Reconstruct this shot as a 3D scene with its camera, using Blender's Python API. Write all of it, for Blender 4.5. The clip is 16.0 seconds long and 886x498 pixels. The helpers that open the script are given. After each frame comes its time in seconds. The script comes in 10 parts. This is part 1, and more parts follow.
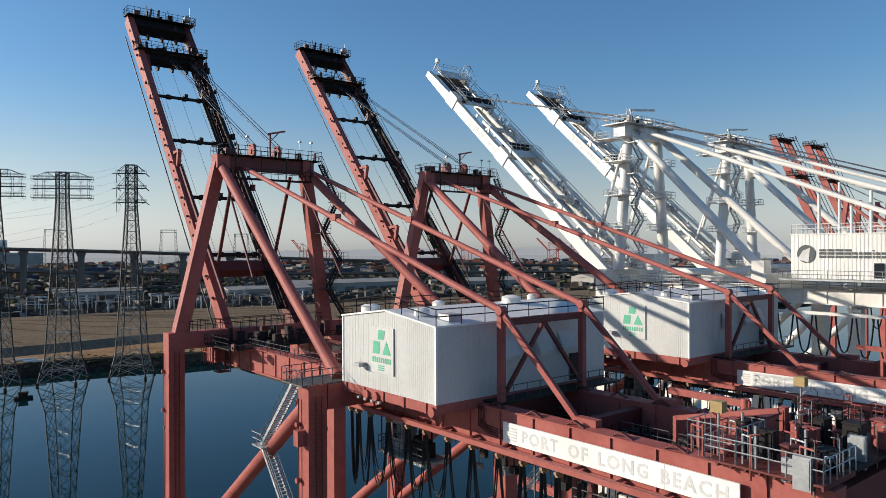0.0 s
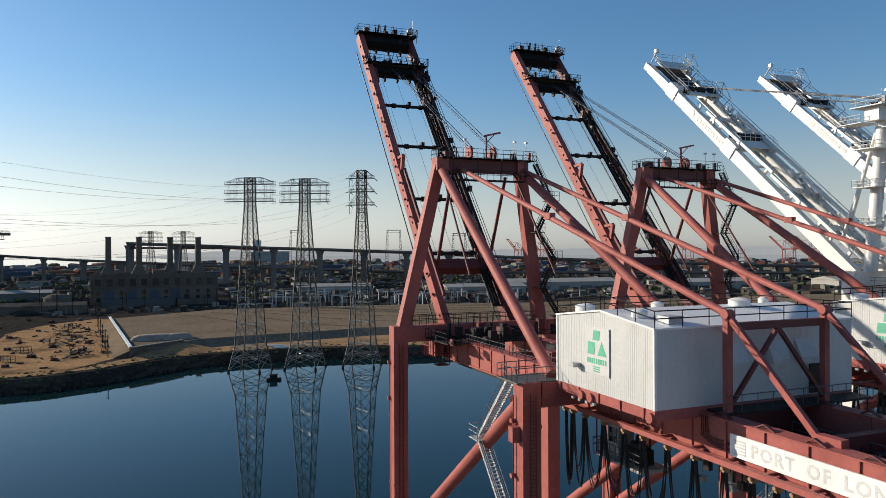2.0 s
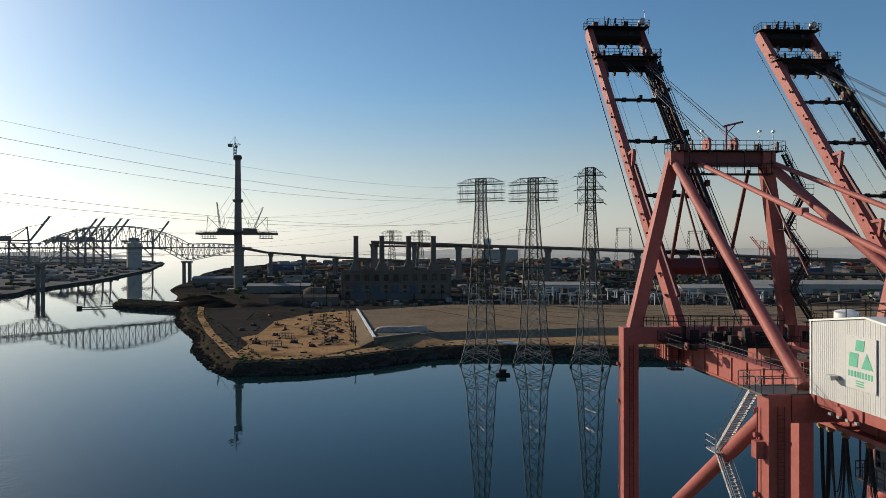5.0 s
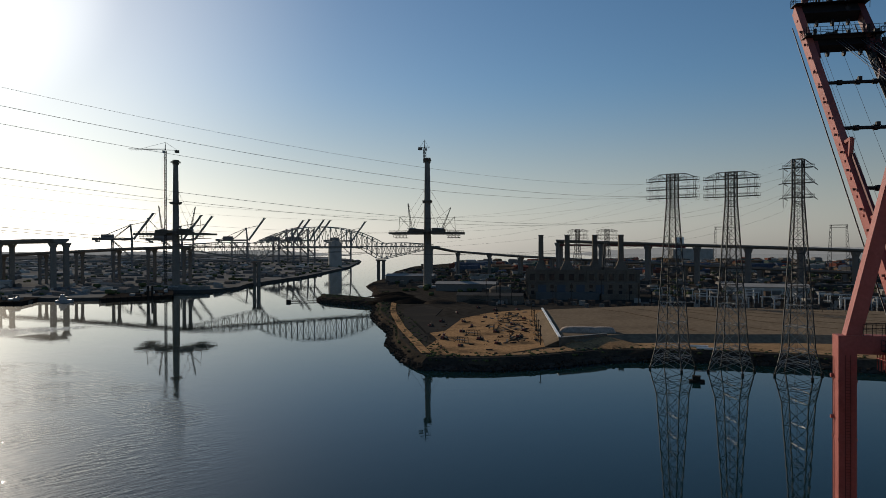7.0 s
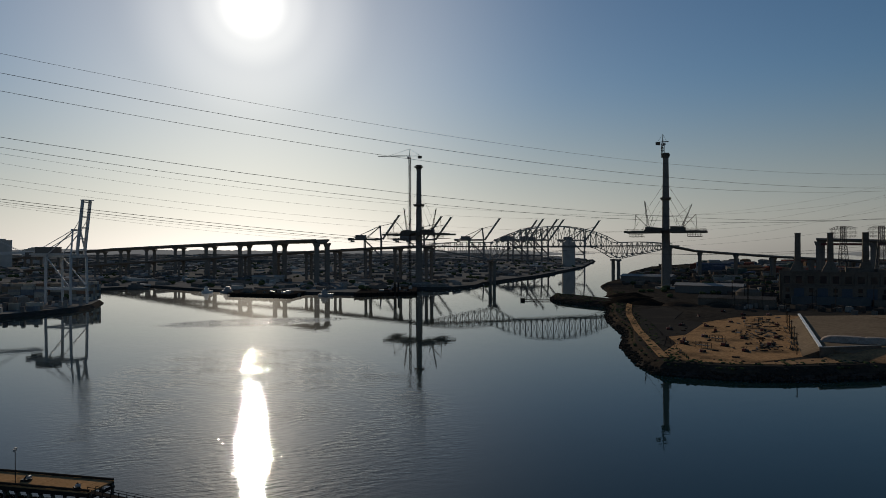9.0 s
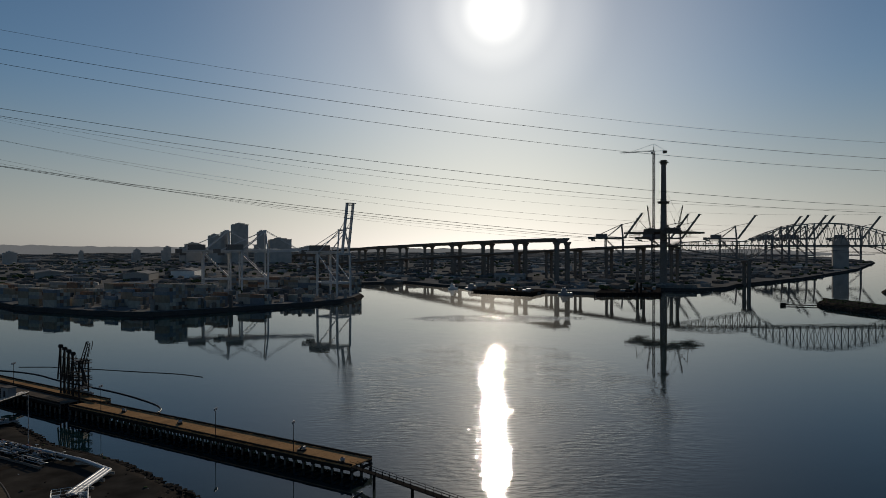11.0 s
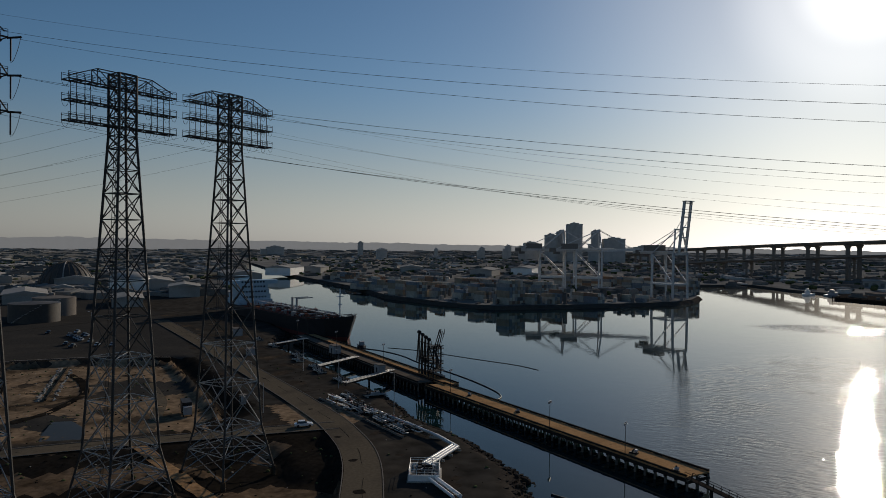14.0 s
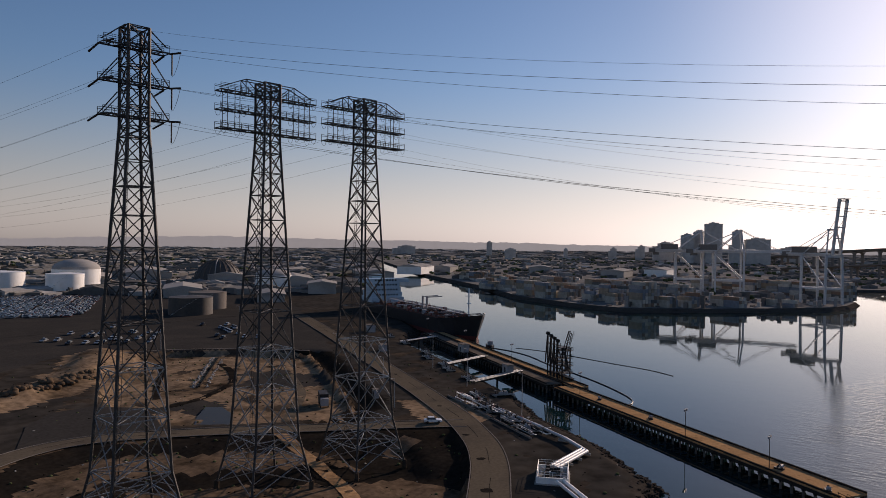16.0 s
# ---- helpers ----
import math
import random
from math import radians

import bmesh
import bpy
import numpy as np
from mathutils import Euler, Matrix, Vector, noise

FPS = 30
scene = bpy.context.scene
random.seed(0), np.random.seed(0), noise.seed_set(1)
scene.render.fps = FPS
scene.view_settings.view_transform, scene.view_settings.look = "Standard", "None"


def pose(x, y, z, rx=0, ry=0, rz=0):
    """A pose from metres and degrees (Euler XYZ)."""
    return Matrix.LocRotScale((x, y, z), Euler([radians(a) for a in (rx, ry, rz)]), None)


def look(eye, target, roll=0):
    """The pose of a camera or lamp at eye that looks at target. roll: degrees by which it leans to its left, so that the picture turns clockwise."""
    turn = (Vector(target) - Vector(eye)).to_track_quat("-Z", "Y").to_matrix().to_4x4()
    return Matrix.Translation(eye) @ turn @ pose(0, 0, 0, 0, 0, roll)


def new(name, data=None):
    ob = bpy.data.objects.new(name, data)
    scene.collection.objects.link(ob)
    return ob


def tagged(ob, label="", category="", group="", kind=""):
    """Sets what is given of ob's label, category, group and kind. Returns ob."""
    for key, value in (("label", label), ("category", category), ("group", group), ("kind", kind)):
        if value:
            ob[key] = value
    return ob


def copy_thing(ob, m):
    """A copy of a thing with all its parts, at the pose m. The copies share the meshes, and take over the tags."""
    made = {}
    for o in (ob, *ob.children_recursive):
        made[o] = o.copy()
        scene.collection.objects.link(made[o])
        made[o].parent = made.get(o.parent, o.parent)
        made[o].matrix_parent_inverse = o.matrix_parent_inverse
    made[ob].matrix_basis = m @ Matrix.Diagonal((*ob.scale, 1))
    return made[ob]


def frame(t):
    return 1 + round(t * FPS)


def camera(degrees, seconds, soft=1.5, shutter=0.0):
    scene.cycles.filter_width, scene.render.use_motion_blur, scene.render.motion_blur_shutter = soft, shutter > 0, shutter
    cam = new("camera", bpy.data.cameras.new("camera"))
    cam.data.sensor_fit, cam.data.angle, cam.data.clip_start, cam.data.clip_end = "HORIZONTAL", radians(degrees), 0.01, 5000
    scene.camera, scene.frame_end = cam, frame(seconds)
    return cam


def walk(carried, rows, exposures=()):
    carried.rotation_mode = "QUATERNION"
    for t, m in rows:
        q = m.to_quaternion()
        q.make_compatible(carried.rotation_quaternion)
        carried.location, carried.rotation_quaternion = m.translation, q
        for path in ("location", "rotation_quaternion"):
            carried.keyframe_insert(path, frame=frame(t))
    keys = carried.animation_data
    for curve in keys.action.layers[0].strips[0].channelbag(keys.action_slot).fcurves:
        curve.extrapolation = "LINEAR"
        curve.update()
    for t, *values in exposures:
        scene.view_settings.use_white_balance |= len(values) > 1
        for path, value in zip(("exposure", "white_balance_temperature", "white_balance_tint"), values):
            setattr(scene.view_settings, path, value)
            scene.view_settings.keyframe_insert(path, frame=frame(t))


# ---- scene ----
# camera: turns where it hovers, 48 m above the harbour water
cam = camera(64.1, 16.0, 0.85)
EYE = (0.0, 0.0, 48.0)
# seconds, yaw, pitch, roll
PATH = [
    (0, -0.000, -0.035, 0.266),
    (0.5, 8.174, -0.053, 0.314),
    (0.9, 14.700, -0.056, 0.255),
    (1, 14.792, -0.056, 0.246),
    (1.5, 14.984, -0.033, 0.201),
    (1.6, 15.250, -0.036, 0.210),
    (2, 17.217, -0.048, 0.246),
    (2.5, 20.348, -0.039, 0.231),
    (3, 23.416, -0.047, 0.167),
    (5.5, 38.796, -0.127, 0.192),
    (6, 42.155, -0.136, 0.217),
    (6.5, 45.639, -0.149, 0.185),
    (7, 50.419, -0.155, 0.144),
    (7.5, 55.100, -0.157, 0.118),
    (8, 59.814, -0.151, 0.188),
    (8.5, 64.522, -0.137, 0.165),
    (9, 69.154, -0.153, 0.170),
    (11.5, 93.339, -0.228, -0.003),
    (12, 98.279, -0.243, -0.017),
    (12.5, 103.184, -0.263, -0.063),
    (13, 108.145, -0.300, -0.222),
    (13.3, 111.120, -0.315, -0.300),
    (13.5, 112.290, -0.324, -0.352),
    (14, 114.946, -0.354, -0.443),
    (14.5, 117.531, -0.360, -0.498),
    (15, 120.073, -0.389, -0.540),
    (15.5, 122.745, -0.423, -0.584),
    (16, 125.348, -0.458, -0.687),
]
LIGHT = [(0.0, 0.18, 6600, 8), (3.0, 0.16, 6900, 8), (5.5, -0.22, 7080, 8), (5.7, -0.26, 7100, 9), (6.05, -0.26, 7500, 27), (6.45, -0.50, 7150, 11), (7.0, -0.69, 7080, 9), (9.0, -1.30, 7020, 9), (12.5, -1.38, 6960, 9), (14.5, -0.88, 6950, 10), (15.5, -0.62, 7100, 15), (16.0, -0.38, 7450, 26)]
walk(cam, [(t, pose(*EYE, 90 + p, r, y)) for t, y, p, r in PATH], LIGHT)

# ---- world, sun ----
SUN_AZ, SUN_EL = radians(84.2), radians(18.4)   # counter-clockwise from +y, and up
world = bpy.data.worlds.new("sky")
scene.world = world
world.use_nodes = True
wt = world.node_tree
sky = wt.nodes.new("ShaderNodeTexSky")
sky.sky_type = "NISHITA"
sky.sun_disc = False
sky.sun_elevation = SUN_EL
sky.sun_rotation = -SUN_AZ
sky.air_density, sky.dust_density, sky.ozone_density = 1.0, 0.38, 4.0
back = wt.nodes["Background"]
back.inputs["Strength"].default_value = 0.12
# haze: towards the horizon the sky loses its colour
tc = wt.nodes.new("ShaderNodeTexCoord")
sep = wt.nodes.new("ShaderNodeSeparateXYZ")
wt.links.new(tc.outputs["Generated"], sep.inputs[0])
low = wt.nodes.new("ShaderNodeMapRange")
low.interpolation_type = "SMOOTHSTEP"
low.inputs[1].default_value, low.inputs[2].default_value, low.inputs[3].default_value, low.inputs[4].default_value = -0.02, 0.24, 0.85, 0.0
wt.links.new(sep.outputs[2], low.inputs[0])
grey = wt.nodes.new("ShaderNodeRGBToBW")
wt.links.new(sky.outputs[0], grey.inputs[0])
tint = wt.nodes.new("ShaderNodeMix")
tint.data_type, tint.blend_type = "RGBA", "MULTIPLY"
tint.inputs[0].default_value = 1.0
tint.inputs[7].default_value = (0.97, 1.0, 1.04, 1)
wt.links.new(grey.outputs[0], tint.inputs[6])
hz = wt.nodes.new("ShaderNodeMix")
hz.data_type = "RGBA"
wt.links.new(low.outputs[0], hz.inputs[0])
wt.links.new(sky.outputs[0], hz.inputs[6])
wt.links.new(tint.outputs[2], hz.inputs[7])
rich = wt.nodes.new("ShaderNodeHueSaturation")
rich.inputs["Saturation"].default_value = 1.12
wt.links.new(hz.outputs[2], rich.inputs["Color"])
# the sun's bright aureole in the haze
to_sun = Vector((-math.sin(SUN_AZ) * math.cos(SUN_EL), math.cos(SUN_AZ) * math.cos(SUN_EL), math.sin(SUN_EL)))
near_sun = wt.nodes.new("ShaderNodeVectorMath")
near_sun.operation = "DISTANCE"
near_sun.inputs[1].default_value = to_sun
wt.links.new(tc.outputs["Generated"], near_sun.inputs[0])
aureole = wt.nodes.new("ShaderNodeValToRGB")
aureole.color_ramp.interpolation = "EASE"
for stop, value in ((0.028, 0.66), (0.052, 0.38), (0.09, 0.2), (0.17, 0.06)):
    e = aureole.color_ramp.elements.new(stop)
    e.color = (value, value * 0.98, value * 0.93, 1)
aureole.color_ramp.elements[0].color = (1, 0.98, 0.93, 1)
aureole.color_ramp.elements[-1].color = (0, 0, 0, 1)
aureole.color_ramp.elements[-1].position = 0.45
wt.links.new(near_sun.outputs["Value"], aureole.inputs[0])
glow = wt.nodes.new("ShaderNodeMix")
glow.data_type, glow.blend_type = "RGBA", "ADD"
glow.clamp_result = False
glow.inputs[0].default_value = 1.0
boost = wt.nodes.new("ShaderNodeVectorMath")
boost.operation = "SCALE"
boost.inputs["Scale"].default_value = 20.0
wt.links.new(aureole.outputs[0], boost.inputs[0])
wt.links.new(rich.outputs[0], glow.inputs[6])
wt.links.new(boost.outputs[0], glow.inputs[7])
wt.links.new(glow.outputs[2], back.inputs[0])
sun_data = bpy.data.lights.new("sun", "SUN")
sun_data.energy, sun_data.angle, sun_data.color = 5.0, radians(0.53), (1.0, 0.9, 0.78)
sun = new("sun", sun_data)
sun.matrix_world = look((0, 0, 300), tuple(Vector((0, 0, 300)) - to_sun))

# ---- materials ----
def mat(name, color, rough=0.6, metal=0.0, vary=0.15, scale=1.0, grain=12.0, bump=0.0, stain=None, stain_amount=0.35, rnd=0.0, spec=0.5):
    """A surface with large stains, fine grain, relief and a change from piece to piece. scale, grain: patches per metre."""
    m = bpy.data.materials.new(name)
    m.use_nodes = True
    t = m.node_tree
    b = t.nodes["Principled BSDF"]
    b.inputs["Roughness"].default_value, b.inputs["Metallic"].default_value = rough, metal
    b.inputs["Specular IOR Level"].default_value = spec if rough < 0.8 else 0.0
    co = t.nodes.new("ShaderNodeNewGeometry")
    big = t.nodes.new("ShaderNodeTexNoise")
    big.inputs["Scale"].default_value, big.inputs["Detail"].default_value = scale, 6
    fine = t.nodes.new("ShaderNodeTexNoise")
    fine.inputs["Scale"].default_value, fine.inputs["Detail"].default_value = grain, 3
    for n in (big, fine):
        t.links.new(co.outputs["Position"], n.inputs["Vector"])
    ramp = t.nodes.new("ShaderNodeMapRange")
    ramp.inputs[1].default_value, ramp.inputs[2].default_value = 0.48, 0.72
    ramp.inputs[3].default_value, ramp.inputs[4].default_value = 0.0, stain_amount
    t.links.new(big.outputs["Fac"], ramp.inputs[0])
    mix = t.nodes.new("ShaderNodeMix")
    mix.data_type = "RGBA"
    mix.inputs[6].default_value = (*color, 1)
    mix.inputs[7].default_value = (*(stain or [c * 0.45 for c in color]), 1)
    t.links.new(ramp.outputs[0], mix.inputs[0])
    val = t.nodes.new("ShaderNodeMapRange")
    val.inputs[1].default_value, val.inputs[2].default_value = 0.25, 0.75
    val.inputs[3].default_value, val.inputs[4].default_value = 1 - vary, 1 + vary
    t.links.new(fine.outputs["Fac"], val.inputs[0])
    hsv = t.nodes.new("ShaderNodeHueSaturation")
    t.links.new(mix.outputs[2], hsv.inputs["Color"])
    if rnd:
        info = t.nodes.new("ShaderNodeObjectInfo")
        rr = t.nodes.new("ShaderNodeMapRange")
        rr.inputs[3].default_value, rr.inputs[4].default_value = 1 - rnd, 1 + rnd
        t.links.new(info.outputs["Random"], rr.inputs[0])
        mul = t.nodes.new("ShaderNodeMath")
        mul.operation = "MULTIPLY"
        t.links.new(val.outputs[0], mul.inputs[0])
        t.links.new(rr.outputs[0], mul.inputs[1])
        t.links.new(mul.outputs[0], hsv.inputs["Value"])
    else:
        t.links.new(val.outputs[0], hsv.inputs["Value"])
    t.links.new(hsv.outputs[0], b.inputs["Base Color"])
    if bump:
        bp = t.nodes.new("ShaderNodeBump")
        bp.inputs["Strength"].default_value, bp.inputs["Distance"].default_value = 0.6, bump
        t.links.new(fine.outputs["Fac"], bp.inputs["Height"])
        t.links.new(bp.outputs[0], b.inputs["Normal"])
    return m


def island(name, colors, rough=0.7, dark=0.5):
    """A surface whose colour changes from piece to piece of one joined mesh."""
    m = bpy.data.materials.new(name)
    m.use_nodes = True
    t = m.node_tree
    b = t.nodes["Principled BSDF"]
    b.inputs["Roughness"].default_value = rough
    b.inputs["Specular IOR Level"].default_value = 0.5 if rough < 0.6 else 0.0
    g = t.nodes.new("ShaderNodeNewGeometry")
    r = t.nodes.new("ShaderNodeValToRGB")
    r.color_ramp.interpolation = "CONSTANT"
    e = r.color_ramp.elements
    while len(e) < len(colors):
        e.new(0.5)
    for i, c in enumerate(colors):
        e[i].position, e[i].color = i / len(colors), (*c, 1)
    t.links.new(g.outputs["Random Per Island"], r.inputs[0])
    n = t.nodes.new("ShaderNodeTexNoise")
    n.inputs["Scale"].default_value, n.inputs["Detail"].default_value = 0.4, 5
    t.links.new(g.outputs["Position"], n.inputs["Vector"])
    hs = t.nodes.new("ShaderNodeHueSaturation")
    mr = t.nodes.new("ShaderNodeMapRange")
    mr.inputs[1].default_value, mr.inputs[2].default_value, mr.inputs[3].default_value, mr.inputs[4].default_value = 0.3, 0.7, dark, 1.1
    t.links.new(n.outputs["Fac"], mr.inputs[0])
    t.links.new(mr.outputs[0], hs.inputs["Value"])
    t.links.new(r.outputs[0], hs.inputs["Color"])
    t.links.new(hs.outputs[0], b.inputs["Base Color"])
    return m


def water_mat():
    m = bpy.data.materials.new("harbour_water")
    m.use_nodes = True
    t = m.node_tree
    b = t.nodes["Principled BSDF"]
    b.inputs["Base Color"].default_value = (0.003, 0.017, 0.019, 1)
    b.inputs["Roughness"].default_value = 0.02
    b.inputs["IOR"].default_value = 1.28
    g = t.nodes.new("ShaderNodeNewGeometry")
    hs = []
    crest = t.nodes.new("ShaderNodeVectorMath")   # wavelets with crests along y
    crest.operation = "MULTIPLY"
    crest.inputs[1].default_value = (1.5, 0.6, 1.0)
    t.links.new(g.outputs["Position"], crest.inputs[0])
    for sc, det in ((0.42, 4.5), (0.12, 2)):
        n = t.nodes.new("ShaderNodeTexNoise")
        n.inputs["Scale"].default_value, n.inputs["Detail"].default_value = sc, det
        t.links.new(crest.outputs[0], n.inputs["Vector"])
        hs.append(n)
    calm = t.nodes.new("ShaderNodeTexNoise")   # calm and ruffled patches
    calm.inputs["Scale"].default_value, calm.inputs["Detail"].default_value = 0.05, 4
    t.links.new(g.outputs["Position"], calm.inputs["Vector"])
    cm = t.nodes.new("ShaderNodeMapRange")
    cm.inputs[1].default_value, cm.inputs[2].default_value, cm.inputs[3].default_value, cm.inputs[4].default_value = 0.36, 0.64, 0.35, 1.1
    t.links.new(calm.outputs["Fac"], cm.inputs[0])
    lees = []   # light breezes ruffle the middle of the channel and a narrow band under the far bank
    for spot, wide, r0, r1, low, high in (((-240, 48, 0), (1.0, 2.0, 1.0), 92, 132, 0.03, 1.0), ((-1034, 40, 0), (2.2, 0.9, 1.0), 30, 62, 0.0, 2.2)):
        spread = t.nodes.new("ShaderNodeVectorMath")
        spread.operation = "MULTIPLY"
        spread.inputs[1].default_value = wide
        t.links.new(g.outputs["Position"], spread.inputs[0])
        far = t.nodes.new("ShaderNodeVectorMath")
        far.operation = "DISTANCE"
        far.inputs[1].default_value = spot
        t.links.new(spread.outputs[0], far.inputs[0])
        one = t.nodes.new("ShaderNodeMapRange")
        one.interpolation_type = "SMOOTHSTEP"
        one.inputs[1].default_value, one.inputs[2].default_value, one.inputs[3].default_value, one.inputs[4].default_value = r0, r1, high, low
        t.links.new(far.outputs["Value"], one.inputs[0])
        lees.append(one)
    lee = t.nodes.new("ShaderNodeMath")
    lee.operation = "MAXIMUM"
    t.links.new(lees[0].outputs[0], lee.inputs[0])
    t.links.new(lees[1].outputs[0], lee.inputs[1])
    both = t.nodes.new("ShaderNodeMath")
    both.operation = "MULTIPLY"
    t.links.new(cm.outputs[0], both.inputs[0])
    t.links.new(lee.outputs[0], both.inputs[1])
    cm = both
    b1 = t.nodes.new("ShaderNodeBump")
    b1.inputs["Distance"].default_value = 0.21
    t.links.new(cm.outputs[0], b1.inputs["Strength"])
    t.links.new(hs[0].outputs["Fac"], b1.inputs["Height"])
    b2 = t.nodes.new("ShaderNodeBump")
    b2.inputs["Strength"].default_value, b2.inputs["Distance"].default_value = 0.5, 0.03
    t.links.new(hs[1].outputs["Fac"], b2.inputs["Height"])
    t.links.new(b1.outputs[0], b2.inputs["Normal"])
    t.links.new(b2.outputs[0], b.inputs["Normal"])
    fine = t.nodes.new("ShaderNodeBsdfPrincipled")   # the share of the surface that capillary waves roughen
    fine.inputs["Base Color"].default_value = (0.003, 0.017, 0.019, 1)
    fine.inputs["Roughness"].default_value, fine.inputs["IOR"].default_value = 0.34, 1.33
    t.links.new(b2.outputs[0], fine.inputs["Normal"])
    mixed = t.nodes.new("ShaderNodeMixShader")
    mixed.inputs[0].default_value = 0.035
    t.links.new(b.outputs[0], mixed.inputs[1])
    t.links.new(fine.outputs[0], mixed.inputs[2])
    t.links.new(mixed.outputs[0], t.nodes["Material Output"].inputs["Surface"])
    return m


RED = mat("faded_red_crane_paint", (0.36, 0.108, 0.090), 0.58, vary=0.12, scale=0.25, grain=3, stain=(0.24, 0.056, 0.047), stain_amount=0.7, spec=0.2)
# dark red parts, and crane red with shade put into the colour
RED_DARK_AND_SHADED = mat("dark_red_paint_and_shade", (0.13, 0.026, 0.021), 0.6, vary=0.1, scale=0.4, grain=3)
BLACK = mat("greasy_black_steel_and_shade", (0.020, 0.017, 0.016), 0.6, vary=0.3, scale=0.8, grain=5, spec=0.25)
RAIL = mat("dark_grey_railing_steel", (0.09, 0.088, 0.085), 0.5, vary=0.2, scale=0.8, grain=4)
CABLE = mat("black_rubber_cable", (0.012, 0.012, 0.013), 0.5)
ROPE = mat("steel_wire_rope", (0.10, 0.10, 0.11), 0.45, metal=0.6)
GALV = mat("galvanised_steel", (0.42, 0.43, 0.43), 0.45, metal=0.4, vary=0.15, scale=0.6, grain=5)
# galvanised pipework; on the pylons its paleness is painted sun glint
BRACE = mat("galvanised_steel_and_sun_glint", (0.32, 0.31, 0.29), 0.36, metal=0.6, vary=0.2, scale=0.2, grain=2)
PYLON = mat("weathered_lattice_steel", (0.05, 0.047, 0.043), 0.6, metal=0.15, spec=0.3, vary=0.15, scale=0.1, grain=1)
WHITE = mat("white_paint", (0.78, 0.77, 0.73), 0.45, vary=0.05, scale=0.15, grain=2, stain=(0.55, 0.52, 0.46), stain_amount=0.4)
WHITE_CRANE = mat("white_crane_paint", (0.72, 0.70, 0.65), 0.42, vary=0.05, scale=0.12, grain=2, stain=(0.5, 0.44, 0.38), stain_amount=0.35)
SHEET = mat("white_corrugated_sheet", (0.55, 0.55, 0.53), 0.45, vary=0.06, scale=0.35, grain=4, stain=(0.42, 0.40, 0.36), stain_amount=0.4)
SIGN = mat("white_sign_panel", (0.80, 0.79, 0.75), 0.5, vary=0.04, scale=0.3, grain=3)
LETTER = mat("pale_grey_lettering", (0.58, 0.58, 0.56), 0.55)
# dark paint, made darker still by the tank's shade painted in
DARK_TANK = mat("dark_tank_paint_and_shade", (0.045, 0.040, 0.035), 0.7, vary=0.25, scale=0.08, grain=0.8, stain=(0.09, 0.07, 0.05), stain_amount=0.6)
BRASS = mat("tan_painted_fittings", (0.34, 0.20, 0.10), 0.6, vary=0.2, scale=0.8, grain=4)
DARK_LETTER = mat("dark_grey_lettering", (0.06, 0.07, 0.07), 0.5)
GREEN = mat("green_lettering", (0.09, 0.42, 0.27), 0.5)
YELLOW = mat("dull_yellow_paint", (0.36, 0.25, 0.10), 0.55)
GREY_BOX = mat("grey_painted_steel", (0.30, 0.30, 0.30), 0.5, scale=0.7)
GLASS = mat("dark_glass", (0.02, 0.025, 0.03), 0.08)
CONCRETE = mat("weathered_concrete", (0.36, 0.34, 0.31), 0.85, vary=0.12, scale=0.05, grain=1.5, stain=(0.2, 0.19, 0.17), stain_amount=0.6)
CONCRETE_DK = mat("old_dark_concrete", (0.19, 0.17, 0.15), 0.85, vary=0.12, scale=0.04, grain=1.0)
BRIDGE = mat("old_green_grey_bridge_steel", (0.20, 0.21, 0.20), 0.6, vary=0.1, scale=0.05, grain=1)
ASPHALT = mat("worn_asphalt", (0.044, 0.041, 0.037), 0.9, vary=0.2, scale=0.06, grain=1.2, stain=(0.062, 0.055, 0.047), stain_amount=0.7)
ROAD = mat("pale_worn_road", (0.115, 0.094, 0.068), 0.9, vary=0.18, scale=0.12, grain=1.5, stain=(0.075, 0.063, 0.05), stain_amount=0.8)
DIRT = mat("brown_bare_earth", (0.36, 0.215, 0.110), 0.95, vary=0.35, scale=0.08, grain=0.9, bump=0.25, stain=(0.085, 0.060, 0.040), stain_amount=0.9)
DIRT_DK = mat("dark_brown_earth", (0.042, 0.034, 0.027), 0.95, vary=0.3, scale=0.08, grain=0.8, bump=0.15, stain=(0.11, 0.080, 0.053), stain_amount=0.7)
FIELD = mat("graded_sandy_fill", (0.200, 0.152, 0.105), 0.95, vary=0.25, scale=0.03, grain=0.5, stain=(0.135, 0.104, 0.074), stain_amount=0.9)
TARP = mat("dusty_tan_tarpaulin", (0.36, 0.30, 0.25), 0.8, vary=0.2, scale=0.4, grain=2, stain=(0.15, 0.11, 0.085), stain_amount=0.7)
LAND = mat("industrial_ground", (0.040, 0.036, 0.031), 0.95, vary=0.4, scale=0.03, grain=0.25, stain=(0.066, 0.056, 0.045), stain_amount=0.8)
# black soil, also used where slopes and walls have their shade painted in
SOIL_AND_SHADE = mat("black_soil_and_shade", (0.018, 0.0155, 0.013), 0.95, vary=0.35, scale=0.2, grain=0.9, stain=(0.024, 0.018, 0.012), stain_amount=0.6)
MUD = mat("wet_dark_mud", (0.028, 0.024, 0.02), 0.35, vary=0.2, scale=0.3, grain=1, spec=0.06)
LOTDIRT = mat("stained_lot_earth", (0.22, 0.152, 0.096), 0.95, vary=0.45, scale=0.07, grain=0.6, bump=0.2, stain=(0.030, 0.022, 0.015), stain_amount=1.0)
TERRACE = mat("brown_terrace_earth", (0.125, 0.086, 0.056), 0.95, vary=0.4, scale=0.15, grain=0.8, bump=0.2, stain=(0.035, 0.025, 0.016), stain_amount=0.9)
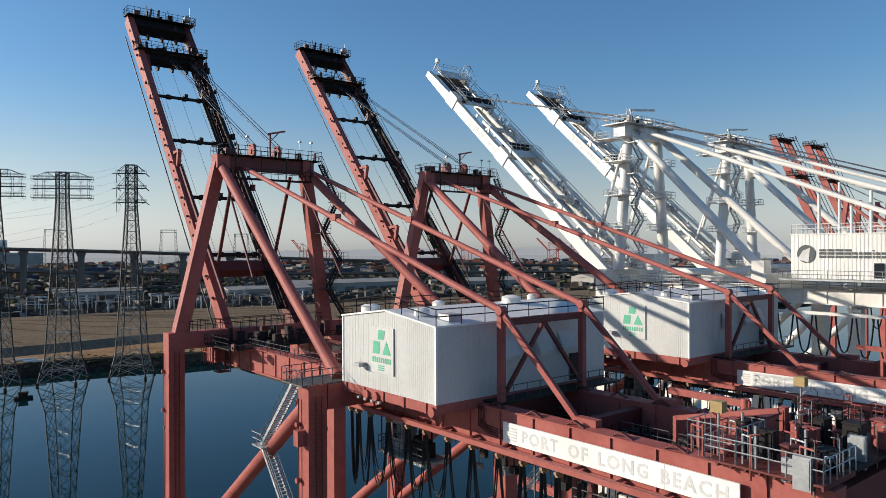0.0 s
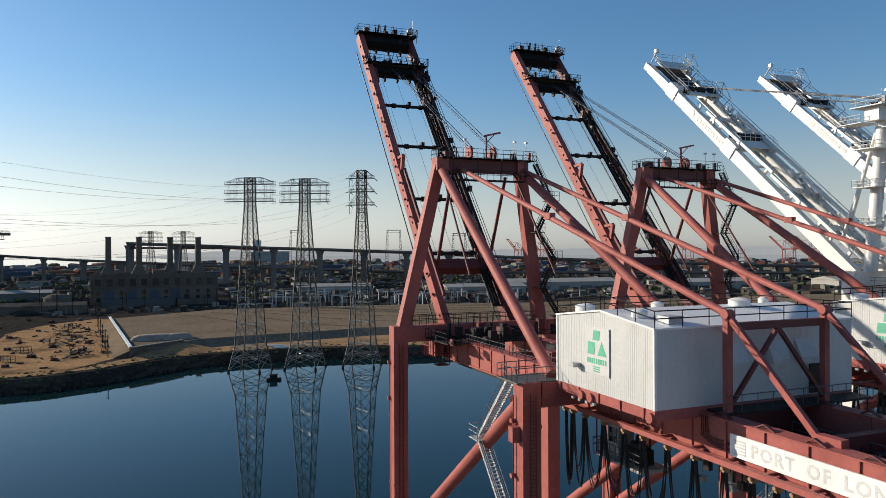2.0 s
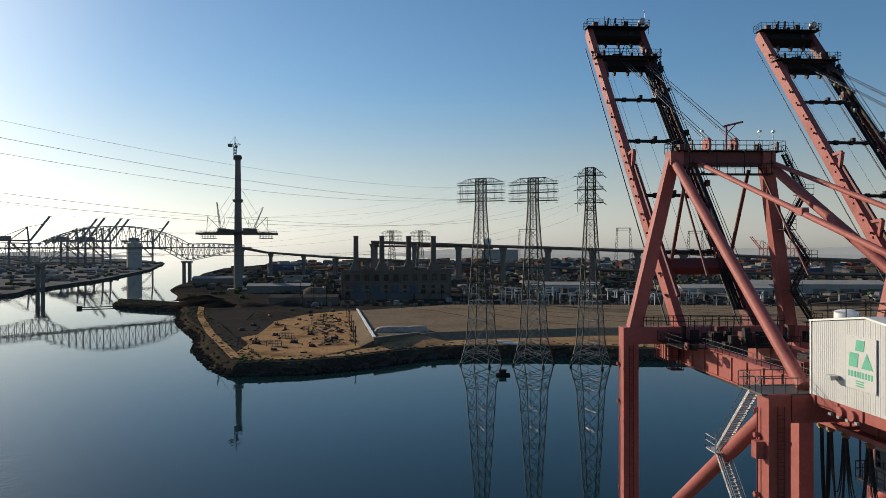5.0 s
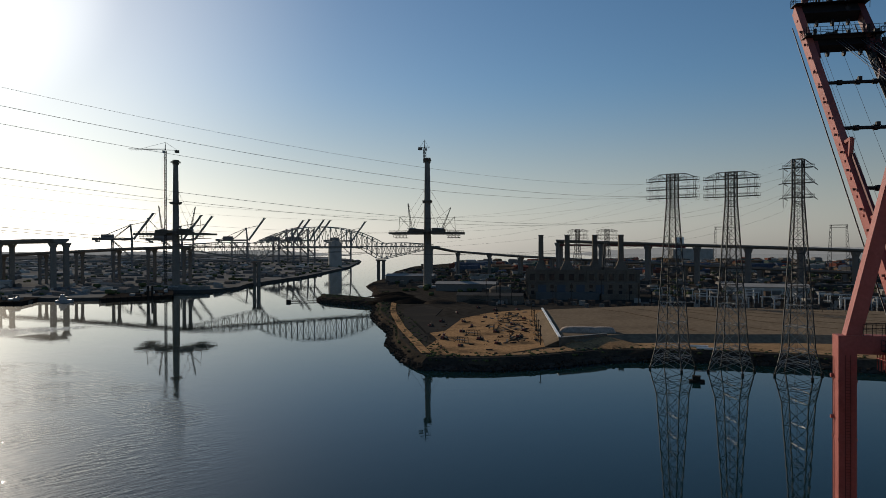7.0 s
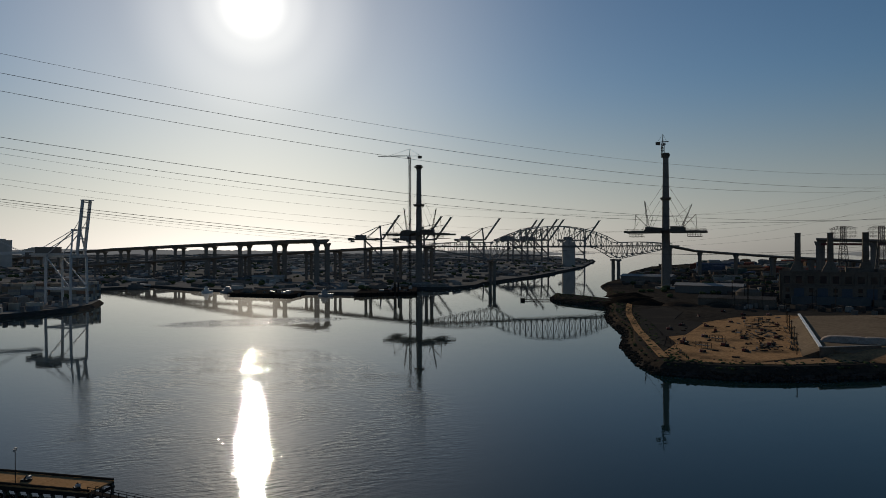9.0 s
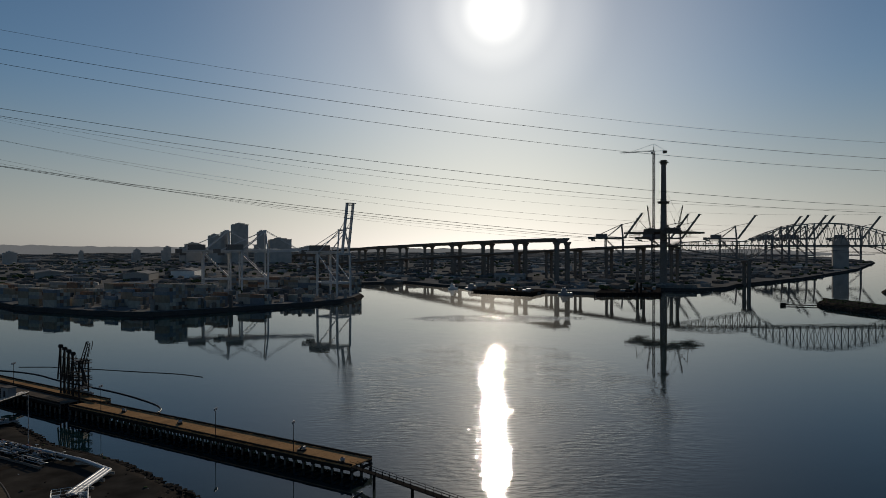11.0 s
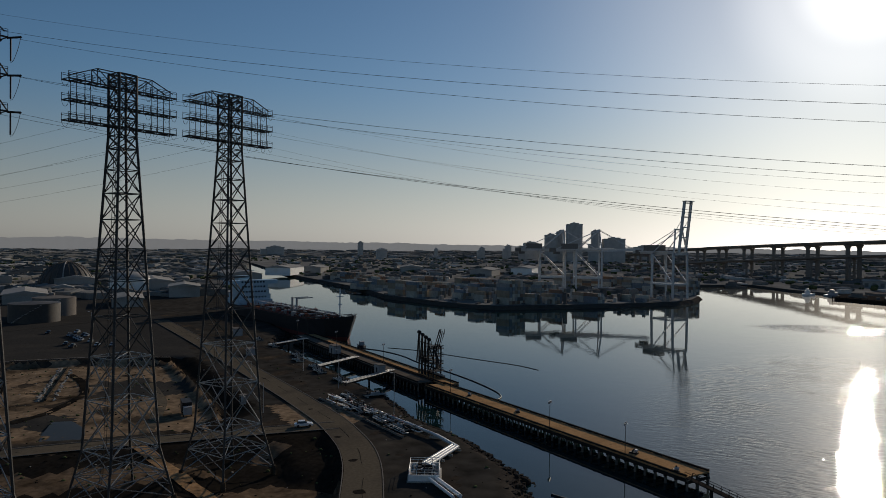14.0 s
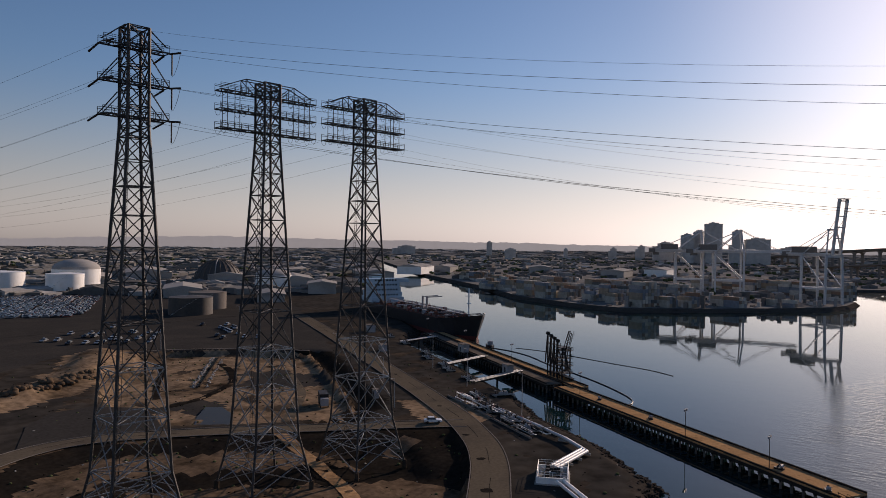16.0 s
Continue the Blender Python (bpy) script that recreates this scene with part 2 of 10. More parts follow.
# brown concrete darkened by the shade of faces turned from the sun
BROWN_SHADED = mat("brown_and_shaded_concrete", (0.150, 0.125, 0.100), 0.9, vary=0.2, scale=0.08, grain=0.8, stain=(0.07, 0.058, 0.046), stain_amount=0.7)
# tower concrete, its shade against the sun put into the colour
TOWER = mat("raw_backlit_tower_concrete", (0.19, 0.175, 0.155), 0.9, vary=0.15, scale=0.06, grain=0.6)
SAND = mat("pale_tan_sand", (0.32, 0.20, 0.11), 0.95, vary=0.25, scale=0.06, grain=0.6, stain=(0.17, 0.105, 0.06), stain_amount=0.8)
# paler than the near ground: haze over the far bank is put into the colour
FARLAND = mat("distant_ground_with_haze", (0.18, 0.172, 0.158), 0.95, vary=0.3, scale=0.006, grain=0.04, stain=(0.24, 0.23, 0.20), stain_amount=0.8)
# stone colour lowered so that it holds the bank's shade
ROCK = mat("riprap_stone_with_shade", (0.055, 0.047, 0.04), 0.9, vary=0.35, scale=0.3, grain=2.0, bump=0.1, rnd=0.3)
TIMBER = mat("brown_dock_planking", (0.40, 0.235, 0.115), 0.85, vary=0.2, scale=0.15, grain=2.0, stain=(0.22, 0.13, 0.07), stain_amount=0.7, rnd=0.12)
PILE_PALE = mat("weathered_grey_pile", (0.15, 0.13, 0.11), 0.85, vary=0.3, scale=0.4, grain=2)
PILE = mat("dark_tarred_pile", (0.035, 0.03, 0.026), 0.8, vary=0.3, scale=0.4, grain=2)
HULL = mat("black_ship_hull", (0.02, 0.021, 0.024), 0.45, scale=0.05, grain=0.6)
HULL_RED = mat("red_boot_topping", (0.22, 0.04, 0.03), 0.6, scale=0.05)
SHIP_DECK = mat("ship_deck_brown", (0.16, 0.07, 0.05), 0.8, scale=0.1)
TEAL = mat("pale_blue_ship_paint", (0.32, 0.46, 0.54), 0.5, scale=0.1)
SHRUB = mat("dry_green_scrub", (0.07, 0.085, 0.04), 0.9, vary=0.4, scale=0.4, grain=2)
HILL = mat("hill_with_haze_glow", (0.22, 0.22, 0.22), 1.0, vary=0.1, scale=0.003, grain=0.02)
# the hills glow faintly: light of the haze is put into their emission
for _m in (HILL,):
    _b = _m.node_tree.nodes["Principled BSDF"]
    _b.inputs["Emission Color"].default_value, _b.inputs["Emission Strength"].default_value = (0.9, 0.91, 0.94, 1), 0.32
PALE = mat("pale_distant_facade", (0.44, 0.41, 0.37), 0.7, scale=0.02, grain=0.1)
BOXES = island("shipping_container_paint", [(0.20, 0.08, 0.06), (0.09, 0.11, 0.15), (0.34, 0.32, 0.29), (0.18, 0.12, 0.08), (0.11, 0.14, 0.12), (0.24, 0.22, 0.20), (0.12, 0.11, 0.10)])
# container paints made paler, with some haze mixed into them
QUAY_BOXES = island("container_paint_with_haze", [(0.338, 0.306, 0.258), (0.218, 0.232, 0.250), (0.496, 0.454, 0.382), (0.248, 0.158, 0.109), (0.416, 0.381, 0.317), (0.139, 0.134, 0.125), (0.298, 0.288, 0.275), (0.317, 0.251, 0.182)], dark=0.8)
ROOFS = island("flat_roofing", [(0.20, 0.19, 0.175), (0.15, 0.145, 0.13), (0.33, 0.32, 0.30), (0.13, 0.125, 0.115), (0.18, 0.17, 0.155), (0.12, 0.12, 0.11), (0.22, 0.21, 0.19)], dark=0.85)
# building colours raised to take in the haze in front of them
HOUSES = island("city_building_paint_and_haze", [(0.238, 0.217, 0.189), (0.168, 0.154, 0.140), (0.476, 0.448, 0.406), (0.140, 0.133, 0.119), (0.210, 0.175, 0.147), (0.126, 0.119, 0.112), (0.294, 0.273, 0.245), (0.154, 0.140, 0.126)], dark=0.8)
YARD_SHEDS = island("weathered_shed_paint", [(0.12, 0.10, 0.085), (0.07, 0.062, 0.055), (0.30, 0.28, 0.25), (0.055, 0.05, 0.045), (0.10, 0.075, 0.06), (0.08, 0.075, 0.07), (0.17, 0.155, 0.135)], dark=0.8)
SCRAP = island("rusty_scrap", [(0.10, 0.06, 0.04), (0.05, 0.045, 0.04), (0.18, 0.14, 0.11), (0.06, 0.05, 0.045), (0.25, 0.22, 0.19)])
# darker copy of the crane grey, with the backlight's shade put in
DISTANT_CRANE = mat("backlit_crane_steel", (0.17, 0.165, 0.16), 0.7, scale=0.1, grain=0.8, spec=0.2)
# crane grey lightened: the haze is painted into it
CRANE_GREY = mat("hazy_grey_crane_paint", (0.56, 0.55, 0.53), 0.55, scale=0.1, grain=0.8)
CARS = island("car_paint", [(0.6, 0.6, 0.58), (0.03, 0.03, 0.033), (0.16, 0.165, 0.17), (0.06, 0.065, 0.08), (0.14, 0.03, 0.025), (0.02, 0.02, 0.022), (0.22, 0.22, 0.22)], rough=0.25, dark=0.8)
WATER = water_mat()


# ---- mesh helpers ----
class Geo:
    """Gathers the faces of one part."""

    def __init__(self):
        self.v, self.f, self.s = [], [], []

    def poly(self, pts, faces, smooth=False):
        k = len(self.v)
        self.v += [tuple(p) for p in pts]
        self.f += [[k + i for i in q] for q in faces]
        self.s += [smooth] * len(faces)
        return self

    def box(self, x0, x1, y0, y1, z0, z1):
        return self.poly([(x0, y0, z0), (x1, y0, z0), (x1, y1, z0), (x0, y1, z0), (x0, y0, z1), (x1, y0, z1), (x1, y1, z1), (x0, y1, z1)],
                         [(0, 3, 2, 1), (4, 5, 6, 7), (0, 1, 5, 4), (1, 2, 6, 5), (2, 3, 7, 6), (3, 0, 4, 7)])

    def beam(self, a, b, w, h, up=(0, 0, 1), w2=None, h2=None):
        """A box section from a to b, w across and h along up; w2, h2 at the far end."""
        a, b = Vector(a), Vector(b)
        d = (b - a).normalized()
        u = Vector(up)
        if abs(d.dot(u)) > 0.98:
            u = Vector((1, 0, 0))
        s = d.cross(u).normalized()
        u = s.cross(d)
        pts = []
        for p, ww, hh in ((a, w, h), (b, w2 or w, h2 or h)):
            for i, j in ((-1, -1), (1, -1), (1, 1), (-1, 1)):
                pts.append(p + s * (ww / 2 * i) + u * (hh / 2 * j))
        return self.poly(pts, [(3, 2, 1, 0), (4, 5, 6, 7), (0, 1, 5, 4), (1, 2, 6, 5), (2, 3, 7, 6), (3, 0, 4, 7)])

    def tube(self, a, b, r, n=8, r2=None):
        a, b = Vector(a), Vector(b)
        d = (b - a).normalized()
        s = d.cross(Vector((0, 0, 1)) if abs(d.z) < 0.95 else Vector((1, 0, 0))).normalized()
        u = s.cross(d)
        pts = [p + (s * math.cos(2 * math.pi * i / n) + u * math.sin(2 * math.pi * i / n)) * rr
               for p, rr in ((a, r), (b, r if r2 is None else r2)) for i in range(n)]
        self.poly(pts, [(i, (i + 1) % n, n + (i + 1) % n, n + i) for i in range(n)], n > 4)
        return self.poly(pts, [list(range(n))[::-1], list(range(n, 2 * n))])

    def line(self, pts, r, n=5):
        pts = [Vector(p) for p in pts]
        k0, k = [], len(pts)
        for i, p in enumerate(pts):
            d = (pts[min(i + 1, k - 1)] - pts[max(i - 1, 0)]).normalized()
            s = d.cross(Vector((0, 0, 1)) if abs(d.z) < 0.95 else Vector((1, 0, 0))).normalized()
            u = s.cross(d)
            k0 += [p + (s * math.cos(2 * math.pi * j / n) + u * math.sin(2 * math.pi * j / n)) * r for j in range(n)]
        return self.poly(k0, [(i * n + j, i * n + (j + 1) % n, (i + 1) * n + (j + 1) % n, (i + 1) * n + j) for i in range(k - 1) for j in range(n)]
                         + [list(range(n))[::-1], list(range((k - 1) * n, k * n))], n > 4)

    def prism(self, pts, z0, z1):
        """An upright prism over the outline pts (counter-clockwise)."""
        n = len(pts)
        return self.poly([(x, y, z0) for x, y in pts] + [(x, y, z1) for x, y in pts],
                         [list(range(n))[::-1], list(range(n, 2 * n))] + [(i, (i + 1) % n, n + (i + 1) % n, n + i) for i in range(n)])

    def rail(self, pts, h=1.1, gap=1.6, r=0.035, mid=True):
        """A hand rail with posts along pts."""
        for a, b in zip(pts, pts[1:]):
            a, b = Vector(a), Vector(b)
            k = max(1, round((b - a).length / gap))
            for i in range(k + 1):
                p = a.lerp(b, i / k)
                self.tube(p, p + Vector((0, 0, h)), r, 4)
            for z in ((h, h * 0.55) if mid else (h,)):
                self.tube(a + Vector((0, 0, z)), b + Vector((0, 0, z)), r, 4)
        return self

    def ball(self, c, r, n=6, sq=1.0):
        rings = []
        k = len(self.v)
        for i in range(1, n):
            a = math.pi * i / n
            rings += [(c[0] + r * math.sin(a) * math.cos(2 * math.pi * j / (2 * n)), c[1] + r * math.sin(a) * math.sin(2 * math.pi * j / (2 * n)), c[2] + sq * r * math.cos(a)) for j in range(2 * n)]
        m = 2 * n
        f = [(i * m + j, (i + 1) * m + j, (i + 1) * m + (j + 1) % m, i * m + (j + 1) % m) for i in range(n - 2) for j in range(m)]
        f += [list(range(m))[::1], list(range((n - 2) * m, (n - 1) * m))[::-1]]
        return self.poly(rings, f, True)


def mesh_of(name, g, material):
    me = bpy.data.meshes.new(name)
    me.from_pydata(g.v, [], g.f)
    me.polygons.foreach_set("use_smooth", g.s)
    me.materials.append(material)
    me.update()
    return me


def part(name, g, material, parent=None, label="", kind=""):
    ob = new(name, mesh_of(name, g, material))
    if parent is not None:
        ob.parent = parent
    return tagged(ob, label=label, kind=kind)


def thing(name, m, label, category, group="", kind=""):
    ob = new(name)
    ob.matrix_world = m
    ob.matrix_basis = m
    return tagged(ob, label, category, group, kind)


def solo(name, g, material, label, category, group="", kind="", m=None):
    """A thing of one mesh."""
    ob = new(name, mesh_of(name, g, material))
    if m is not None:
        ob.matrix_basis = m
    return tagged(ob, label, category, group, kind)


def words(name, text, size, m, material, parent=None, extrude=0.01, label="", bold=0.0, spacing=1.0):
    """Raised lettering as a mesh; m: the pose of the text's left end, in the parent's space."""
    cu = bpy.data.curves.new(name, "FONT")
    cu.body, cu.size, cu.extrude, cu.offset = text, size, extrude, bold
    cu.resolution_u, cu.space_character = 2, spacing
    tmp = bpy.data.objects.new(name, cu)
    scene.collection.objects.link(tmp)
    bpy.context.view_layer.update()
    me = bpy.data.meshes.new_from_object(tmp)
    bpy.data.objects.remove(tmp)
    me.materials.clear()
    me.materials.append(material)
    ob = new(name, me)
    if parent is not None:
        ob.parent = parent
    ob.matrix_basis = m
    return tagged(ob, label=label)


def polar(az, d, z=0.0):
    a = radians(az)
    return Vector((-math.sin(a) * d, math.cos(a) * d, z))

# ---- water and land ----
def ccw(pts):
    a = sum(p[0] * q[1] - q[0] * p[1] for p, q in zip(pts, pts[1:] + pts[:1]))
    return pts if a > 0 else pts[::-1]


def inset(pts, d):
    """The outline moved inwards by d metres."""
    pts = ccw(pts)
    out = []
    for i, p in enumerate(pts):
        a, b = Vector((*pts[i - 1], 0)), Vector((*pts[(i + 1) % len(pts)], 0))
        t = (b - a).normalized()
        out.append((p[0] - t.y * d, p[1] + t.x * d))
    return out


def inside(x, y, pts):
    r = False
    for (x0, y0), (x1, y1) in zip(pts, pts[1:] + pts[:1]):
        if (y0 > y) != (y1 > y) and x < (x1 - x0) * (y - y0) / (y1 - y0) + x0:
            r = not r
    return r


def away(x, y, pts, closed=True):
    """Distance from a point to an outline or a line."""
    best = 1e9
    for (x0, y0), (x1, y1) in zip(pts, pts[1:] + (pts[:1] if closed else [])):
        dx, dy = x1 - x0, y1 - y0
        if dx == dy == 0:
            continue
        t = max(0, min(1, ((x - x0) * dx + (y - y0) * dy) / (dx * dx + dy * dy)))
        best = min(best, math.hypot(x - x0 - t * dx, y - y0 - t * dy))
    return best


def smooth(a, b, x):
    t = max(0.0, min(1.0, (x - a) / (b - a)))
    return t * t * (3 - 2 * t)


def bank(pts, z, width, rough=0.9):
    """The sloping stony shore between the waterline pts and the land's edge."""
    pts = ccw(pts)
    inn = inset(pts, width)
    g, hi_g = Geo(), Geo()
    n = len(pts)
    for i in range(n):
        a, b, c, d = (Vector((*q, 0)) for q in (pts[i], pts[(i + 1) % n], inn[i], inn[(i + 1) % n]))
        L = (b - a).length
        if L > 700 or max(a.length, b.length) > 1600:
            g.poly([a + Vector((0, 0, -1)), b + Vector((0, 0, -1)), d + Vector((0, 0, z)), c + Vector((0, 0, z))], [(0, 1, 2, 3)])
            continue
        k = max(1, int(L / 5))
        rows = []
        for j in range(k + 1):
            lo, hi = a.lerp(b, j / k), c.lerp(d, j / k)
            row = []
            for s in (0, 0.35, 0.7, 1.0):
                p = lo.lerp(hi, s)
                wob = 0 if s == 1.0 or j in (0, k) else 1
                q = Vector((p.x * 0.13, p.y * 0.13, s * 3))
                row.append(p + Vector((noise.noise(q) * 1.6 * wob, noise.noise(q + Vector((9, 0, 0))) * 1.6 * wob, -0.9 + (z + 0.9) * (s ** 0.8) + noise.noise(q * 2.3) * rough * wob)))
            rows.append(row)
        for r0, r1 in zip(rows, rows[1:]):
            g.poly([*r0[:2], *r1[:2]], [(0, 2, 3, 1)])
            hi_g.poly([*r0[1:], *r1[1:]], [(m, 3 + m, 4 + m, m + 1) for m in range(2)])
    return g, hi_g


solo("water", Geo().poly([(4950 * math.cos(i * math.pi / 48), 4950 * math.sin(i * math.pi / 48), 0) for i in range(96)], [list(range(96))]),
     WATER, "calm dark blue harbour water with faint ripples", "water", kind="structure")

SHORE = [(-96, 30), (-104, 10), (-112, -18), (-121, -34), (-130, -41), (-138, -43), (-150, -56), (-158, -64), (-164, -74), (-171, -85), (-182, -96), (-195, -110), (-204, -123), (-226, -151), (-258, -200), (-300, -225), (-380, -310)]
NOTCH = [(-330, -345), (-60, -345), (-30, -200), (-55, -10)]
NEAR = [(410, 446), (-96, 30), (-104, 10)] + NOTCH[::-1] + [(-380, -310), (-480, -400), (-620, -520), (-900, -760), (-1500, -1300), (-3400, -3300), (0, -4850), (4000, -2600), (4600, 1500), (1500, 1350)]
PENINSULA = [(1200, 1300), (300, 610), (100, 440), (-50, 328), (-106, 292), (-121, 289), (-146, 275), (-168, 260), (-182, 244), (-190, 208), (-200, 187),
             (-220, 168), (-241, 175), (-284, 198), (-324, 227), (-379, 255), (-416, 277), (-452, 304), (-478, 318), (-510, 312), (-546, 309), (-588, 332), (-596, 345),
             (-560, 352), (-515, 352), (-540, 368), (-592, 395), (-628, 421), (-728, 478), (-760, 505), (-850, 590), (-936, 660), (-1060, 755), (-1300, 980), (-1480, 1250), (-1350, 1750),
             (-1050, 2120), (-700, 2360), (0, 2420), (620, 2420), (1500, 2250), (2500, 2100)]
WEST = [(-1600, -1400), (-866, -667), (-804, -599), (-628, -392), (-541, -308), (-520, -269), (-501, -235), (-492, -208), (-489, -185), (-502, -168), (-529, -135), (-561, -102), (-600, -68), (-632, -58), (-680, -56),
        (-760, -75), (-882, -82), (-917, -24), (-841, 13), (-792, 52), (-726, 114), (-690, 170), (-700, 190), (-760, 250), (-740, 290), (-775, 340),
        (-830, 375), (-1005, 553), (-1400, 880), (-1970, 1282), (-2300, 1420), (-4500, 1900), (-4700, -1300), (-3450, -3350)]
solo("ground", Geo().prism(ccw(NEAR), -3, 3.0), LAND, "dark bare industrial ground along the channel", "ground", kind="structure")
solo("ground", Geo().prism(inset(PENINSULA, 7), -3, 4.0), LAND, "flat industrial peninsula of bare earth and yards", "ground", kind="structure")
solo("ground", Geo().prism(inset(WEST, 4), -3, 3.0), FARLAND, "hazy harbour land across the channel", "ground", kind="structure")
low_g, hi_g = bank(PENINSULA, 4.0, 7)
solo("shore_bank", low_g, ROCK, "dark stony shore bank along the peninsula", "bank", kind="structure")
solo("shore_bank", hi_g, DIRT_DK, "brown earth slope above the peninsula's stones", "bank", kind="structure")
low_g, hi_g = bank(WEST, 3.0, 4)
solo("shore_bank", Geo().poly(low_g.v, low_g.f).poly(hi_g.v, hi_g.f), ROCK, "dark stony shore across the channel", "bank", kind="structure")


def scatter_rocks(pts, per_m, width, z, seed, size=(0.4, 1.2)):
    rng = random.Random(seed)
    g = Geo()
    for p0, p1 in zip(pts, pts[1:]):
        a, b = Vector((*p0, 0)), Vector((*p1, 0))
        d = b - a
        nrm = Vector((-d.y, d.x, 0)).normalized()
        for _ in range(int(d.length * per_m)):
            s, o = rng.random(), rng.random()
            p = a + d * s + nrm * (o * width)
            r = rng.uniform(*size)
            c = Vector((p.x, p.y, -0.4 + (z + 0.5) * o))
            k = [c + Vector((rng.uniform(0.5, 1) * r * sx, rng.uniform(0.5, 1) * r * sy, rng.uniform(0.4, 0.8) * r * sz)) for sx in (-1, 1) for sy in (-1, 1) for sz in (-1, 1)]
            g.poly(k, [(0, 1, 3, 2), (4, 6, 7, 5), (0, 4, 5, 1), (2, 3, 7, 6), (0, 2, 6, 4), (1, 5, 7, 3)])
    return g


solo("riprap", scatter_rocks(PENINSULA[2:24][::-1], 2.2, 3.6, 1.7, 3, (0.4, 1.0)), ROCK, "dark broken stones along the peninsula shore", "stones", kind="stuff")

# low hazy hills on the horizon, with the open sea left free
rng = random.Random(11)
g = Geo()
prev = None
for i in range(1201):
    az = -70 + i * 0.25
    if 42 < az < 57:
        prev = None
        continue
    h = 40 + 8 * noise.noise(Vector((az * 0.15, 0, 0))) + 34 * math.exp(-((az - 142) / 14) ** 2) + 16 * math.exp(-((az - 122) / 9) ** 2) + 26 * math.exp(-((az + 25) / 22) ** 2) - 16 * math.exp(-((az - 75) / 14) ** 2)
    h += 5 * noise.noise(Vector((az * 0.9, 3, 0))) + rng.uniform(-2.5, 2.5)
    h *= smooth(0, 9, min(abs(az - 42), abs(az - 57)))
    q = (polar(az, 4880, 0), polar(az, 4880, max(2, h)), polar(az, 4930, 0))
    if prev:
        g.poly([*prev, *q], [(0, 3, 4, 1), (1, 4, 5, 2)])
    prev = q
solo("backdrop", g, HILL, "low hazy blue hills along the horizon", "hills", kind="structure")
# ---- ship-to-shore cranes: u runs out over the water, v along the quay ----
AX = 129.5
QUAY_Z = 4.0
UC, VC = 64.0, 38.0
U_W, U_L = 80.0, 48.7        # waterside and landside legs
V_N, V_F = 27.0, 47.8        # near and far frames
G_N, G_F = 33.5, 42.4        # the two main girders


def quay(u, v, z):
    """World place of a point in the quay's axes."""
    a = radians(39.5)
    return Vector((-math.sin(a) * u + math.cos(a) * v, math.cos(a) * u + math.sin(a) * v, z))


def P(u, v, z):
    """A point in the crane's own space."""
    return Vector((u - UC, VC - v, z - QUAY_Z))


def crane_pose(dv):
    return Matrix.Translation(quay(UC, VC + dv, QUAY_Z)) @ pose(0, 0, 0, 0, 0, AX)


def ubox(g, u0, u1, v0, v1, z0, z1):
    return g.box(u0 - UC, u1 - UC, VC - v1, VC - v0, z0 - QUAY_Z, z1 - QUAY_Z)


def arc_loop(g, a, b, sag, r, k=8):
    a, b = Vector(a), Vector(b)
    g.line([a.lerp(b, i / k) - Vector((0, 0, sag * (1 - abs(2 * i / k - 1) ** 2.6))) for i in range(k + 1)], r, 4)


def stairs(g, a, b, width, side):
    """An open stair flight with treads, strings and hand rails from a down to b; side: the way across."""
    a, b, s = Vector(a), Vector(b), Vector(side).normalized() * width / 2
    for k in (-1, 1):
        g.beam(a + s * k, b + s * k, 0.06, 0.26)
        up = Vector((0, 0, 1.0))
        g.tube(a + s * k + up, b + s * k + up, 0.035, 4)
        g.tube(a + s * k + up * 0.5, b + s * k + up * 0.5, 0.03, 4)
        n = max(2, int((a - b).length / 1.6))
        for i in range(n + 1):
            p = a.lerp(b, i / n) + s * k
            g.tube(p, p + up, 0.03, 4)
    n = max(3, int(abs(a.z - b.z) / 0.24))
    for i in range(n):
        p = a.lerp(b, (i + 0.5) / n)
        g.beam(p - s, p + s, 0.24, 0.05)
    return g


def corrugated(g, a, b, z0, z1, out, pitch=0.22, depth=0.013, top=None):
    """A wall of ribbed sheet from a to b (x, y), with ribs towards out; top gives the height along it."""
    a, b, o = Vector((*a, 0)), Vector((*b, 0)), Vector((*out, 0))
    n = int((b - a).length / pitch)
    pts = []
    for i in range(n):
        for s, d in ((0.0, 0), (0.35, 0), (0.45, 1), (0.9, 1)):
            pts.append(((i + s) / n, d))
    pts.append((1.0, 0))
    vs = []
    for s, d in pts:
        p = a.lerp(b, s) + o * depth * d
        vs += [(p.x, p.y, z0), (p.x, p.y, z1 if top is None else top(s))]
    g.poly(vs, [(2 * i, 2 * i + 2, 2 * i + 3, 2 * i + 1) for i in range(len(pts) - 1)])
    return g


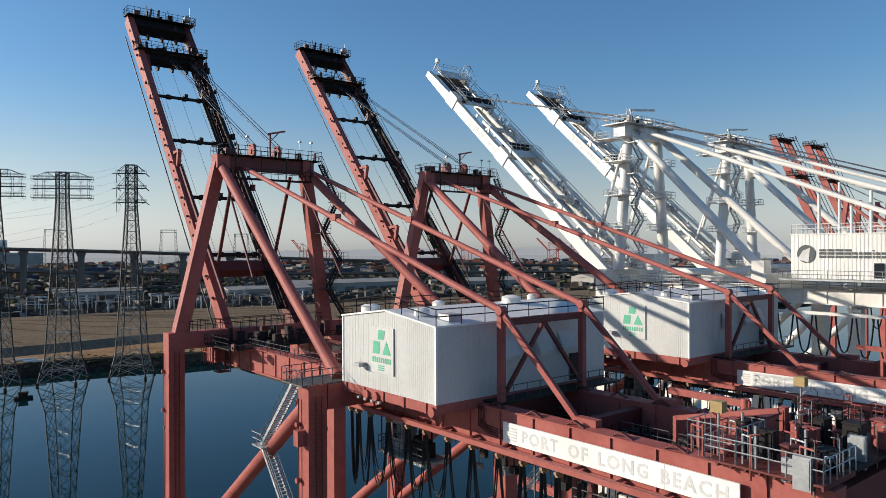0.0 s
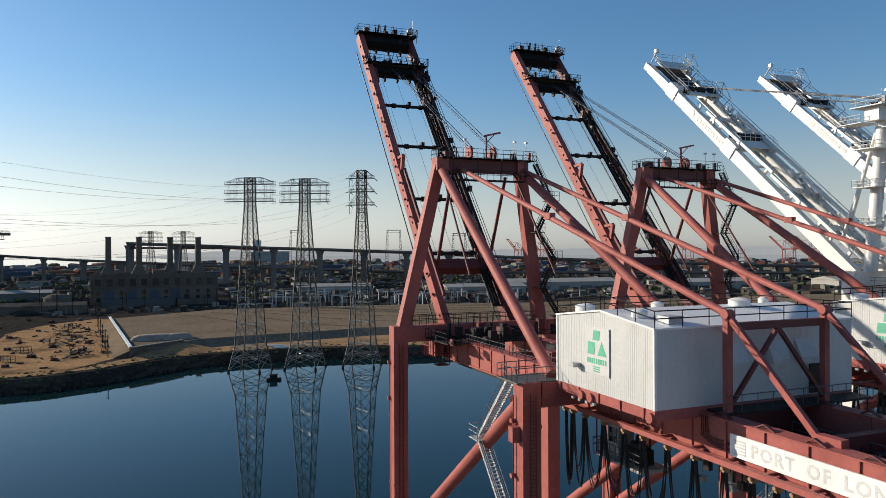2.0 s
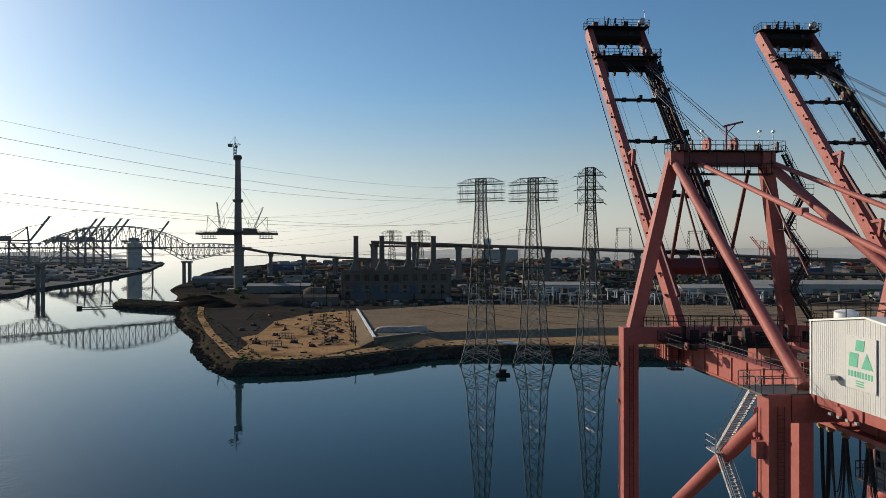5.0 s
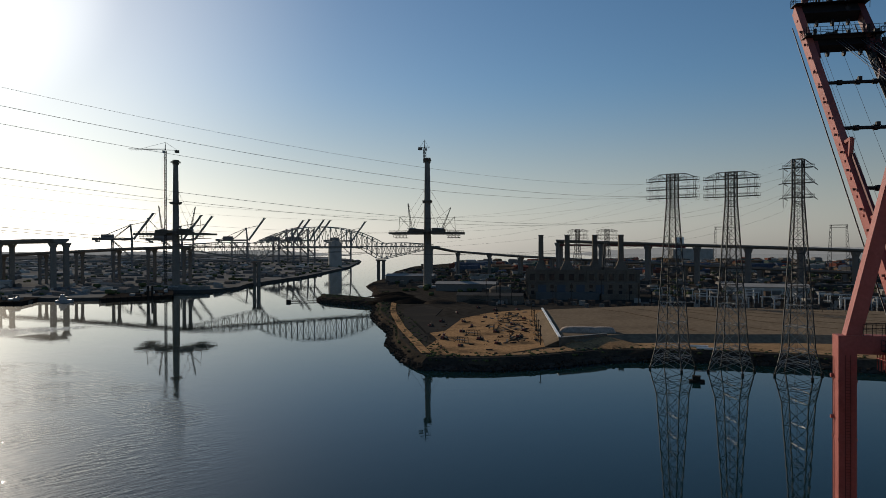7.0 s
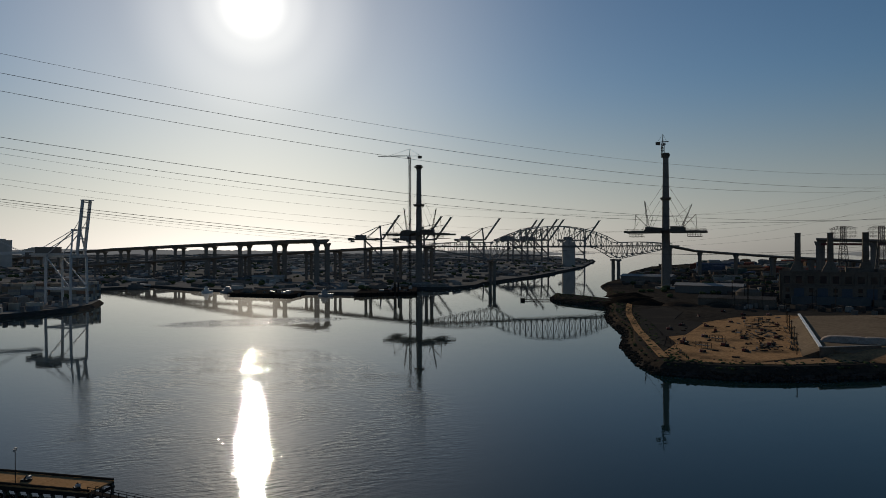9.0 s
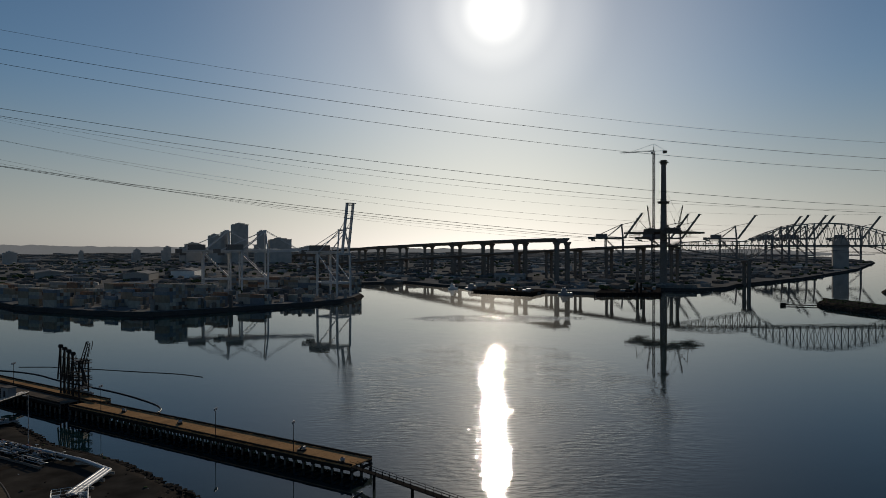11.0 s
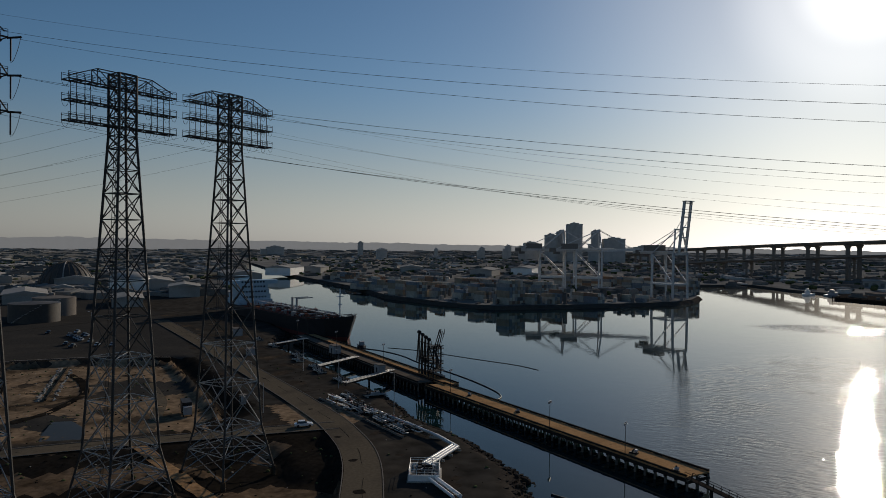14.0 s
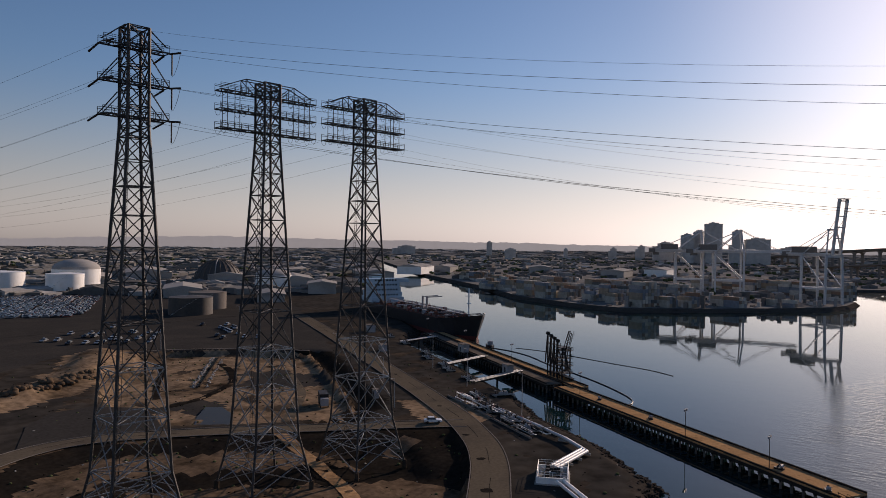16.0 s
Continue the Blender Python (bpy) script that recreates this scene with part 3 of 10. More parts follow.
def red_crane():
    c = thing("container_crane", crane_pose(0), "faded red quay crane with raised boom and white machinery house", "crane", "quay cranes")
    # portal legs, sills and bogies
    for u, w in ((U_W, 1.75), (U_L, 1.6)):
        for v in (V_N, V_F):
            top = 38.8 if u == U_W else 37.6
            g = ubox(Geo(), u - w / 2, u + w / 2, v - w / 2, v + w / 2, QUAY_Z + 2.4, top)
            for z in (12, 20, 28, 34):
                ubox(g, u - w / 2 - 0.05, u + w / 2 + 0.05, v - w / 2 - 0.05, v + w / 2 + 0.05, z, z + 0.25)
            leg = part("leg", g, RED, c)
            g = ubox(Geo(), u - 1.0, u + 1.0, v - 3.6, v + 3.6, QUAY_Z + 0.9, QUAY_Z + 2.4)
            for k in range(6):
                p = P(u, v - 3 + k * 1.2, QUAY_Z + 0.45)
                g.tube(p - Vector((0.3, 0, 0)), p + Vector((0.3, 0, 0)), 0.45, 12)
            part("bogie", g, RED_DARK_AND_SHADED, leg)
    for u, z0, z1 in ((U_W, 36.9, 38.8), (U_L, 35.6, 37.5)):
        part("portal_beam", ubox(Geo(), u - 0.8, u + 0.8, V_N + 0.9, V_F - 0.9, z0, z1), RED, c)
        part("sill_beam", ubox(Geo(), u - 0.6, u + 0.6, V_N + 0.9, V_F - 0.9, 7.5, 9.2), RED, c)
    for v in (V_N, V_F):
        g = Geo().tube(P(U_L + 0.6, v, 36.0), P(U_W - 0.6, v, 13.5), 0.62, 16)
        for k in (0.04, 0.96):
            m = P(U_L + 0.6, v, 36.0).lerp(P(U_W - 0.6, v, 13.5), k)
            g.box(m.x - 0.9, m.x + 0.9, m.y - 0.08, m.y + 0.08, m.z - 0.9, m.z + 0.9)
        part("diagonal_brace", g, RED, c)
        part("portal_tie", Geo().beam(P(U_L + 0.8, v, 12.4), P(U_W - 0.8, v, 12.4), 0.9, 1.2), RED, c)
    # main girders with stiffeners
    for v in (G_N, G_F):
        g = ubox(Geo(), 13.0, U_W + 1.2, v - 0.55, v + 0.55, 34.9, 37.2)
        ubox(g, 13.0, U_W + 1.2, v - 0.75, v + 0.75, 34.75, 34.9)
        ubox(g, 13.0, U_W + 1.2, v - 0.65, v + 0.65, 37.2, 37.28)
        for k in range(22):
            ubox(g, 16.0 + k * 3.0, 16.12 + k * 3.0, v - 0.66, v - 0.55, 34.9, 37.2)
        gird = part("main_girder", g, RED, c)
        for k in range(6):
            p = P(20.3 + k * 3.4, v - 0.3, 37.28)
            g = Geo()
            g.beam(p, p + Vector((0.8, 0, 0.3)), 0.25, 0.08)
            g.beam(p + Vector((1.4, 0, 0)), p + Vector((0.8, 0, 0.3)), 0.25, 0.08)
            part("rope_guide", g, RED_DARK_AND_SHADED, gird)
        part("trolley_rail", ubox(Geo(), 13.0, U_W + 1.0, v - 0.1 - 0.4, v + 0.1 - 0.4, 34.45, 34.75), BLACK, gird)
    # inner beams take the darker red, which has their shade painted in
    for u in (13.6, 21.0, 29.5, 36.5, 47.0, 57.0, 67.0):
        part("cross_beam", ubox(Geo(), u - 0.35, u + 0.35, G_N + 0.57, G_F - 0.57, 35.2, 36.9), RED_DARK_AND_SHADED, c)
    # the long name board on the near girder
    sign = part("name_board", ubox(Geo(), 17.2, 33.4, G_N - 0.92, G_N - 0.80, 35.28, 36.62), SIGN, c, "white board with pale grey capital letters")
    x_w = 31.75
    for word in ("PORT", "OF", "LONG", "BEACH"):
        ob = words("lettering", word, 1.08, Matrix.Translation(P(x_w, G_N - 0.925, 35.58)) @ pose(0, 0, 0, 90, 0, 180), LETTER, sign, 0.004, bold=0.028, spacing=1.22)
        x_w -= max(v.co.x for v in ob.data.vertices) + 0.72
    g = Geo()
    for k in range(5):
        ubox(g, 32.15, 33.0, G_N - 0.935, G_N - 0.921, 35.5 + k * 0.19, 35.6 + k * 0.19)
    part("emblem_bar", g, LETTER, sign)
    part("panel_joint", ubox(Geo(), 21.3, 21.34, G_N - 0.93, G_N - 0.921, 35.28, 36.62), LETTER, sign)
    # festoon beam with hanging cable loops
    g = ubox(Geo(), 14.0, 51.5, 31.35, 31.6, 34.95, 35.25)
    ubox(g, 14.0, 51.5, 31.3, 31.65, 35.25, 35.31)
    for k in range(13):
        ubox(g, 15.0 + k * 3.0, 15.2 + k * 3.0, 31.6, G_N - 0.55, 35.0, 35.2)
    part("festoon_beam", g, RED, c)
    rng = random.Random(5)
    u = 50.2
    for k in range(12):
        w = rng.choice((1.6, 2.4, 1.0, 2.0))
        g = Geo()
        for j in range(4):
            arc_loop(g, P(u - 0.04 * j, 31.45 - 0.09 * j + 0.15, 34.7), P(u - w, 31.45 - 0.09 * j + 0.15, 34.7), rng.uniform(4.0, 6.2) if k < 10 else 5.5, 0.055, 10)
        part("festoon_cable", g, CABLE, c)
        g = ubox(Geo(), u - 0.14, u + 0.14, 31.3, 31.7, 34.6, 34.9)
        p = P(u, 31.48, 34.85)
        g.tube(p - Vector((0, 0.3, 0)), p + Vector((0, 0.3, 0)), 0.12, 8)
        part("cable_trolley", g, BRASS, c)
        u -= w + 0.12
    for k in range(4):   # conduits bending down beside the board
        part("girder_conduit", Geo().line([P(35.6 + 0.18 * k, G_N - 0.62, 37.3), P(35.6 + 0.18 * k, G_N - 0.62, 36.3 - 0.16 * k), P(35.2, G_N - 0.62, 35.95 - 0.16 * k), P(33.4, G_N - 0.62, 35.85 - 0.16 * k)], 0.045, 6), RED_DARK_AND_SHADED, c)
    # machinery house on its base frame
    u0, u1, v0, v1, z0, z1 = 36.3, 47.9, 29.3, 46.9, 37.65, 42.75
    g = ubox(Geo(), u0, u1, v0, v1, 36.95, z0)
    for k in range(5):
        ubox(g, u0 + 1 + k * 2.5, u0 + 1.15 + k * 2.5, v0 - 0.1, v0, 36.95, z0)
    house_base = part("house_base", g, RED, c)
    for uu in (u0 + 0.35, u0 + 7.0, u0 + 8.2):
        p = P(uu, v0 - 0.12, 37.15)
        part("lifting_lug", Geo().tube(p - Vector((0, 0.12, 0)), p + Vector((0, 0.1, 0)), 0.34, 16), RED, house_base)
    house = part("machinery_house", ubox(Geo(), u0 + 0.08, u1 - 0.08, v0 + 0.08, v1 - 0.08, z0, z1 - 0.05), SHEET, c, "white ribbed sheet metal machinery house")
    a, b = P(u0, v0, 0), P(u1, v1, 0)
    ridge = 0.75
    gz = z1 - QUAY_Z
    gable = lambda s: gz + ridge * (1 - abs(2 * s - 1))
    g = Geo()
    corrugated(g, (b.x, a.y), (a.x, a.y), z0 - QUAY_Z, gz, (0, 1), top=gable)
    part("ribbed_wall", g, SHEET, house)
    part("ribbed_wall", corrugated(Geo(), (a.x, a.y), (a.x, b.y), z0 - QUAY_Z, gz, (-1, 0)), SHEET, house)
    part("ribbed_wall", corrugated(Geo(), (b.x, b.y), (b.x, a.y), z0 - QUAY_Z, gz, (1, 0)), SHEET, house)
    part("ribbed_wall", corrugated(Geo(), (a.x, b.y), (b.x, b.y), z0 - QUAY_Z, gz, (0, -1), top=gable), SHEET, house)
    mid = (a.x + b.x) / 2
    g = Geo().poly([(a.x - 0.1, a.y + 0.12, gz), (mid, a.y + 0.12, gz + ridge), (b.x + 0.1, a.y + 0.12, gz), (a.x - 0.1, b.y - 0.12, gz), (mid, b.y - 0.12, gz + ridge), (b.x + 0.1, b.y - 0.12, gz),
                    (a.x - 0.1, a.y + 0.12, gz + 0.12), (mid, a.y + 0.12, gz + ridge + 0.12), (b.x + 0.1, a.y + 0.12, gz + 0.12), (a.x - 0.1, b.y - 0.12, gz + 0.12), (mid, b.y - 0.12, gz + ridge + 0.12), (b.x + 0.1, b.y - 0.12, gz + 0.12)],
                   [(6, 9, 10, 7), (7, 10, 11, 8), (0, 1, 4, 3), (1, 2, 5, 4), (0, 6, 7, 1), (1, 7, 8, 2), (3, 4, 10, 9), (4, 5, 11, 10), (0, 3, 9, 6), (2, 8, 11, 5)])
    roof = part("house_roof", g, WHITE, house)
    for uu in (u0 - 0.06, u1 - 0.1):
        part("corner_flashing", ubox(Geo(), uu, uu + 0.16, v0 - 0.08, v0 + 0.1, z0, z1 + 0.05), WHITE, house)
    g = Geo()
    zz = gz + 0.12
    g.rail([(a.x, a.y, zz), (a.x, b.y, zz), (b.x, b.y, zz), (b.x, a.y, zz), (mid, a.y, zz + ridge), (a.x, a.y, zz)], 1.1, 2.3, 0.04)
    part("roof_railing", g, BLACK, roof)
    for uu, vv, r, h in ((46.6, 31.0, 0.75, 0.5), (39.5, 30.6, 0.55, 0.4), (41.5, 41.5, 0.8, 0.45), (43.0, 45.5, 0.4, 0.35), (45.5, 37.0, 0.5, 0.4)):
        hz = z1 + ridge * (1 - abs((uu - 42.1) / 5.8)) + 0.1
        g = Geo().tube(P(uu, vv, hz), P(uu, vv, hz + h), r, 20)
        g.tube(P(uu, vv, hz + h), P(uu, vv, hz + h + 0.15), r * 1.12, 20, r * 0.5)
        part("roof_vent", g, WHITE, roof)
    part("roof_unit", ubox(Geo(), 37.0, 38.2, 31.0, 32.2, 42.95, 43.5), GALV, roof)
    # emblem panel with raised letters
    panel = part("emblem_panel", ubox(Geo(), 41.0, 43.9, v0 - 0.12, v0 - 0.05, 38.95, 42.3), SHEET, house, "white panel with a plain green emblem")
    yy = v0 - 0.125

    for ua, ub, za, zb in ((43.6, 42.75, 40.35, 41.25), (42.95, 42.15, 41.4, 42.1)):   # emblem: slanted blocks, a triangle and a bar row
        m0, m1, m2, m3 = (P(ua, yy, za), P(ub, yy, za), P(ub - 0.12, yy, zb), P(ua - 0.12, yy, zb))
        off = Vector((0, 0.012, 0))
        part("emblem_block", Geo().poly([m0, m1, m2, m3, m0 + off, m1 + off, m2 + off, m3 + off], [(4, 5, 6, 7), (0, 1, 5, 4), (1, 2, 6, 5), (2, 3, 7, 6), (3, 0, 4, 7)]), GREEN, panel)
    m0, m1, m2 = P(42.35, yy, 40.35), P(41.25, yy, 40.35), P(41.85, yy, 41.35)
    off = Vector((0, 0.012, 0))
    part("emblem_block", Geo().poly([m0, m1, m2, m0 + off, m1 + off, m2 + off], [(3, 4, 5), (0, 1, 4, 3), (1, 2, 5, 4), (2, 0, 3, 5)]), GREEN, panel)
    for k in range(9):
        part("emblem_bar", ubox(Geo(), 43.45 - k * 0.27, 43.64 - k * 0.27, yy - 0.01, yy + 0.01, 39.72, 40.1), GREEN, panel)
    g = Geo()
    for k in range(3):
        ubox(g, 42.1, 42.9, yy - 0.006, yy + 0.02, 39.15 + k * 0.15, 39.24 + k * 0.15)
    part("green_bar", g, GREEN, panel)
    # landward side: doors, hoods and gallery
    for vv in (35.0, 38.6, 41.2):
        part("vent_hood", Geo().poly([P(36.2, vv, 41.6), P(36.2, vv + 1.5, 41.6), P(36.2, vv, 40.2), P(36.2, vv + 1.5, 40.2), P(35.6, vv, 40.4), P(35.6, vv + 1.5, 40.4), P(35.6, vv, 40.1), P(35.6, vv + 1.5, 40.1)],
                                     [(0, 1, 5, 4), (4, 5, 7, 6), (0, 4, 6, 2), (1, 3, 7, 5), (2, 6, 7, 3)]), SHEET, house)
    part("house_door", ubox(Geo(), 36.15, 36.24, 42.6, 43.5, 37.75, 39.8), BLACK, house)
    g = ubox(Geo(), 34.6, 36.3, 33.5, 46.9, 37.3, 37.45)
    part("gallery_deck", g, BLACK, c)
    part("gallery_railing", Geo().rail([P(34.65, 33.5, 37.45), P(34.65, 46.9, 37.45)], 1.1, 1.4, 0.035), RAIL, c)
    # back mast with stays
    pu = 35.0
    for v in (34.0, 42.6):
        part("back_mast", Geo().beam(P(pu, v, 37.2), P(pu, v, 43.6), 0.44, 0.44), RED, c)
        g = Geo().tube(P(U_W - 0.4, v + (0.5 if v < 38 else 0.8), 58.0), P(pu, v, 43.7), 0.26, 12)
        for k in range(1, 4):
            m = P(U_W - 0.4, v + (0.5 if v < 38 else 0.8), 58.0).lerp(P(pu, v, 43.7), k / 4)
            g.box(m.x - 0.5, m.x + 0.5, m.y - 0.32, m.y + 0.32, m.z - 0.2, m.z + 0.42) if k == 2 else None
        part("back_stay", g, RED, c)
        g = Geo().beam(P(pu, v, 43.7), P(27.6, v, 36.7), 0.3, 0.38)
        for q in (P(pu, v, 43.7), P(27.6, v, 37.0)):
            g.tube(q - Vector((0, 0.3, 0)), q + Vector((0, 0.3, 0)), 0.33, 16)
        part("stay_link", g, RED, c)
        part("stay_bracket", ubox(Geo(), 26.7, 28.3, v - 0.3, v + 0.3, 37.2, 37.7), RED, c)
    # mast bracing: shade is put into its darker red
    part("mast_beam", Geo().beam(P(pu, 34.0, 42.9), P(pu, 42.6, 42.9), 0.4, 0.5), RED_DARK_AND_SHADED, c)
    for v in (34.2, 42.4):
        part("mast_brace", Geo().beam(P(pu, v, 37.8), P(pu, 38.3, 42.7), 0.25, 0.25), RED_DARK_AND_SHADED, c)
    # A-frame over the waterside legs
    for s, vb, vt in ((1, V_N + 0.6, 32.3), (-1, V_F - 1.6, 43.2)):
        part("frame_leg", Geo().beam(P(U_W, vb, 38.4), P(U_W - 0.2, vt, 58.6), 1.5, 1.25, (1, 0, 0), 1.3, 1.2), RED, c)
        part("back_strut", Geo().tube(P(U_W - 0.3, vt, 58.0), P(U_L + 0.6, 29.6 if s > 0 else 46.3, 37.8), 0.52, 18), RED, c)
        part("strut_gusset", ubox(Geo(), U_W - 1.3, U_W + 0.4, vt - 0.75, vt + 0.75, 57.4, 59.0), RED, c)
        part("frame_tie", Geo().tube(P(U_W, vt + 0.5 * s, 57.2), P(U_W - 9, vt, 45.0), 0.13, 8), RED_DARK_AND_SHADED, c)
    part("apex_beam", ubox(Geo(), U_W - 1.0, U_W + 0.8, 31.9, 44.0, 57.4, 58.9), RED_DARK_AND_SHADED, c)
    g = ubox(Geo(), U_W - 1.8, U_W + 1.8, 32.0, 44.8, 58.95, 59.03)
    for v in (32.5, 36, 40, 44):
        g.beam(P(U_W - 1.8, v, 58.9), P(U_W + 1.8, v, 58.9), 0.15, 0.2)
    apex_deck = part("apex_platform", g, BLACK, c)
    g = Geo().rail([P(U_W - 1.8, 32, 59.03), P(U_W - 1.8, 44.8, 59.03), P(U_W + 1.8, 44.8, 59.03), P(U_W + 1.8, 32, 59.03), P(U_W - 1.8, 32, 59.03)], 1.1, 0.9, 0.03)
    part("apex_railing", g, RAIL, apex_deck)
    for v in (36.2, 39.4):
        p = P(U_W - 0.3, v, 59.7)
        g = Geo().tube(p - Vector((0, 0.14, 0)), p + Vector((0, 0.14, 0)), 0.95, 24)
        g.tube(p - Vector((0, 0.24, 0)), p + Vector((0, 0.24, 0)), 0.3, 12)
        part("rope_sheave", g, RED, apex_deck)
    g = Geo().tube(P(U_W - 0.8, 38.3, 59.0), P(U_W - 0.8, 38.3, 62.0), 0.12, 8)
    g.beam(P(U_W - 0.8, 38.0, 61.9), P(U_W - 1.6, 39.9, 62.3), 0.16, 0.2)
    g.beam(P(U_W - 0.8, 38.3, 61.0), P(U_W - 1.3, 39.2, 62.1), 0.1, 0.1)
    part("service_jib", g, RED, apex_deck)
    for v in (35.0, 41.8, 43.4):
        part("lamp_pole", Geo().tube(P(U_W - 1.7, v, 59), P(U_W - 1.7, v, 61.2), 0.04, 6).box(U_W - 1.9 - UC, U_W - 1.5 - UC, VC - v - 0.15, VC - v + 0.15, 61.1 - QUAY_Z, 61.3 - QUAY_Z), GALV, apex_deck)
    rng = random.Random(3)
    for k in range(12):
        uu, vv = U_W + rng.uniform(-1.6, 1.6), rng.uniform(32.4, 44.4)
        w, h = rng.uniform(0.06, 0.24), rng.uniform(0.3, 1.2)
        part("apex_fitting", ubox(Geo(), uu - w, uu + w, vv - w, vv + w, 59.03, 59.03 + h), rng.choice((BLACK, RED_DARK_AND_SHADED, BLACK)), apex_deck)
    g = ubox(Geo(), U_W - 2.6, U_W - 1.0, 33.0, 43.0, 56.2, 56.3)
    g.rail([P(U_W - 2.6, 33.0, 56.3), P(U_W - 2.6, 43.0, 56.3)], 1.1, 0.9, 0.035)
    for v in (33.2, 36.4, 39.6, 42.8):
        g.tube(P(U_W - 2.5, v, 56.2), P(U_W - 2.5, v, 58.9), 0.06, 5)
    part("under_gallery", g, BLACK, c)
    part("control_box", ubox(Geo(), U_W + 0.2, U_W + 1.2, 33.2, 34.4, 59.03, 60.0), RED_DARK_AND_SHADED, apex_deck)
    # zig-zag stair beside the far frame leg
    zt = [(58.6, 44.6), (54.0, 47.0), (50.0, 44.9), (46.5, 47.4), (43.0, 45.6), (39.3, 48.0)]
    for (z_a, v_a), (z_b, v_b) in zip(zt, zt[1:]):
        part("stair_flight", stairs(Geo(), P(U_W - 1.8, v_a, z_a), P(U_W - 1.8, v_b, z_b), 0.8, (1, 0, 0)), BLACK, c)
        g = Geo().box(*[k for k in (U_W - 2.6 - UC, U_W - 0.8 - UC)], VC - v_b - 0.7, VC - v_b + 0.7, z_b - QUAY_Z - 0.08, z_b - QUAY_Z)
        landing = part("stair_landing", g, BLACK, c)
        part("landing_rail", Geo().rail([P(U_W - 2.6, v_b - 0.7, z_b), P(U_W - 2.6, v_b + 0.7, z_b)], 1.1, 0.7, 0.03), BLACK, landing)
    # landside stair down the near leg
    zs = [(37.4, 50.6), (31.4, 56.2), (25.6, 50.8), (19.6, 56.2), (13.6, 50.8)]
    for (z_a, u_a), (z_b, u_b) in zip(zs, zs[1:]):
        part("stair_flight", stairs(Geo(), P(u_a, V_N - 0.4, z_a), P(u_b, V_N - 0.4, z_b), 0.8, (0, 1, 0)), GALV, c)
        g = ubox(Geo(), u_b - 0.9, u_b + 0.9, V_N - 1.2, V_N + 0.4, z_b - 0.1, z_b)
        landing = part("stair_landing", g, GALV, c)
        part("landing_rail", Geo().rail([P(u_b - 0.9, V_N - 1.2, z_b), P(u_b + 0.9, V_N - 1.2, z_b), P(u_b + 0.9, V_N + 0.4, z_b)], 1.1, 0.9, 0.03), GALV, landing)
    g = ubox(Geo(), U_L - 0.6, U_L + 2.8, V_N - 1.2, V_N + 3.2, 37.5, 37.62)
    g.rail([P(U_L - 0.6, V_N - 1.2, 37.62), P(U_L + 2.8, V_N - 1.2, 37.62), P(U_L + 2.8, V_N + 3.2, 37.62)], 1.1, 0.9, 0.035)
    g.rail([P(U_L - 0.6, V_N - 1.2, 37.62), P(U_L - 0.6, V_N + 3.2, 37.62)], 1.1, 0.9, 0.035)
    part("leg_platform", g, RAIL, c)
    # waterside walkway, machinery and hinge clutter
    g = ubox(Geo(), 72.0, 78.8, 30.0, 32.8, 37.3, 37.42)
    ubox(g, 72.0, 79.0, G_N + 0.6, G_F - 0.6, 37.3, 37.42)
    g.rail([P(72, 30, 37.4), P(78.8, 30, 37.4)], 1.1, 1.0, 0.035)
    g.rail([P(72, 31.5, 37.4), P(72, 46, 37.4)], 1.1, 1.0, 0.035)
    part("hinge_platform", g, BLACK, c)
    part("hinge_cage", ubox(Geo(), 79.2, 81.6, 31.4, 32.6, 35.0, 37.0).rail([P(79.0, 31.0, 34.9), P(82.4, 31.0, 34.9), P(82.4, 32.8, 34.9)], 2.2, 0.7, 0.05), RED, c)
    for k, (uu, vv, w, h) in enumerate(((76, 35.5, 1.3, 1.2), (74, 38.0, 1.5, 1.4), (77, 40.5, 1.2, 1.1), (58.0, 35.0, 1.8, 0.9), (62, 38.0, 2.0, 0.8), (55, 40, 1.6, 1.1))):
        g = ubox(Geo(), uu - w / 2, uu + w / 2, vv - w * 0.4, vv + w * 0.4, 37.4, 37.4 + h)
        ubox(g, uu - w / 2 + 0.2, uu + w / 2 - 0.2, vv - w * 0.4 - 0.12, vv - w * 0.4, 37.55, 37.3 + h)
        part("winch_unit", g, RED_DARK_AND_SHADED if k % 2 else BLACK, c)
    g = Geo()
    for k in range(9):
        uu = 52 + k * 2.6
        g.tube(P(uu, 33.0, 37.3), P(uu, 33.0, 38.3), 0.04, 4)
    g.rail([P(52, 32.7, 37.3), P(73, 32.7, 37.3)], 1.0, 1.5, 0.03)
    part("girder_railing", g, RAIL, c)
    # clutter over the waterside beam: machines, rails, pipes, hanging lights
    rng = random.Random(12)
    for k in range(30):
        uu, vv = rng.uniform(70.5, 79.2), rng.uniform(29.6, 46.0)
        wu, wv, h = rng.uniform(0.2, 0.9), rng.uniform(0.2, 0.9), rng.uniform(0.4, 2.0)
        zb = 38.8 if uu > U_W - 1.2 else 37.42
        g = ubox(Geo(), uu - wu / 2, uu + wu / 2, vv - wv / 2, vv + wv / 2, zb, zb + h)
        g.tube(P(uu, vv - wv, zb + 0.3), P(uu, vv + wv, zb + 0.3), 0.15, 8)
        if k % 3 == 0:
            g.tube(P(uu, vv, zb + h), P(uu, vv, zb + h + 1.1), 0.06, 6)
        part("hinge_machine", g, rng.choice((BLACK, BLACK, RED_DARK_AND_SHADED)), c)
    part("beam_railing", Geo().rail([P(U_W - 0.75, V_N + 1.5, 38.8), P(U_W - 0.75, V_F - 2.5, 38.8)], 1.15, 0.9, 0.035), BLACK, c)
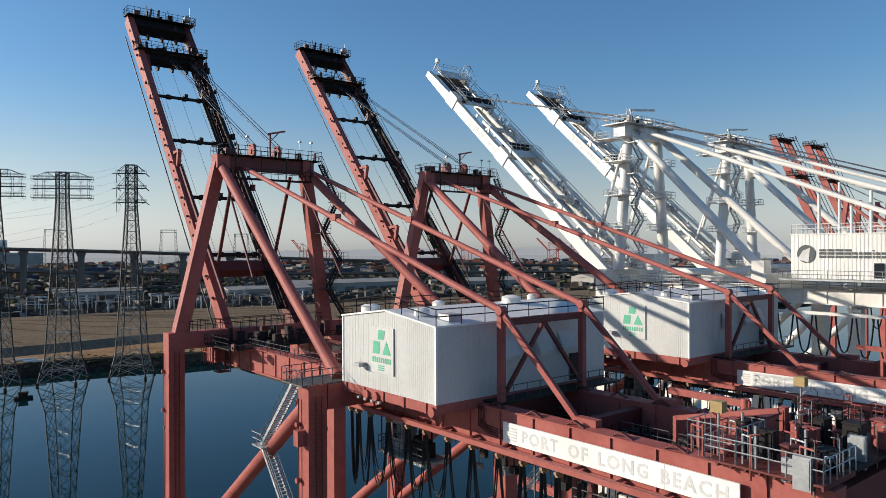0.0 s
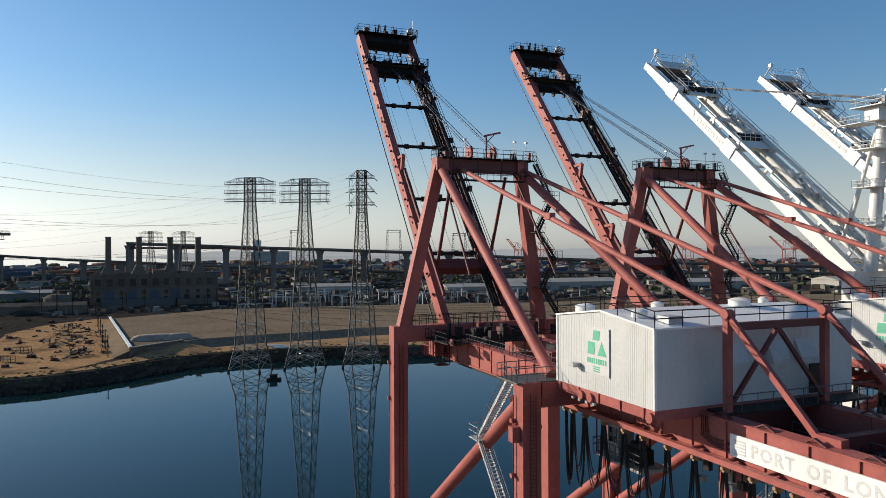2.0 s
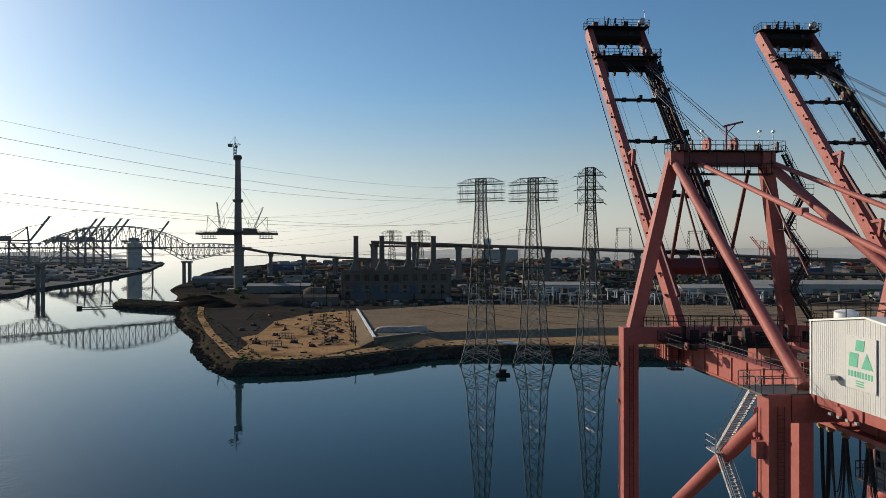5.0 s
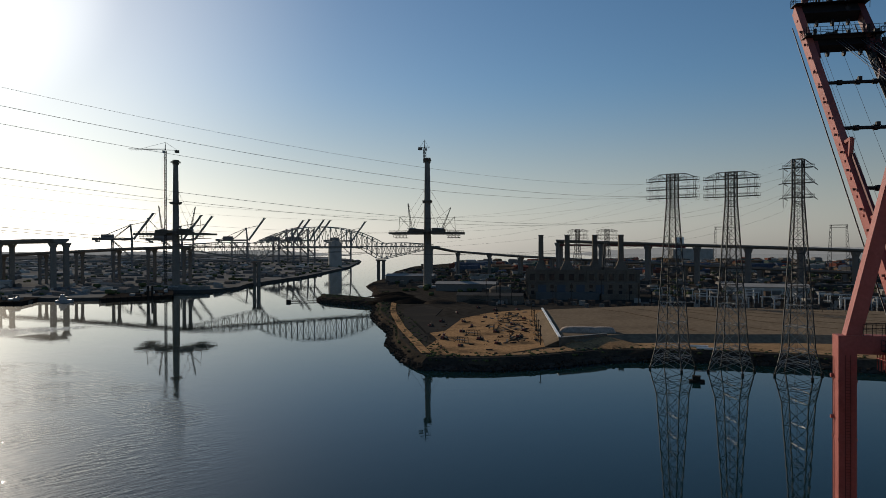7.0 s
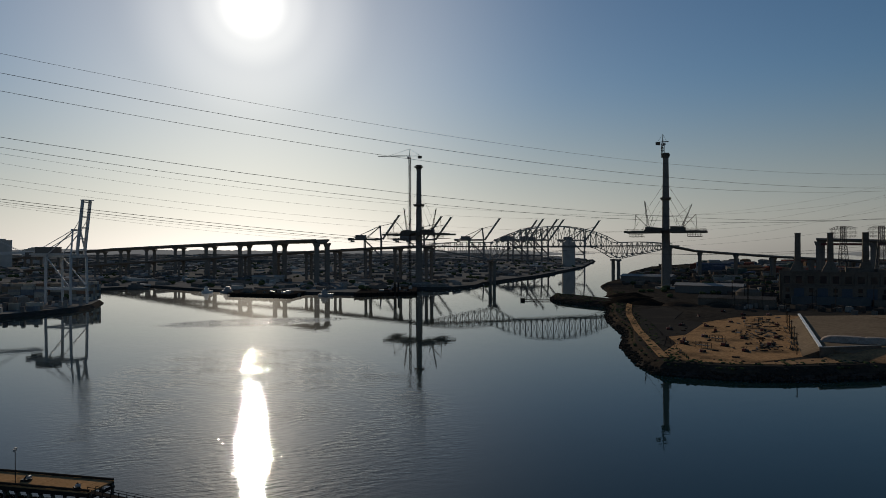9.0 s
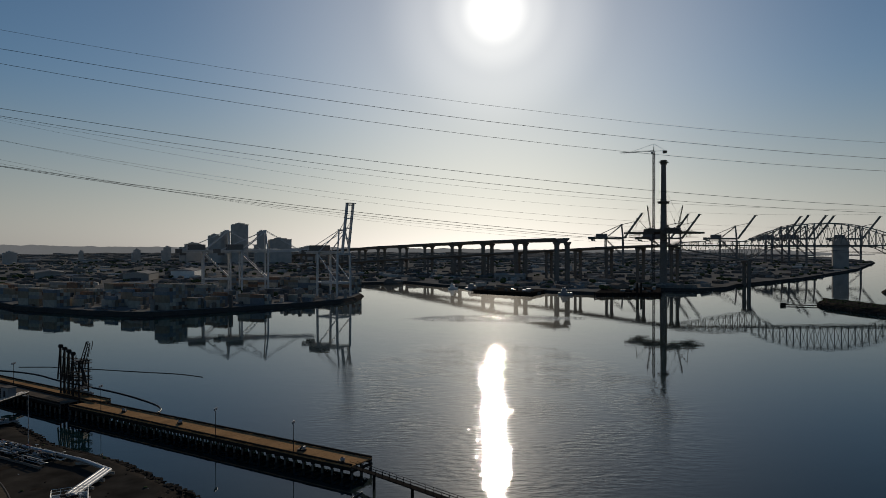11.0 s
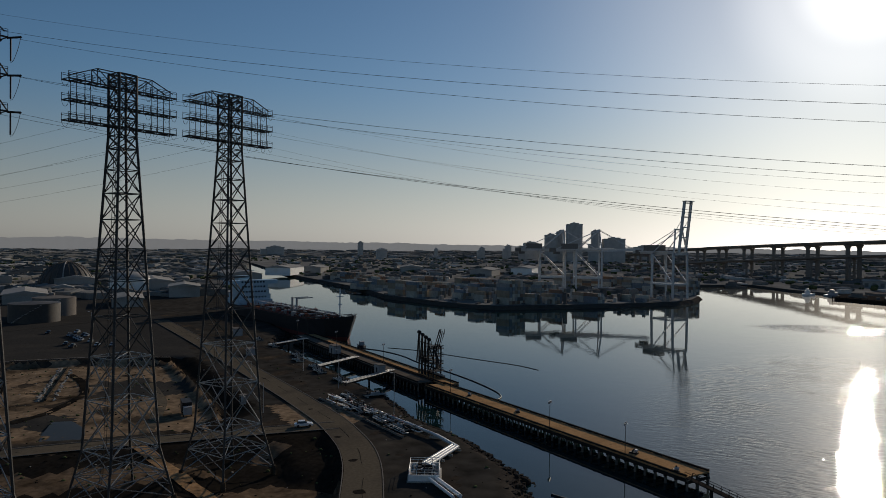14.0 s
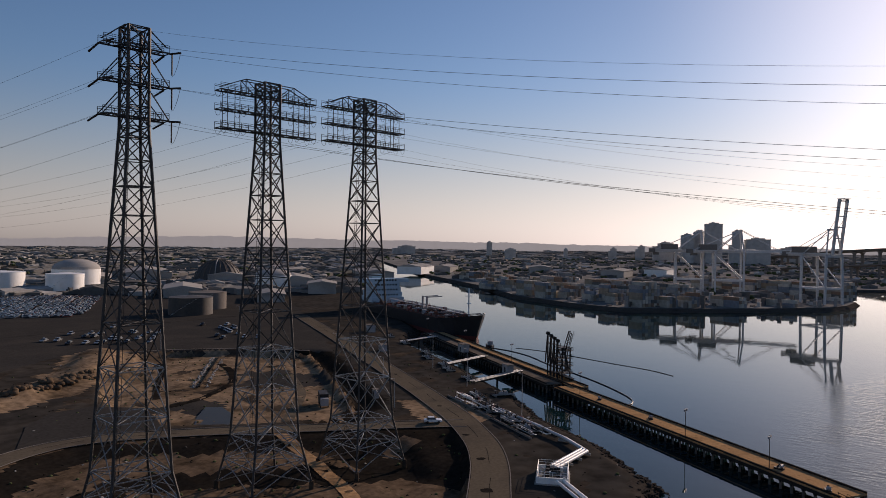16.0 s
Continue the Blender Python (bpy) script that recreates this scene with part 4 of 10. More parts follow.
    part("beam_railing", Geo().rail([P(U_W + 0.75, V_N + 1.5, 38.8), P(U_W + 0.75, V_F - 2.5, 38.8)], 1.15, 0.9, 0.035), BLACK, c)
    cage = part("hanging_cage", ubox(Geo(), 75.8, 77.2, 30.4, 31.8, 34.4, 34.5), RED_DARK_AND_SHADED, c)
    part("cage_bars", Geo().rail([P(75.8, 30.4, 34.5), P(77.2, 30.4, 34.5), P(77.2, 31.8, 34.5), P(75.8, 31.8, 34.5), P(75.8, 30.4, 34.5)], 2.4, 0.7, 0.05), RED_DARK_AND_SHADED, cage)
    for u, v in ((U_W, V_N), (U_L, V_N)):
        for o in (0.45,):
            part("leg_conduit", Geo().tube(P(u + o, v - 0.98, 8), P(u + o, v - 0.98, 36.5), 0.05, 6), RED_DARK_AND_SHADED, c)
        g = Geo()
        for o in (-0.25, 0.25):
            g.tube(P(u - 0.98, v + o, 8), P(u - 0.98, v + o, 36.8), 0.04, 5)
        for i in range(95):
            g.tube(P(u - 0.98, v - 0.25, 8 + i * 0.3), P(u - 0.98, v + 0.25, 8 + i * 0.3), 0.02, 4)
        part("leg_ladder", g, RED_DARK_AND_SHADED, c)
        for z in (34.5, 30.2):
            q = P(u + 0.5, v - 1.0, z)
            part("leg_lug", Geo().tube(q - Vector((0, 0.1, 0)), q + Vector((0, 0.2, 0)), 0.2, 12), RED, c)
    part("leg_junction_box", ubox(Geo(), U_L - 0.4, U_L + 0.3, V_N - 1.5, V_N - 0.82, 33.0, 34.2), RED, c)
    part("house_floodlight", ubox(Geo(), 44.6, 45.3, 28.6, 29.2, 39.2, 39.5), GALV, c)
    for k in range(4):
        part("base_floodlight", ubox(Geo(), 45.3 - k * 0.9, 45.6 - k * 0.9, 29.05, 29.25, 36.7, 36.88), GREY_BOX, c)
    deck = part("service_platform", ubox(Geo(), 41.0, 46.8, 31.8, 34.4, 31.9, 32.1), GALV, c)
    part("platform_railing", Geo().rail([P(41.0, 31.8, 32.1), P(46.8, 31.8, 32.1), P(46.8, 34.4, 32.1)], 1.1, 0.7, 0.035), RAIL, deck)
    for uu, vv in ((41.2, 32.0), (46.6, 32.0), (41.2, 34.2), (46.6, 34.2)):
        part("platform_hanger", Geo().tube(P(uu, vv, 32.0), P(uu, vv, 35.0), 0.07, 6), RED_DARK_AND_SHADED, deck)
    booth = part("checker_cabin", ubox(Geo(), 44.6, 46.0, 32.6, 34.0, 32.1, 34.6), GREY_BOX, c)
    part("cabin_window", ubox(Geo(), 44.8, 45.8, 32.55, 32.6, 33.1, 34.2), GLASS, booth)
    part("gear_case", ubox(Geo(), 42.0, 43.8, 32.6, 33.8, 32.1, 33.2).tube(P(42.2, 33.2, 33.2), P(43.6, 33.2, 33.2), 0.4, 12), BLACK, c)
    # raised boom
    ang = radians(BOOM)
    base = P(U_W + 0.6, 0, 38.0)

    def B(s, v, h=0.0):
        """A point s metres up the boom, h above its top face."""
        return Vector((base.x + s * math.cos(ang) - h * math.sin(ang), VC - v, base.z + s * math.sin(ang) + h * math.cos(ang)))
    L = 61.0
    upv = (-math.sin(ang), 0, math.cos(ang))
    for v in (G_N, G_F):
        g = Geo().beam(B(0, v), B(L, v), 0.95, 1.7, upv)
        for k in range(19):
            g.beam(B(2 + k * 3.1, v - 0.62 if v < 38 else v + 0.62, 0.2), B(2 + k * 3.1, v - 0.45 if v < 38 else v + 0.45, 0.2), 0.28, 0.28)
        # the far girder's shade behind its walkway is put into the darker red
        gird = part("boom_girder", g, RED if v == G_N else RED_DARK_AND_SHADED, c)
        g = Geo()
        for k in range(2):
            g.tube(B(1, v - 0.9 + 0.12 * k, -1.2 - 0.15 * k), B(L - 3, v - 0.9 + 0.12 * k, -1.2 - 0.15 * k), 0.07, 6)
        part("boom_cable", g, CABLE, gird)
    for s, w, h, mt in ((L - 1.0, 2.6, 1.9, BLACK), (L - 9.5, 1.6, 1.3, BLACK), (9.8, 1.5, 1.4, RED_DARK_AND_SHADED)):
        part("boom_cross_beam", Geo().beam(B(s, G_N + 0.5), B(s, G_F - 0.5), w, h, upv), mt, c)
    for s in (L - 18.5, L - 28.0, 22.0, 12.0):
        g = Geo().tube(B(s, G_N + 0.5, 0.2), B(s, G_F - 0.5, 0.2), 0.24, 10)
        for v in (35.7, 38.0, 40.2):
            g.tube(B(s, v - 0.3, 0.2), B(s, v + 0.3, 0.2), 0.38, 10)
        part("boom_tie", g, BLACK, c)
    rng = random.Random(14)
    for s in (L - 0.2, L - 8.6):
        tip = Geo()
        for v0_, v1_ in ((G_N - 0.8, G_F + 1.0),):
            a0 = B(s, v0_, 1.0)
            tip.box(a0.x - 1.3, a0.x + 1.3, VC - v1_, VC - v0_, a0.z - 0.08, a0.z)
            tip.rail([(a0.x - 1.3, VC - v0_, a0.z), (a0.x - 1.3, VC - v1_, a0.z), (a0.x + 1.3, VC - v1_, a0.z), (a0.x + 1.3, VC - v0_, a0.z), (a0.x - 1.3, VC - v0_, a0.z)], 1.1, 1.0, 0.035)
        plat = part("boom_platform", tip, BLACK, c)
        for k in range(13):
            q = Vector((a0.x + rng.uniform(-1.1, 1.1), VC - rng.uniform(G_N, G_F + 0.6), a0.z + rng.choice((0.0, 0.0, -1.6))))
            w, h = rng.uniform(0.12, 0.45), rng.uniform(0.4, 1.5)
            g = Geo().box(q.x - w, q.x + w, q.y - w, q.y + w, q.z, q.z + h)
            if k % 3 == 0:
                g.tube(q, q + Vector((rng.uniform(-0.8, 0.8), rng.uniform(-0.8, 0.8), 2.2)), 0.06, 5)
            part("tip_fitting", g, rng.choice((BLACK, BLACK, RED_DARK_AND_SHADED)), plat)
        q = B(s - 1.5, G_F + 0.9, 1.0)
        part("signal_mast", Geo().tube(q, q + Vector((1.2, -0.5, 2.6)), 0.06, 5).ball(q + Vector((1.2, -0.5, 2.7)), 0.16, 4), GREY_BOX, plat)
    for k in range(34):
        s, v = rng.uniform(6, L - 10), G_F + rng.choice((-1.4, -0.9, 0.75))
        q = B(s, v, rng.uniform(0.3, 1.0))
        w = rng.uniform(0.12, 0.4)
        part("boom_fitting", Geo().box(q.x - w, q.x + w, q.y - w * 0.8, q.y + w * 0.8, q.z - w, q.z + w * 1.6), rng.choice((BLACK, RED_DARK_AND_SHADED, GREY_BOX, BLACK)), c)
    for k in range(16):
        s = 5 + k * 3.3
        q = B(s, G_N - 0.62, 0.55)
        part("boom_bracket", Geo().box(q.x - 0.12, q.x + 0.12, q.y - 0.05, q.y + 0.3, q.z - 0.14, q.z + 0.14), RED_DARK_AND_SHADED, c)
    for s in (L - 18.5, L - 28.0, 22.0):
        q = B(s, 38.2, 0.5)
        part("tie_lamp", Geo().box(q.x - 0.28, q.x + 0.28, q.y - 0.25, q.y + 0.25, q.z, q.z + 0.5), BLACK, c)
    for v in (G_N + 0.75, G_F - 0.75):
        part("tip_gusset", Geo().beam(B(L - 12.5, v, 0), B(L - 9.5, v, 0), 0.5, 0.7, upv, 0.5, 1.8), RED_DARK_AND_SHADED, c)
    for v in (35.8, 38.0, 40.2):
        p, q = B(L - 3.4, v, -0.3), B(L - 11, v, -0.3)
        for e in (p, q):
            part("boom_sheave", Geo().tube(e - Vector((0, 0.15, 0)), e + Vector((0, 0.15, 0)), 0.5, 14), BLACK, c)
    for s, v in ((L + 0.3, 36.4), (L + 0.3, 37.6)):
        part("tip_bracket", Geo().beam(B(s - 0.5, v, 0.6), B(s + 1.6, v + 0.6, 1.6), 0.25, 0.25), BLACK, c)
    part("warning_lamp", Geo().tube(B(L, G_F - 0.2, 1.0), B(L, G_F - 0.2, 1.8), 0.08, 6).ball(B(L, G_F - 0.2, 2.2), 0.65, 6), GALV, c)
    part("tip_antenna", Geo().tube(B(L, G_F + 0.6, 1.0), B(L, G_F + 0.6, 1.0) + Vector((0, 0, 3.0)), 0.04, 5), GALV, c)
    # walkway with its lattice along the far girder, and the folded forestays
    g = Geo()
    n = 34
    for k in range(n + 1):
        s = 3 + k * (L - 12) / n
        g.beam(B(s, G_F - 0.5, 0.3), B(s, G_F - 1.7, 0.3), 0.16, 0.1)
        g.tube(B(s, G_F - 1.7, 0.3), B(s, G_F - 1.7, 1.6), 0.045, 4)
        g.tube(B(s, G_F - 0.6, 0.3), B(s, G_F - 0.6, 1.6), 0.045, 4)
        g.tube(B(s, G_F - 1.7, 0.3), B(s + 1.3, G_F - 1.7, 1.6), 0.04, 4)
    for v, h in ((-1.7, 0.3), (-1.7, 0.9), (-1.7, 1.6), (-0.6, 1.6), (-0.6, 0.3), (0.7, 1.5), (0.7, 0.9)):
        g.tube(B(3, G_F + v, h), B(L - 9, G_F + v, h), 0.055, 4)
    g.beam(B(3, G_F - 1.1, 0.27), B(L - 9, G_F - 1.1, 0.27), 1.1, 0.08, upv)
    part("boom_walkway", g, BLACK, c)
    for v, s0, s1, h in ((G_N + 0.2, 4.0, 27.0, 1.7), (G_F - 0.3, 4.0, 27.0, 1.7), (G_F - 0.3, 27.0, 50.0, 1.5)):
        part("folded_stay", Geo().beam(B(s0, v, h), B(s1, v, h - 0.5), 0.35, 0.4), RED_DARK_AND_SHADED if v < 38 else BLACK, c)
    for s in (14.0, 27.0):
        part("stay_post", Geo().beam(B(s, G_N, 0.8), B(s + 1.4, G_N, 2.6), 0.5, 0.5).beam(B(s + 2.6, G_N, 0.8), B(s + 1.4, G_N, 2.6), 0.4, 0.4), RED, c)
    g = Geo()
    for v in (36.0, 36.4, 39.2, 39.6, 40.2, 36.9):
        g.tube(P(U_W - 0.3, v, 60.3), B(L - 9.5, v + 1.0, 0.9), 0.045, 5)
    part("hoist_rope", g, ROPE, c)
    g = Geo()
    for v in (34.9, 35.5, 38.0, 40.6, 41.2):
        g.tube(B(3, v, -0.5), B(L - 3, v, -0.5), 0.025, 4)
    part("trolley_rope", g, ROPE, c)
    # braces between boom foot and frame
    for v in (34.2, 41.6):
        part("latch_strut", Geo().tube(P(U_W + 0.5, v, 57.0), B(9.0, v, 1.0), 0.22, 10), RED_DARK_AND_SHADED, c)
    # trolley, operator's cab and machinery at the landward end
    trolley(c)
    return c


def trolley(c):
    """Trolley, winches and small machinery on the landward end of the girders."""
    u0 = 13.2
    g = ubox(Geo(), u0, u0 + 5.6, G_N - 1.3, G_N + 2.2, 37.5, 37.6)
    deck = part("trolley_deck", g, RED_DARK_AND_SHADED, c)
    for k in range(8):
        part("deck_joist", ubox(Geo(), u0 + 0.7 * k, u0 + 0.7 * k + 0.1, G_N - 1.3, G_N + 2.2, 37.35, 37.5), RED_DARK_AND_SHADED, deck)
    part("deck_railing", Geo().rail([P(u0 + 5.6, G_N + 0.4, 37.6), P(u0 + 5.6, G_N - 1.3, 37.6), P(u0, G_N - 1.3, 37.6), P(u0, G_N + 2.2, 37.6)], 1.15, 0.75, 0.035), GALV, c)
    g = ubox(Geo(), u0, u0 + 6.2, G_N + 2.4, G_F + 1.2, 37.45, 37.6)
    part("trolley_deck", g, BLACK, c)
    rng = random.Random(9)
    for k in range(26):
        uu, vv = u0 + rng.uniform(0.5, 5.8), rng.uniform(G_N + 0.2, G_F + 0.6)
        wu, wv, h = rng.uniform(0.3, 1.0), rng.uniform(0.3, 1.1), rng.uniform(0.4, 1.7)
        mt = rng.choice((RED, RED, RED_DARK_AND_SHADED, RED_DARK_AND_SHADED, BLACK, BLACK, RED))
        g = ubox(Geo(), uu - wu / 2, uu + wu / 2, vv - wv / 2, vv + wv / 2, 37.6, 37.6 + h)
        ubox(g, uu - wu / 2 + 0.08, uu + wu / 2 - 0.08, vv - wv / 2 - 0.05, vv - wv / 2, 37.75, 37.5 + h)
        ubox(g, uu - wu / 2 - 0.04, uu + wu / 2 + 0.04, vv - wv / 2 - 0.07, vv + wv / 2 + 0.04, 37.6 + h, 37.66 + h)
        machine = part("trolley_machine", g, mt, c)
        if k % 3 == 0:
            part("motor", Geo().tube(P(uu, vv - wv / 2 - 0.3, 37.9), P(uu, vv + wv / 2 + 0.3, 37.9), 0.25, 12), mt, machine)
        if k % 4 == 1:
            part("guard_rail", Geo().rail([P(uu - wu / 2, vv - wv / 2, 37.66 + h), P(uu + wu / 2, vv - wv / 2, 37.66 + h), P(uu + wu / 2, vv + wv / 2, 37.66 + h)], 0.8, 0.6, 0.03), mt, machine)
    for uu, vv, h in ((u0 + 0.9, G_N - 1.25, 1.5), (u0 + 1.7, G_N - 0.6, 1.1), (u0 + 0.6, G_N + 4.0, 1.6)):
        g = ubox(Geo(), uu - 0.4, uu + 0.4, vv - 0.12, vv + 0.12, 37.2, 37.2 + h)
        ubox(g, uu - 0.34, uu + 0.34, vv - 0.15, vv - 0.12, 37.3, 37.1 + h)
        part("switch_cabinet", g, GALV, c)
    for k in range(34):
        uu, vv = u0 + rng.uniform(0, 5.8), rng.uniform(G_N - 1.3, G_F + 1.0)
        h = rng.uniform(0.8, 2.2)
        g = Geo().line([P(uu, vv, 37.0), P(uu, vv, 37.4 + h), P(uu + rng.uniform(-0.5, 0.5), vv + rng.uniform(-0.6, 0.6), 37.5 + h)], rng.uniform(0.025, 0.06), 5)
        part("conduit", g, rng.choice((RAIL, GALV, BLACK, RED)), c)
    for k in range(7):
        uu, vv = u0 + 0.4 + k * 0.9, G_N - 1.1 + (k % 3) * 1.1
        g = Geo().tube(P(uu, vv, 37.6), P(uu, vv, 39.2 + 0.4 * (k % 2)), 0.06, 6).tube(P(uu, vv, 39.0), P(uu + 0.8, vv + 0.3, 39.0), 0.05, 6).tube(P(uu + 0.8, vv + 0.3, 39.0), P(uu + 0.8, vv + 0.3, 37.6), 0.05, 6)
        part("pipe_loop", g, GALV if k % 2 else RED, c)
    for vv, uu in ((33.0, 18.5), (42.8, 18.8)):
        part("lamp_post", Geo().tube(P(uu, vv, 37.6), P(uu, vv, 39.9), 0.06, 8), GALV, c)
        part("flood_lamp", ubox(Geo(), uu - 0.32, uu + 0.32, vv - 0.25, vv + 0.25, 39.8, 40.35), YELLOW, c)
    part("service_arm", Geo().beam(P(22.0, G_N + 1.2, 38.6), P(16.5, G_N + 1.6, 39.9), 0.18, 0.25).beam(P(22.0, G_N + 1.2, 37.3), P(22.0, G_N + 1.2, 38.7), 0.2, 0.2).beam(P(20.6, G_N + 1.2, 37.3), P(20.6, G_N + 1.2, 38.9), 0.16, 0.16), RED, c)
    g = Geo()
    rng = random.Random(29)
    for k in range(70):
        uu, vv = rng.uniform(14, 47), rng.uniform(G_N + 0.7, G_F - 0.7)
        g.tube(P(uu, vv, 36.4), P(uu + rng.uniform(-0.4, 0.4), vv, 36.4 - rng.uniform(2.0, 6.0)), rng.uniform(0.03, 0.07), 5)
    part("hanging_cable", g, CABLE, c)
    for k in range(5):
        part("lower_catwalk", ubox(Geo(), 20 + k * 4.6, 24.2 + k * 4.6, G_N + 1.2 + 1.3 * (k % 3), G_N + 2.4 + 1.3 * (k % 3), 33.6, 33.7).rail([P(20 + k * 4.6, G_N + 1.2 + 1.3 * (k % 3), 33.7), P(24.2 + k * 4.6, G_N + 1.2 + 1.3 * (k % 3), 33.7)], 1.1, 0.8, 0.035), RAIL, c)
    # walkway, cable trays and winches between the girders
    # black floor: the shade between the girders is put into its colour
    g = ubox(Geo(), 22.5, 36.0, G_N + 5.4, G_F - 0.6, 35.3, 35.38)
    part("girder_walkway", g, BLACK, c)
    for k in range(9):
        part("floor_bar", ubox(Geo(), 22.8 + k * 1.6, 22.9 + k * 1.6, G_N + 0.6, G_N + 5.4, 35.2, 35.3), BLACK, c)
    part("walkway_railing", Geo().rail([P(22.5, G_N + 5.5, 35.38), P(34.5, G_N + 5.5, 35.38)], 1.1, 1.3, 0.03), RAIL, c)
    for k in range(4):
        part("cable_tray", ubox(Geo(), 20.0, 35.5, G_N + 0.9 + 0.7 * k, G_N + 1.1 + 0.7 * k, 35.0, 35.12), BLACK, c)
    for uu, vv, w in ((28.0, 39.4, 1.0), (31.5, 40.2, 0.7), (24.6, 39.8, 0.6)):
        g = ubox(Geo(), uu - w, uu + w, vv - 0.5, vv + 0.5, 35.3, 35.8)
        g.tube(P(uu - w * 0.7, vv, 35.85), P(uu + w * 0.5, vv, 35.85), 0.26, 10)
        part("winch_motor", g, BLACK, c)
    g = Geo().tube(P(21.0, 40.5, 36.4), P(21.0, 40.5, 39.0), 0.26, 12).beam(P(20.7, 40.5, 38.7), P(26.0, 40.3, 38.8), 0.26, 0.42).beam(P(21.0, 40.5, 37.6), P(22.6, 40.4, 38.6), 0.12, 0.12)
    part("jib_crane", g, RED, c)
    cab_r = part("drive_cabinet", ubox(Geo(), 17.5, 19.0, 35.7, 37.3, 37.6, 39.2), RED, c)
    part("cabinet_lid", ubox(Geo(), 17.4, 19.1, 35.6, 37.4, 39.2, 39.3), RED_DARK_AND_SHADED, cab_r)
    for u_, z_ in ((17.6, 37.7), (18.3, 37.8), (17.6, 38.4)):
        part("cabinet_panel", ubox(Geo(), u_, u_ + 0.6, 35.62, 35.7, z_, z_ + 0.6), GREY_BOX, cab_r)
    part("deck_cage", Geo().rail([P(17.2, G_N - 1.2, 37.6), P(19.8, G_N - 1.2, 37.6), P(19.8, G_N + 1.6, 37.6), P(17.2, G_N + 1.6, 37.6), P(17.2, G_N - 1.2, 37.6)], 1.7, 0.6, 0.03), GALV, c)
    # cab slung below
    g = ubox(Geo(), 22.0, 25.0, 33.6, 36.2, 31.2, 33.8)
    cab = part("operator_cab", g, WHITE, c)
    part("cab_window", ubox(Geo(), 21.94, 22.0, 33.9, 35.9, 31.6, 33.2), GLASS, cab)
    part("cab_window", ubox(Geo(), 22.3, 24.7, 33.54, 33.6, 31.6, 33.2), GLASS, cab)
    g = Geo()
    for k in range(8):
        g.tube(P(14 + k * 1.6, G_N - 1.0, 31.0), P(14 + k * 1.6, G_N - 1.0, 34.8), 0.06, 5)
    g.rail([P(14, G_N - 1.6, 31.0), P(27, G_N - 1.6, 31.0)], 1.1, 0.8, 0.04)
    ubox(g, 14, 27, G_N - 1.7, G_F, 30.9, 31.0)
    g.rail([P(14, G_N - 1.6, 33.0), P(27, G_N - 1.6, 33.0)], 1.1, 0.8, 0.04)
    part("cab_gallery", g, RAIL, c)
    g = Geo()
    for uu, vv in ((14.5, 33.2), (18.5, 33.2), (22.5, 33.2), (26.5, 33.2), (14.5, 42.6), (22.5, 42.6)):
        ubox(g, uu - 0.2, uu + 0.2, vv - 0.2, vv + 0.2, 30.0, 34.75)
    ubox(g, 14, 27, 33.0, 33.4, 30.0, 30.5)
    ubox(g, 14, 27, 42.4, 42.8, 30.0, 30.5)
    part("trolley_frame", g, RED_DARK_AND_SHADED, c)
    # darker service level under the girders
    rng = random.Random(19)
    for k in range(40):
        uu, vv, z = rng.uniform(14, 47), rng.uniform(G_N - 0.4, G_F + 0.4), rng.uniform(30.5, 34.2)
        w, h = rng.uniform(0.12, 0.4), rng.uniform(0.3, 1.0)
        g = ubox(Geo(), uu - w, uu + w, vv - w * 0.7, vv + w * 0.7, z, z + h)
        g.tube(P(uu, vv, z + h), P(uu, vv, 34.9), 0.05, 5)
        part("hanging_gear", g, rng.choice((BLACK, BLACK, RED_DARK_AND_SHADED, GREY_BOX)), c)


BOOM = 50.3
crane = red_crane()
copy_thing(crane, crane_pose(30.3))
# quay apron under the cranes
g = Geo().prism(ccw([tuple(quay(u, v, 0).xy) for u, v in ((84, -50), (84, 560), (-60, 560), (-60, -50))]), -3, QUAY_Z)
solo("pavement", g, CONCRETE_DK, "grey concrete quay apron under the cranes", "pavement", kind="structure")
for u in (U_L, U_W):
    solo("crane_rail", Geo().beam(quay(u, -40, QUAY_Z + 0.02), quay(u, 540, QUAY_Z + 0.02), 0.15, 0.06), BLACK, "dark steel crane rail set in the quay apron", "rail", kind="structure")


